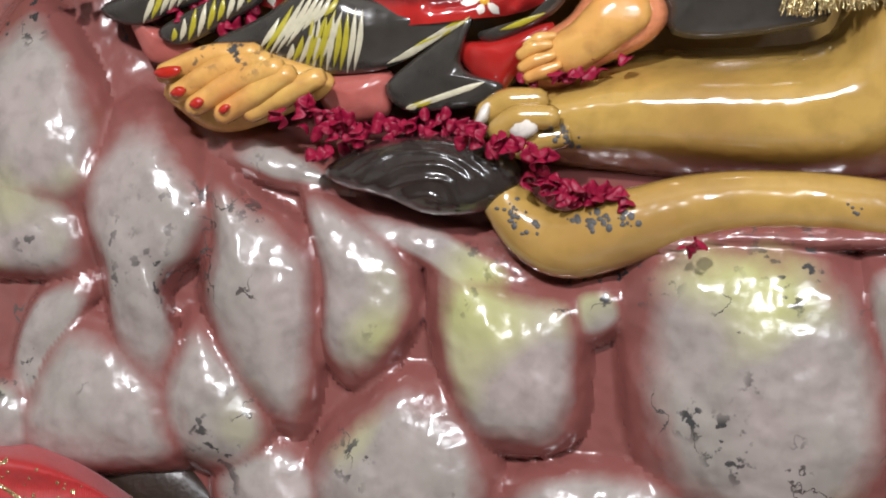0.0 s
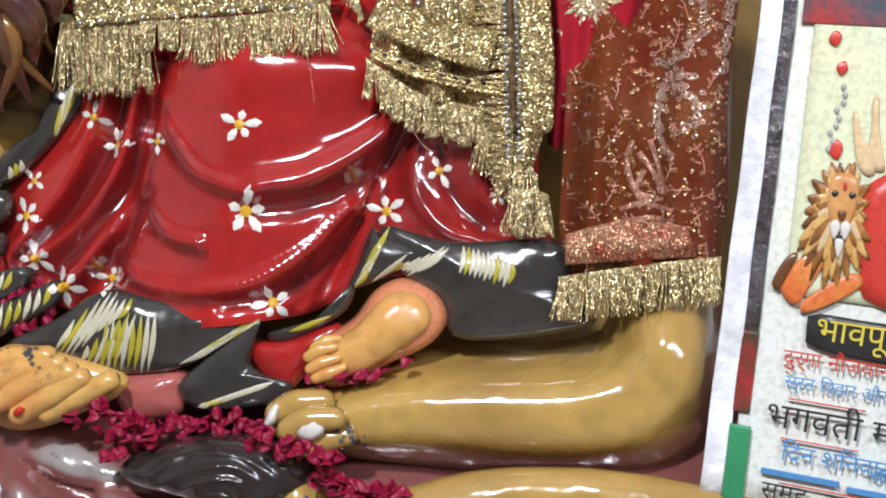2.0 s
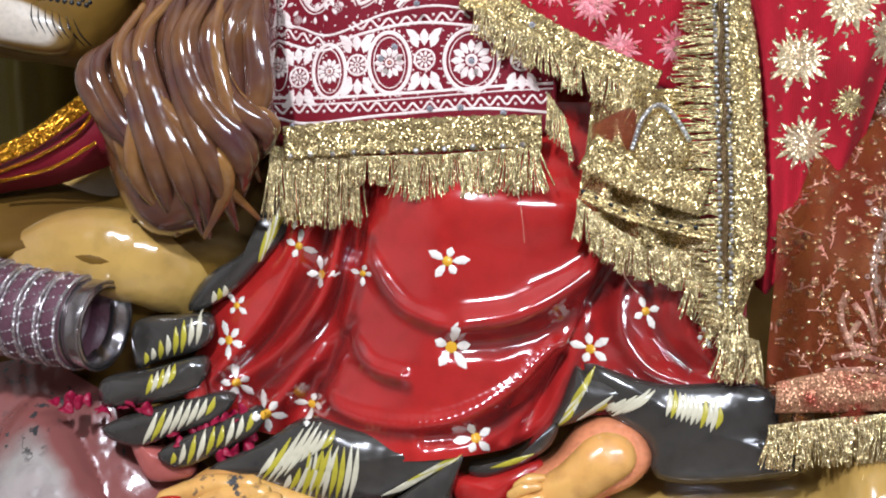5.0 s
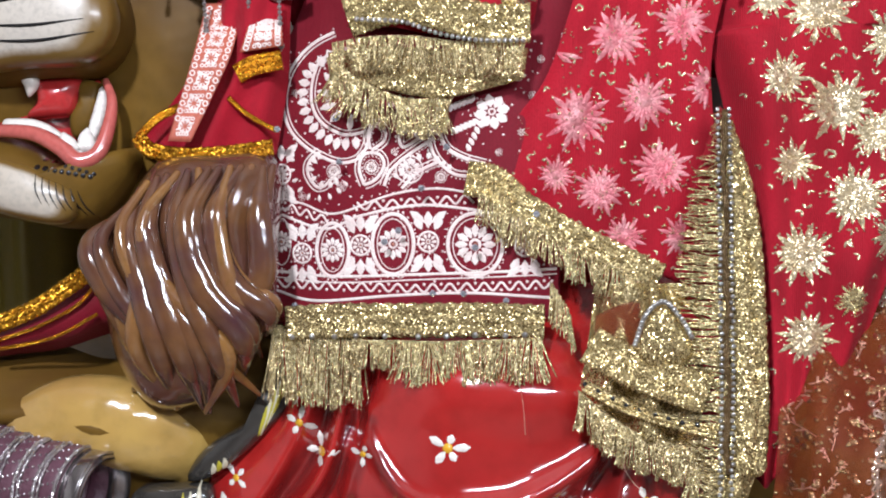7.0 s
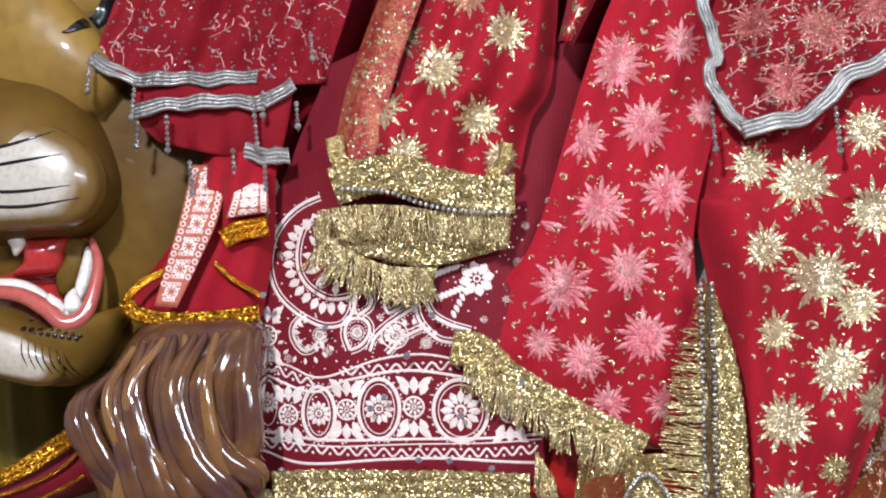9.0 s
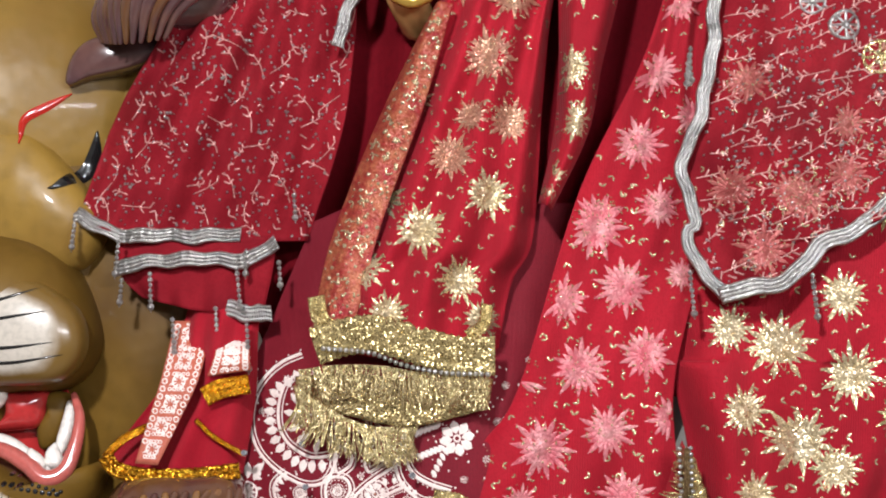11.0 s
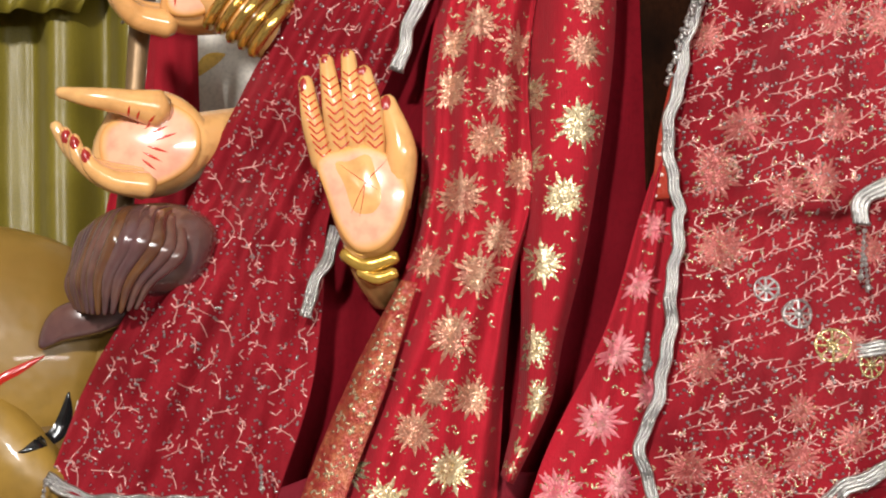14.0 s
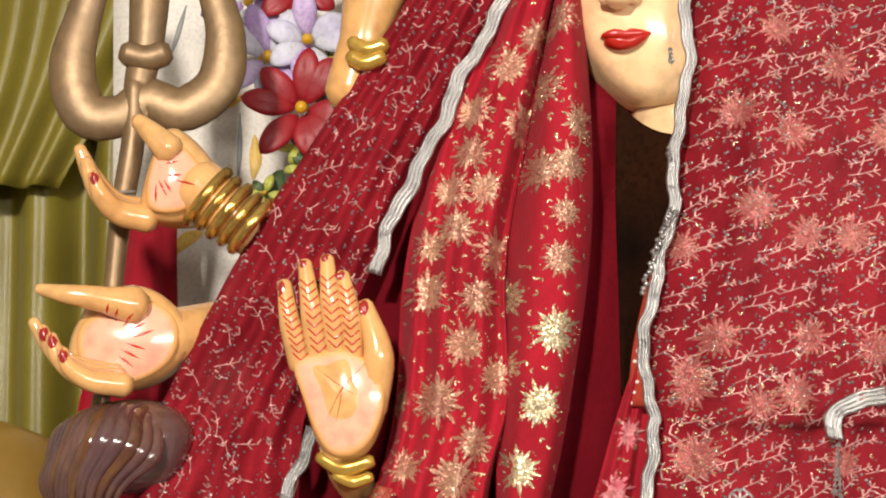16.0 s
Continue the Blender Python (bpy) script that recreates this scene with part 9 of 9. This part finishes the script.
for layer, (reach, tones) in enumerate(((1.0, (TAWNY, DARKMANE, TAWNY)), (0.85, (MANEINK, TAWNY, MANEINK)), (0.66, (MANEINK, CREAMINK, TAWNY)))):
    for k in range(22):
        a = 2 * math.pi * (k + 0.33 * layer) / 22
        c, d = (0.275, 0.52), (math.cos(a), math.sin(a))
        ln = reach * prng.uniform(0.85, 1.1) * (1.25 if d[1] > 0.3 else 0.9)
        tip = (c[0] + 0.1 * ln * d[0] + prng.uniform(-0.008, 0.008), c[1] + 0.095 * ln * d[1] + 0.014)
        ink([(c[0] + 0.02 * d[0] - 0.011 * d[1], c[1] + 0.02 * d[1] + 0.009 * d[0]), (0.5 * (c[0] + tip[0]) - 0.016 * d[1], 0.5 * (c[1] + tip[1]) + 0.014 * d[0]), tip, (0.5 * (c[0] + tip[0]) + 0.014 * d[1], 0.5 * (c[1] + tip[1]) - 0.012 * d[0]), (c[0] + 0.02 * d[0] + 0.011 * d[1], c[1] + 0.02 * d[1] - 0.009 * d[0])], tones[k % 3], "printed_lock", 0.0066 + 0.0007 * layer)
ink([(0.24, 0.5), (0.25, 0.475), (0.285, 0.47), (0.32, 0.48), (0.32, 0.52), (0.3, 0.555), (0.27, 0.56), (0.25, 0.54)], mat("face_ink", (0.66, 0.36, 0.12), 0.3, second=(0.5, 0.2, 0.06), scale=80, coat=0.4), out=0.0092)
for u in (0.258, 0.305):
    ink([(u - 0.01, 0.503), (u, 0.497), (u + 0.01, 0.502), (u, 0.508)], BLACKINK, out=0.0104)
    ink([(0.6 * u + 0.1125 - 0.014, 0.552), (0.6 * u + 0.1125, 0.542), (0.6 * u + 0.1125 + 0.014, 0.552), (0.6 * u + 0.1125, 0.572)], mat("pale_ink", (0.82, 0.76, 0.66), 0.3), out=0.0104)
ink([(0.27, 0.53), (0.282, 0.527), (0.293, 0.53), (0.287, 0.542), (0.277, 0.542)], DARKMANE, out=0.0112)
ink([(0.262, 0.565), (0.282, 0.56), (0.302, 0.565), (0.282, 0.59)], BLACKINK, out=0.0098)
ink([(0.27, 0.575), (0.282, 0.57), (0.294, 0.575), (0.282, 0.6)], mat("pale_ink", (0.82, 0.76, 0.66), 0.3), out=0.0108)
ink([(0.277, 0.49), (0.282, 0.483), (0.287, 0.49), (0.282, 0.497)], REDINK, out=0.0112)
# arms, garland and blossoms of the printed figure
for outline, m in (([(0.32, 0.46), (0.3, 0.42), (0.29, 0.38), (0.3, 0.375), (0.32, 0.41), (0.36, 0.44), (0.36, 0.47)], CREAMINK), ([(0.34, 0.45), (0.345, 0.4), (0.34, 0.36), (0.355, 0.35), (0.365, 0.4), (0.39, 0.46)], CREAMINK),
                   ([(0.2, 0.27), (0.215, 0.255), (0.235, 0.262), (0.225, 0.278)], REDINK), ([(0.23, 0.31), (0.25, 0.3), (0.262, 0.312), (0.245, 0.322)], REDINK), ([(0.235, 0.44), (0.25, 0.42), (0.27, 0.43), (0.26, 0.45)], REDINK)):
    ink(outline, m)
for k in range(9):
    u, v = 0.232 + 0.004 * k + 0.008 * math.sin(2.2 * k), 0.435 - 0.012 * k
    ink([(u - 0.007, v), (u, v - 0.006), (u + 0.007, v), (u, v + 0.006)], mat("grey_ink", (0.45, 0.45, 0.42), 0.3), out=0.0055)
ink([(0.225, 0.715), (0.24, 0.69), (0.4, 0.69), (0.7, 0.69), (0.7, 0.755), (0.4, 0.75), (0.24, 0.74)], BLACKINK, "black_label")


def lettering(text, u, v, high, material, out=0.008):
    c = bpy.data.curves.new("lettering", "FONT")
    c.body, c.size, c.extrude = text, high, 0.0003
    c.materials.append(material)
    ob = new("lettering", c)
    x = Vector(on_poster(u + 0.1, v) - on_poster(u, v)).normalized()
    n = Vector((on_poster(u, v + 0.1) - on_poster(u, v))).cross(x).normalized()
    z = n.cross(x)
    z = z if z.z > 0 else -z
    m = Matrix((x, z, x.cross(z))).transposed().to_4x4()
    m.translation = Vector(on_poster(u, v, out))
    me = bpy.data.meshes.new_from_object(ob)
    bpy.data.objects.remove(ob)
    me.transform(m)
    t = new("lettering", me)
    t.parent, t.matrix_parent_inverse = poster, Matrix.Translation(-Vector(poster.location))
    return t


for text, u, v, high, material in (("भावपूर्ण िन", 0.245, 0.728, 0.024, YELLOWINK), ("दुर्गा नौजवान सोसा", 0.17, 0.772, 0.0155, REDINK), ("स्रत िवहार और प्रीत म", 0.18, 0.808, 0.013, BLUEINK), ("भगवती माँ का 15व", 0.14, 0.873, 0.026, BLACKINK),
                                   ("िदन शिनवार", 0.19, 0.922, 0.018, BLUEINK), ("अक्तूब", 0.42, 0.93, 0.018, BLUEINK), ("समूह", 0.15, 0.986, 0.0185, BLACKINK), ("दर्शनािभलाषी", 0.31, 0.985, 0.017, BLACKINK)):
    lettering(text, u, v, high, material)
for u, v, w, m in ((0.15, 0.94, 0.2, BLUEINK), (0.37, 0.945, 0.16, BLUEINK), (0.2, 0.825, 0.2, REDINK), (0.19, 0.888, 0.2, REDINK), (0.2, 0.958, 0.3, REDINK)):
    sheet("text_bar", u, u + w, v, v + (0.009 if m is BLUEINK else 0.002), m, 0.006)

# ---- rose petals strewn on the base ----
rng = random.Random(8)
shapes = []
for k in range(5):
    g = Geo()
    w, h = rng.uniform(0.005, 0.0075), rng.uniform(0.006, 0.009)
    o = [(0, 0, h), (0.7 * w, 0.001, 0.6 * h), (w, 0.002, -0.2 * h), (0.4 * w, 0.001, -0.8 * h), (-0.5 * w, 0, -0.9 * h), (-w, 0.002, -0.1 * h), (-0.6 * w, 0, 0.7 * h)]
    g.pad([0.85 * np.array(q) + (0, 2.5 * q[0] * q[0] * 40 + q[2] * 0.3, 0) for q in o], 0.0014, back=0.0006, n=14, rings=4, power=1.0)
    shapes.append(g.mesh("rose_petal", [PETAL]))
curve_145 = [(-0.116, -0.052, 0.146), (-0.1, -0.055, 0.155), (-0.081, -0.059, 0.147), (-0.059, -0.063, 0.136)]
curve_146 = [(-0.08, -0.029, 0.136), (-0.045, -0.036, 0.138), (-0.01, -0.043, 0.141), (0.025, -0.05, 0.136)]
curve_147 = [(0.018, -0.099, 0.138), (0.043, -0.104, 0.134), (0.063, -0.108, 0.127), (0.077, -0.11, 0.116)]
curve_148 = [(0.065, -0.098, 0.109), (0.083, -0.102, 0.097), (0.111, -0.107, 0.095), (0.133, -0.112, 0.092)]
curve_149 = [(-0.101, -0.06, 0.122), (-0.085, -0.063, 0.123)]
curve_150 = [(0.176, -0.145, 0.059), (0.185, -0.147, 0.059)]
curve_151 = [(0.083, -0.067, 0.177), (0.094, -0.069, 0.179), (0.109, -0.072, 0.179), (0.117, -0.073, 0.181)]
curve_152 = [(-0.207, 0.011, 0.228), (-0.183, 0.007, 0.242), (-0.154, 0.001, 0.246)]
curve_153 = [(-0.168, -0.001, 0.217), (-0.154, -0.004, 0.222), (-0.144, -0.006, 0.231)]
curve_154 = [(-0.318, 0.034, 0.26), (-0.279, 0.026, 0.257), (-0.23, 0.016, 0.256)]
curve_155 = [(0.072, -0.064, 0.173), (0.059, -0.062, 0.179), (0.137, -0.077, 0.194)]
lines = (curve_145, curve_146, curve_147, curve_148, curve_149,
         curve_150, curve_151, curve_152, curve_153, curve_154, curve_155)
for line, count, spread in zip(lines, (30, 34, 24, 40, 4, 3, 9, 18, 6, 14, 5), (0.013, 0.008, 0.007, 0.009, 0.003, 0.003, 0.004, 0.008, 0.003, 0.003, 0.003)):
    c = spline(line, count)
    for q in c:
        ob = new("rose_petal", rng.choice(shapes))
        ob.matrix_world = Matrix.Translation(Vector(q) + Vector((rng.gauss(0, spread * 0.6), rng.uniform(-0.008, 0.006), rng.gauss(0, spread * 0.55)))) @ pose(0, 0, 0, rng.uniform(-70, 40), rng.uniform(-40, 40), rng.uniform(-60, 60))
        tagged(ob, "deep crimson rose petal fallen on the rock base", "petal", "strewn rose petals")
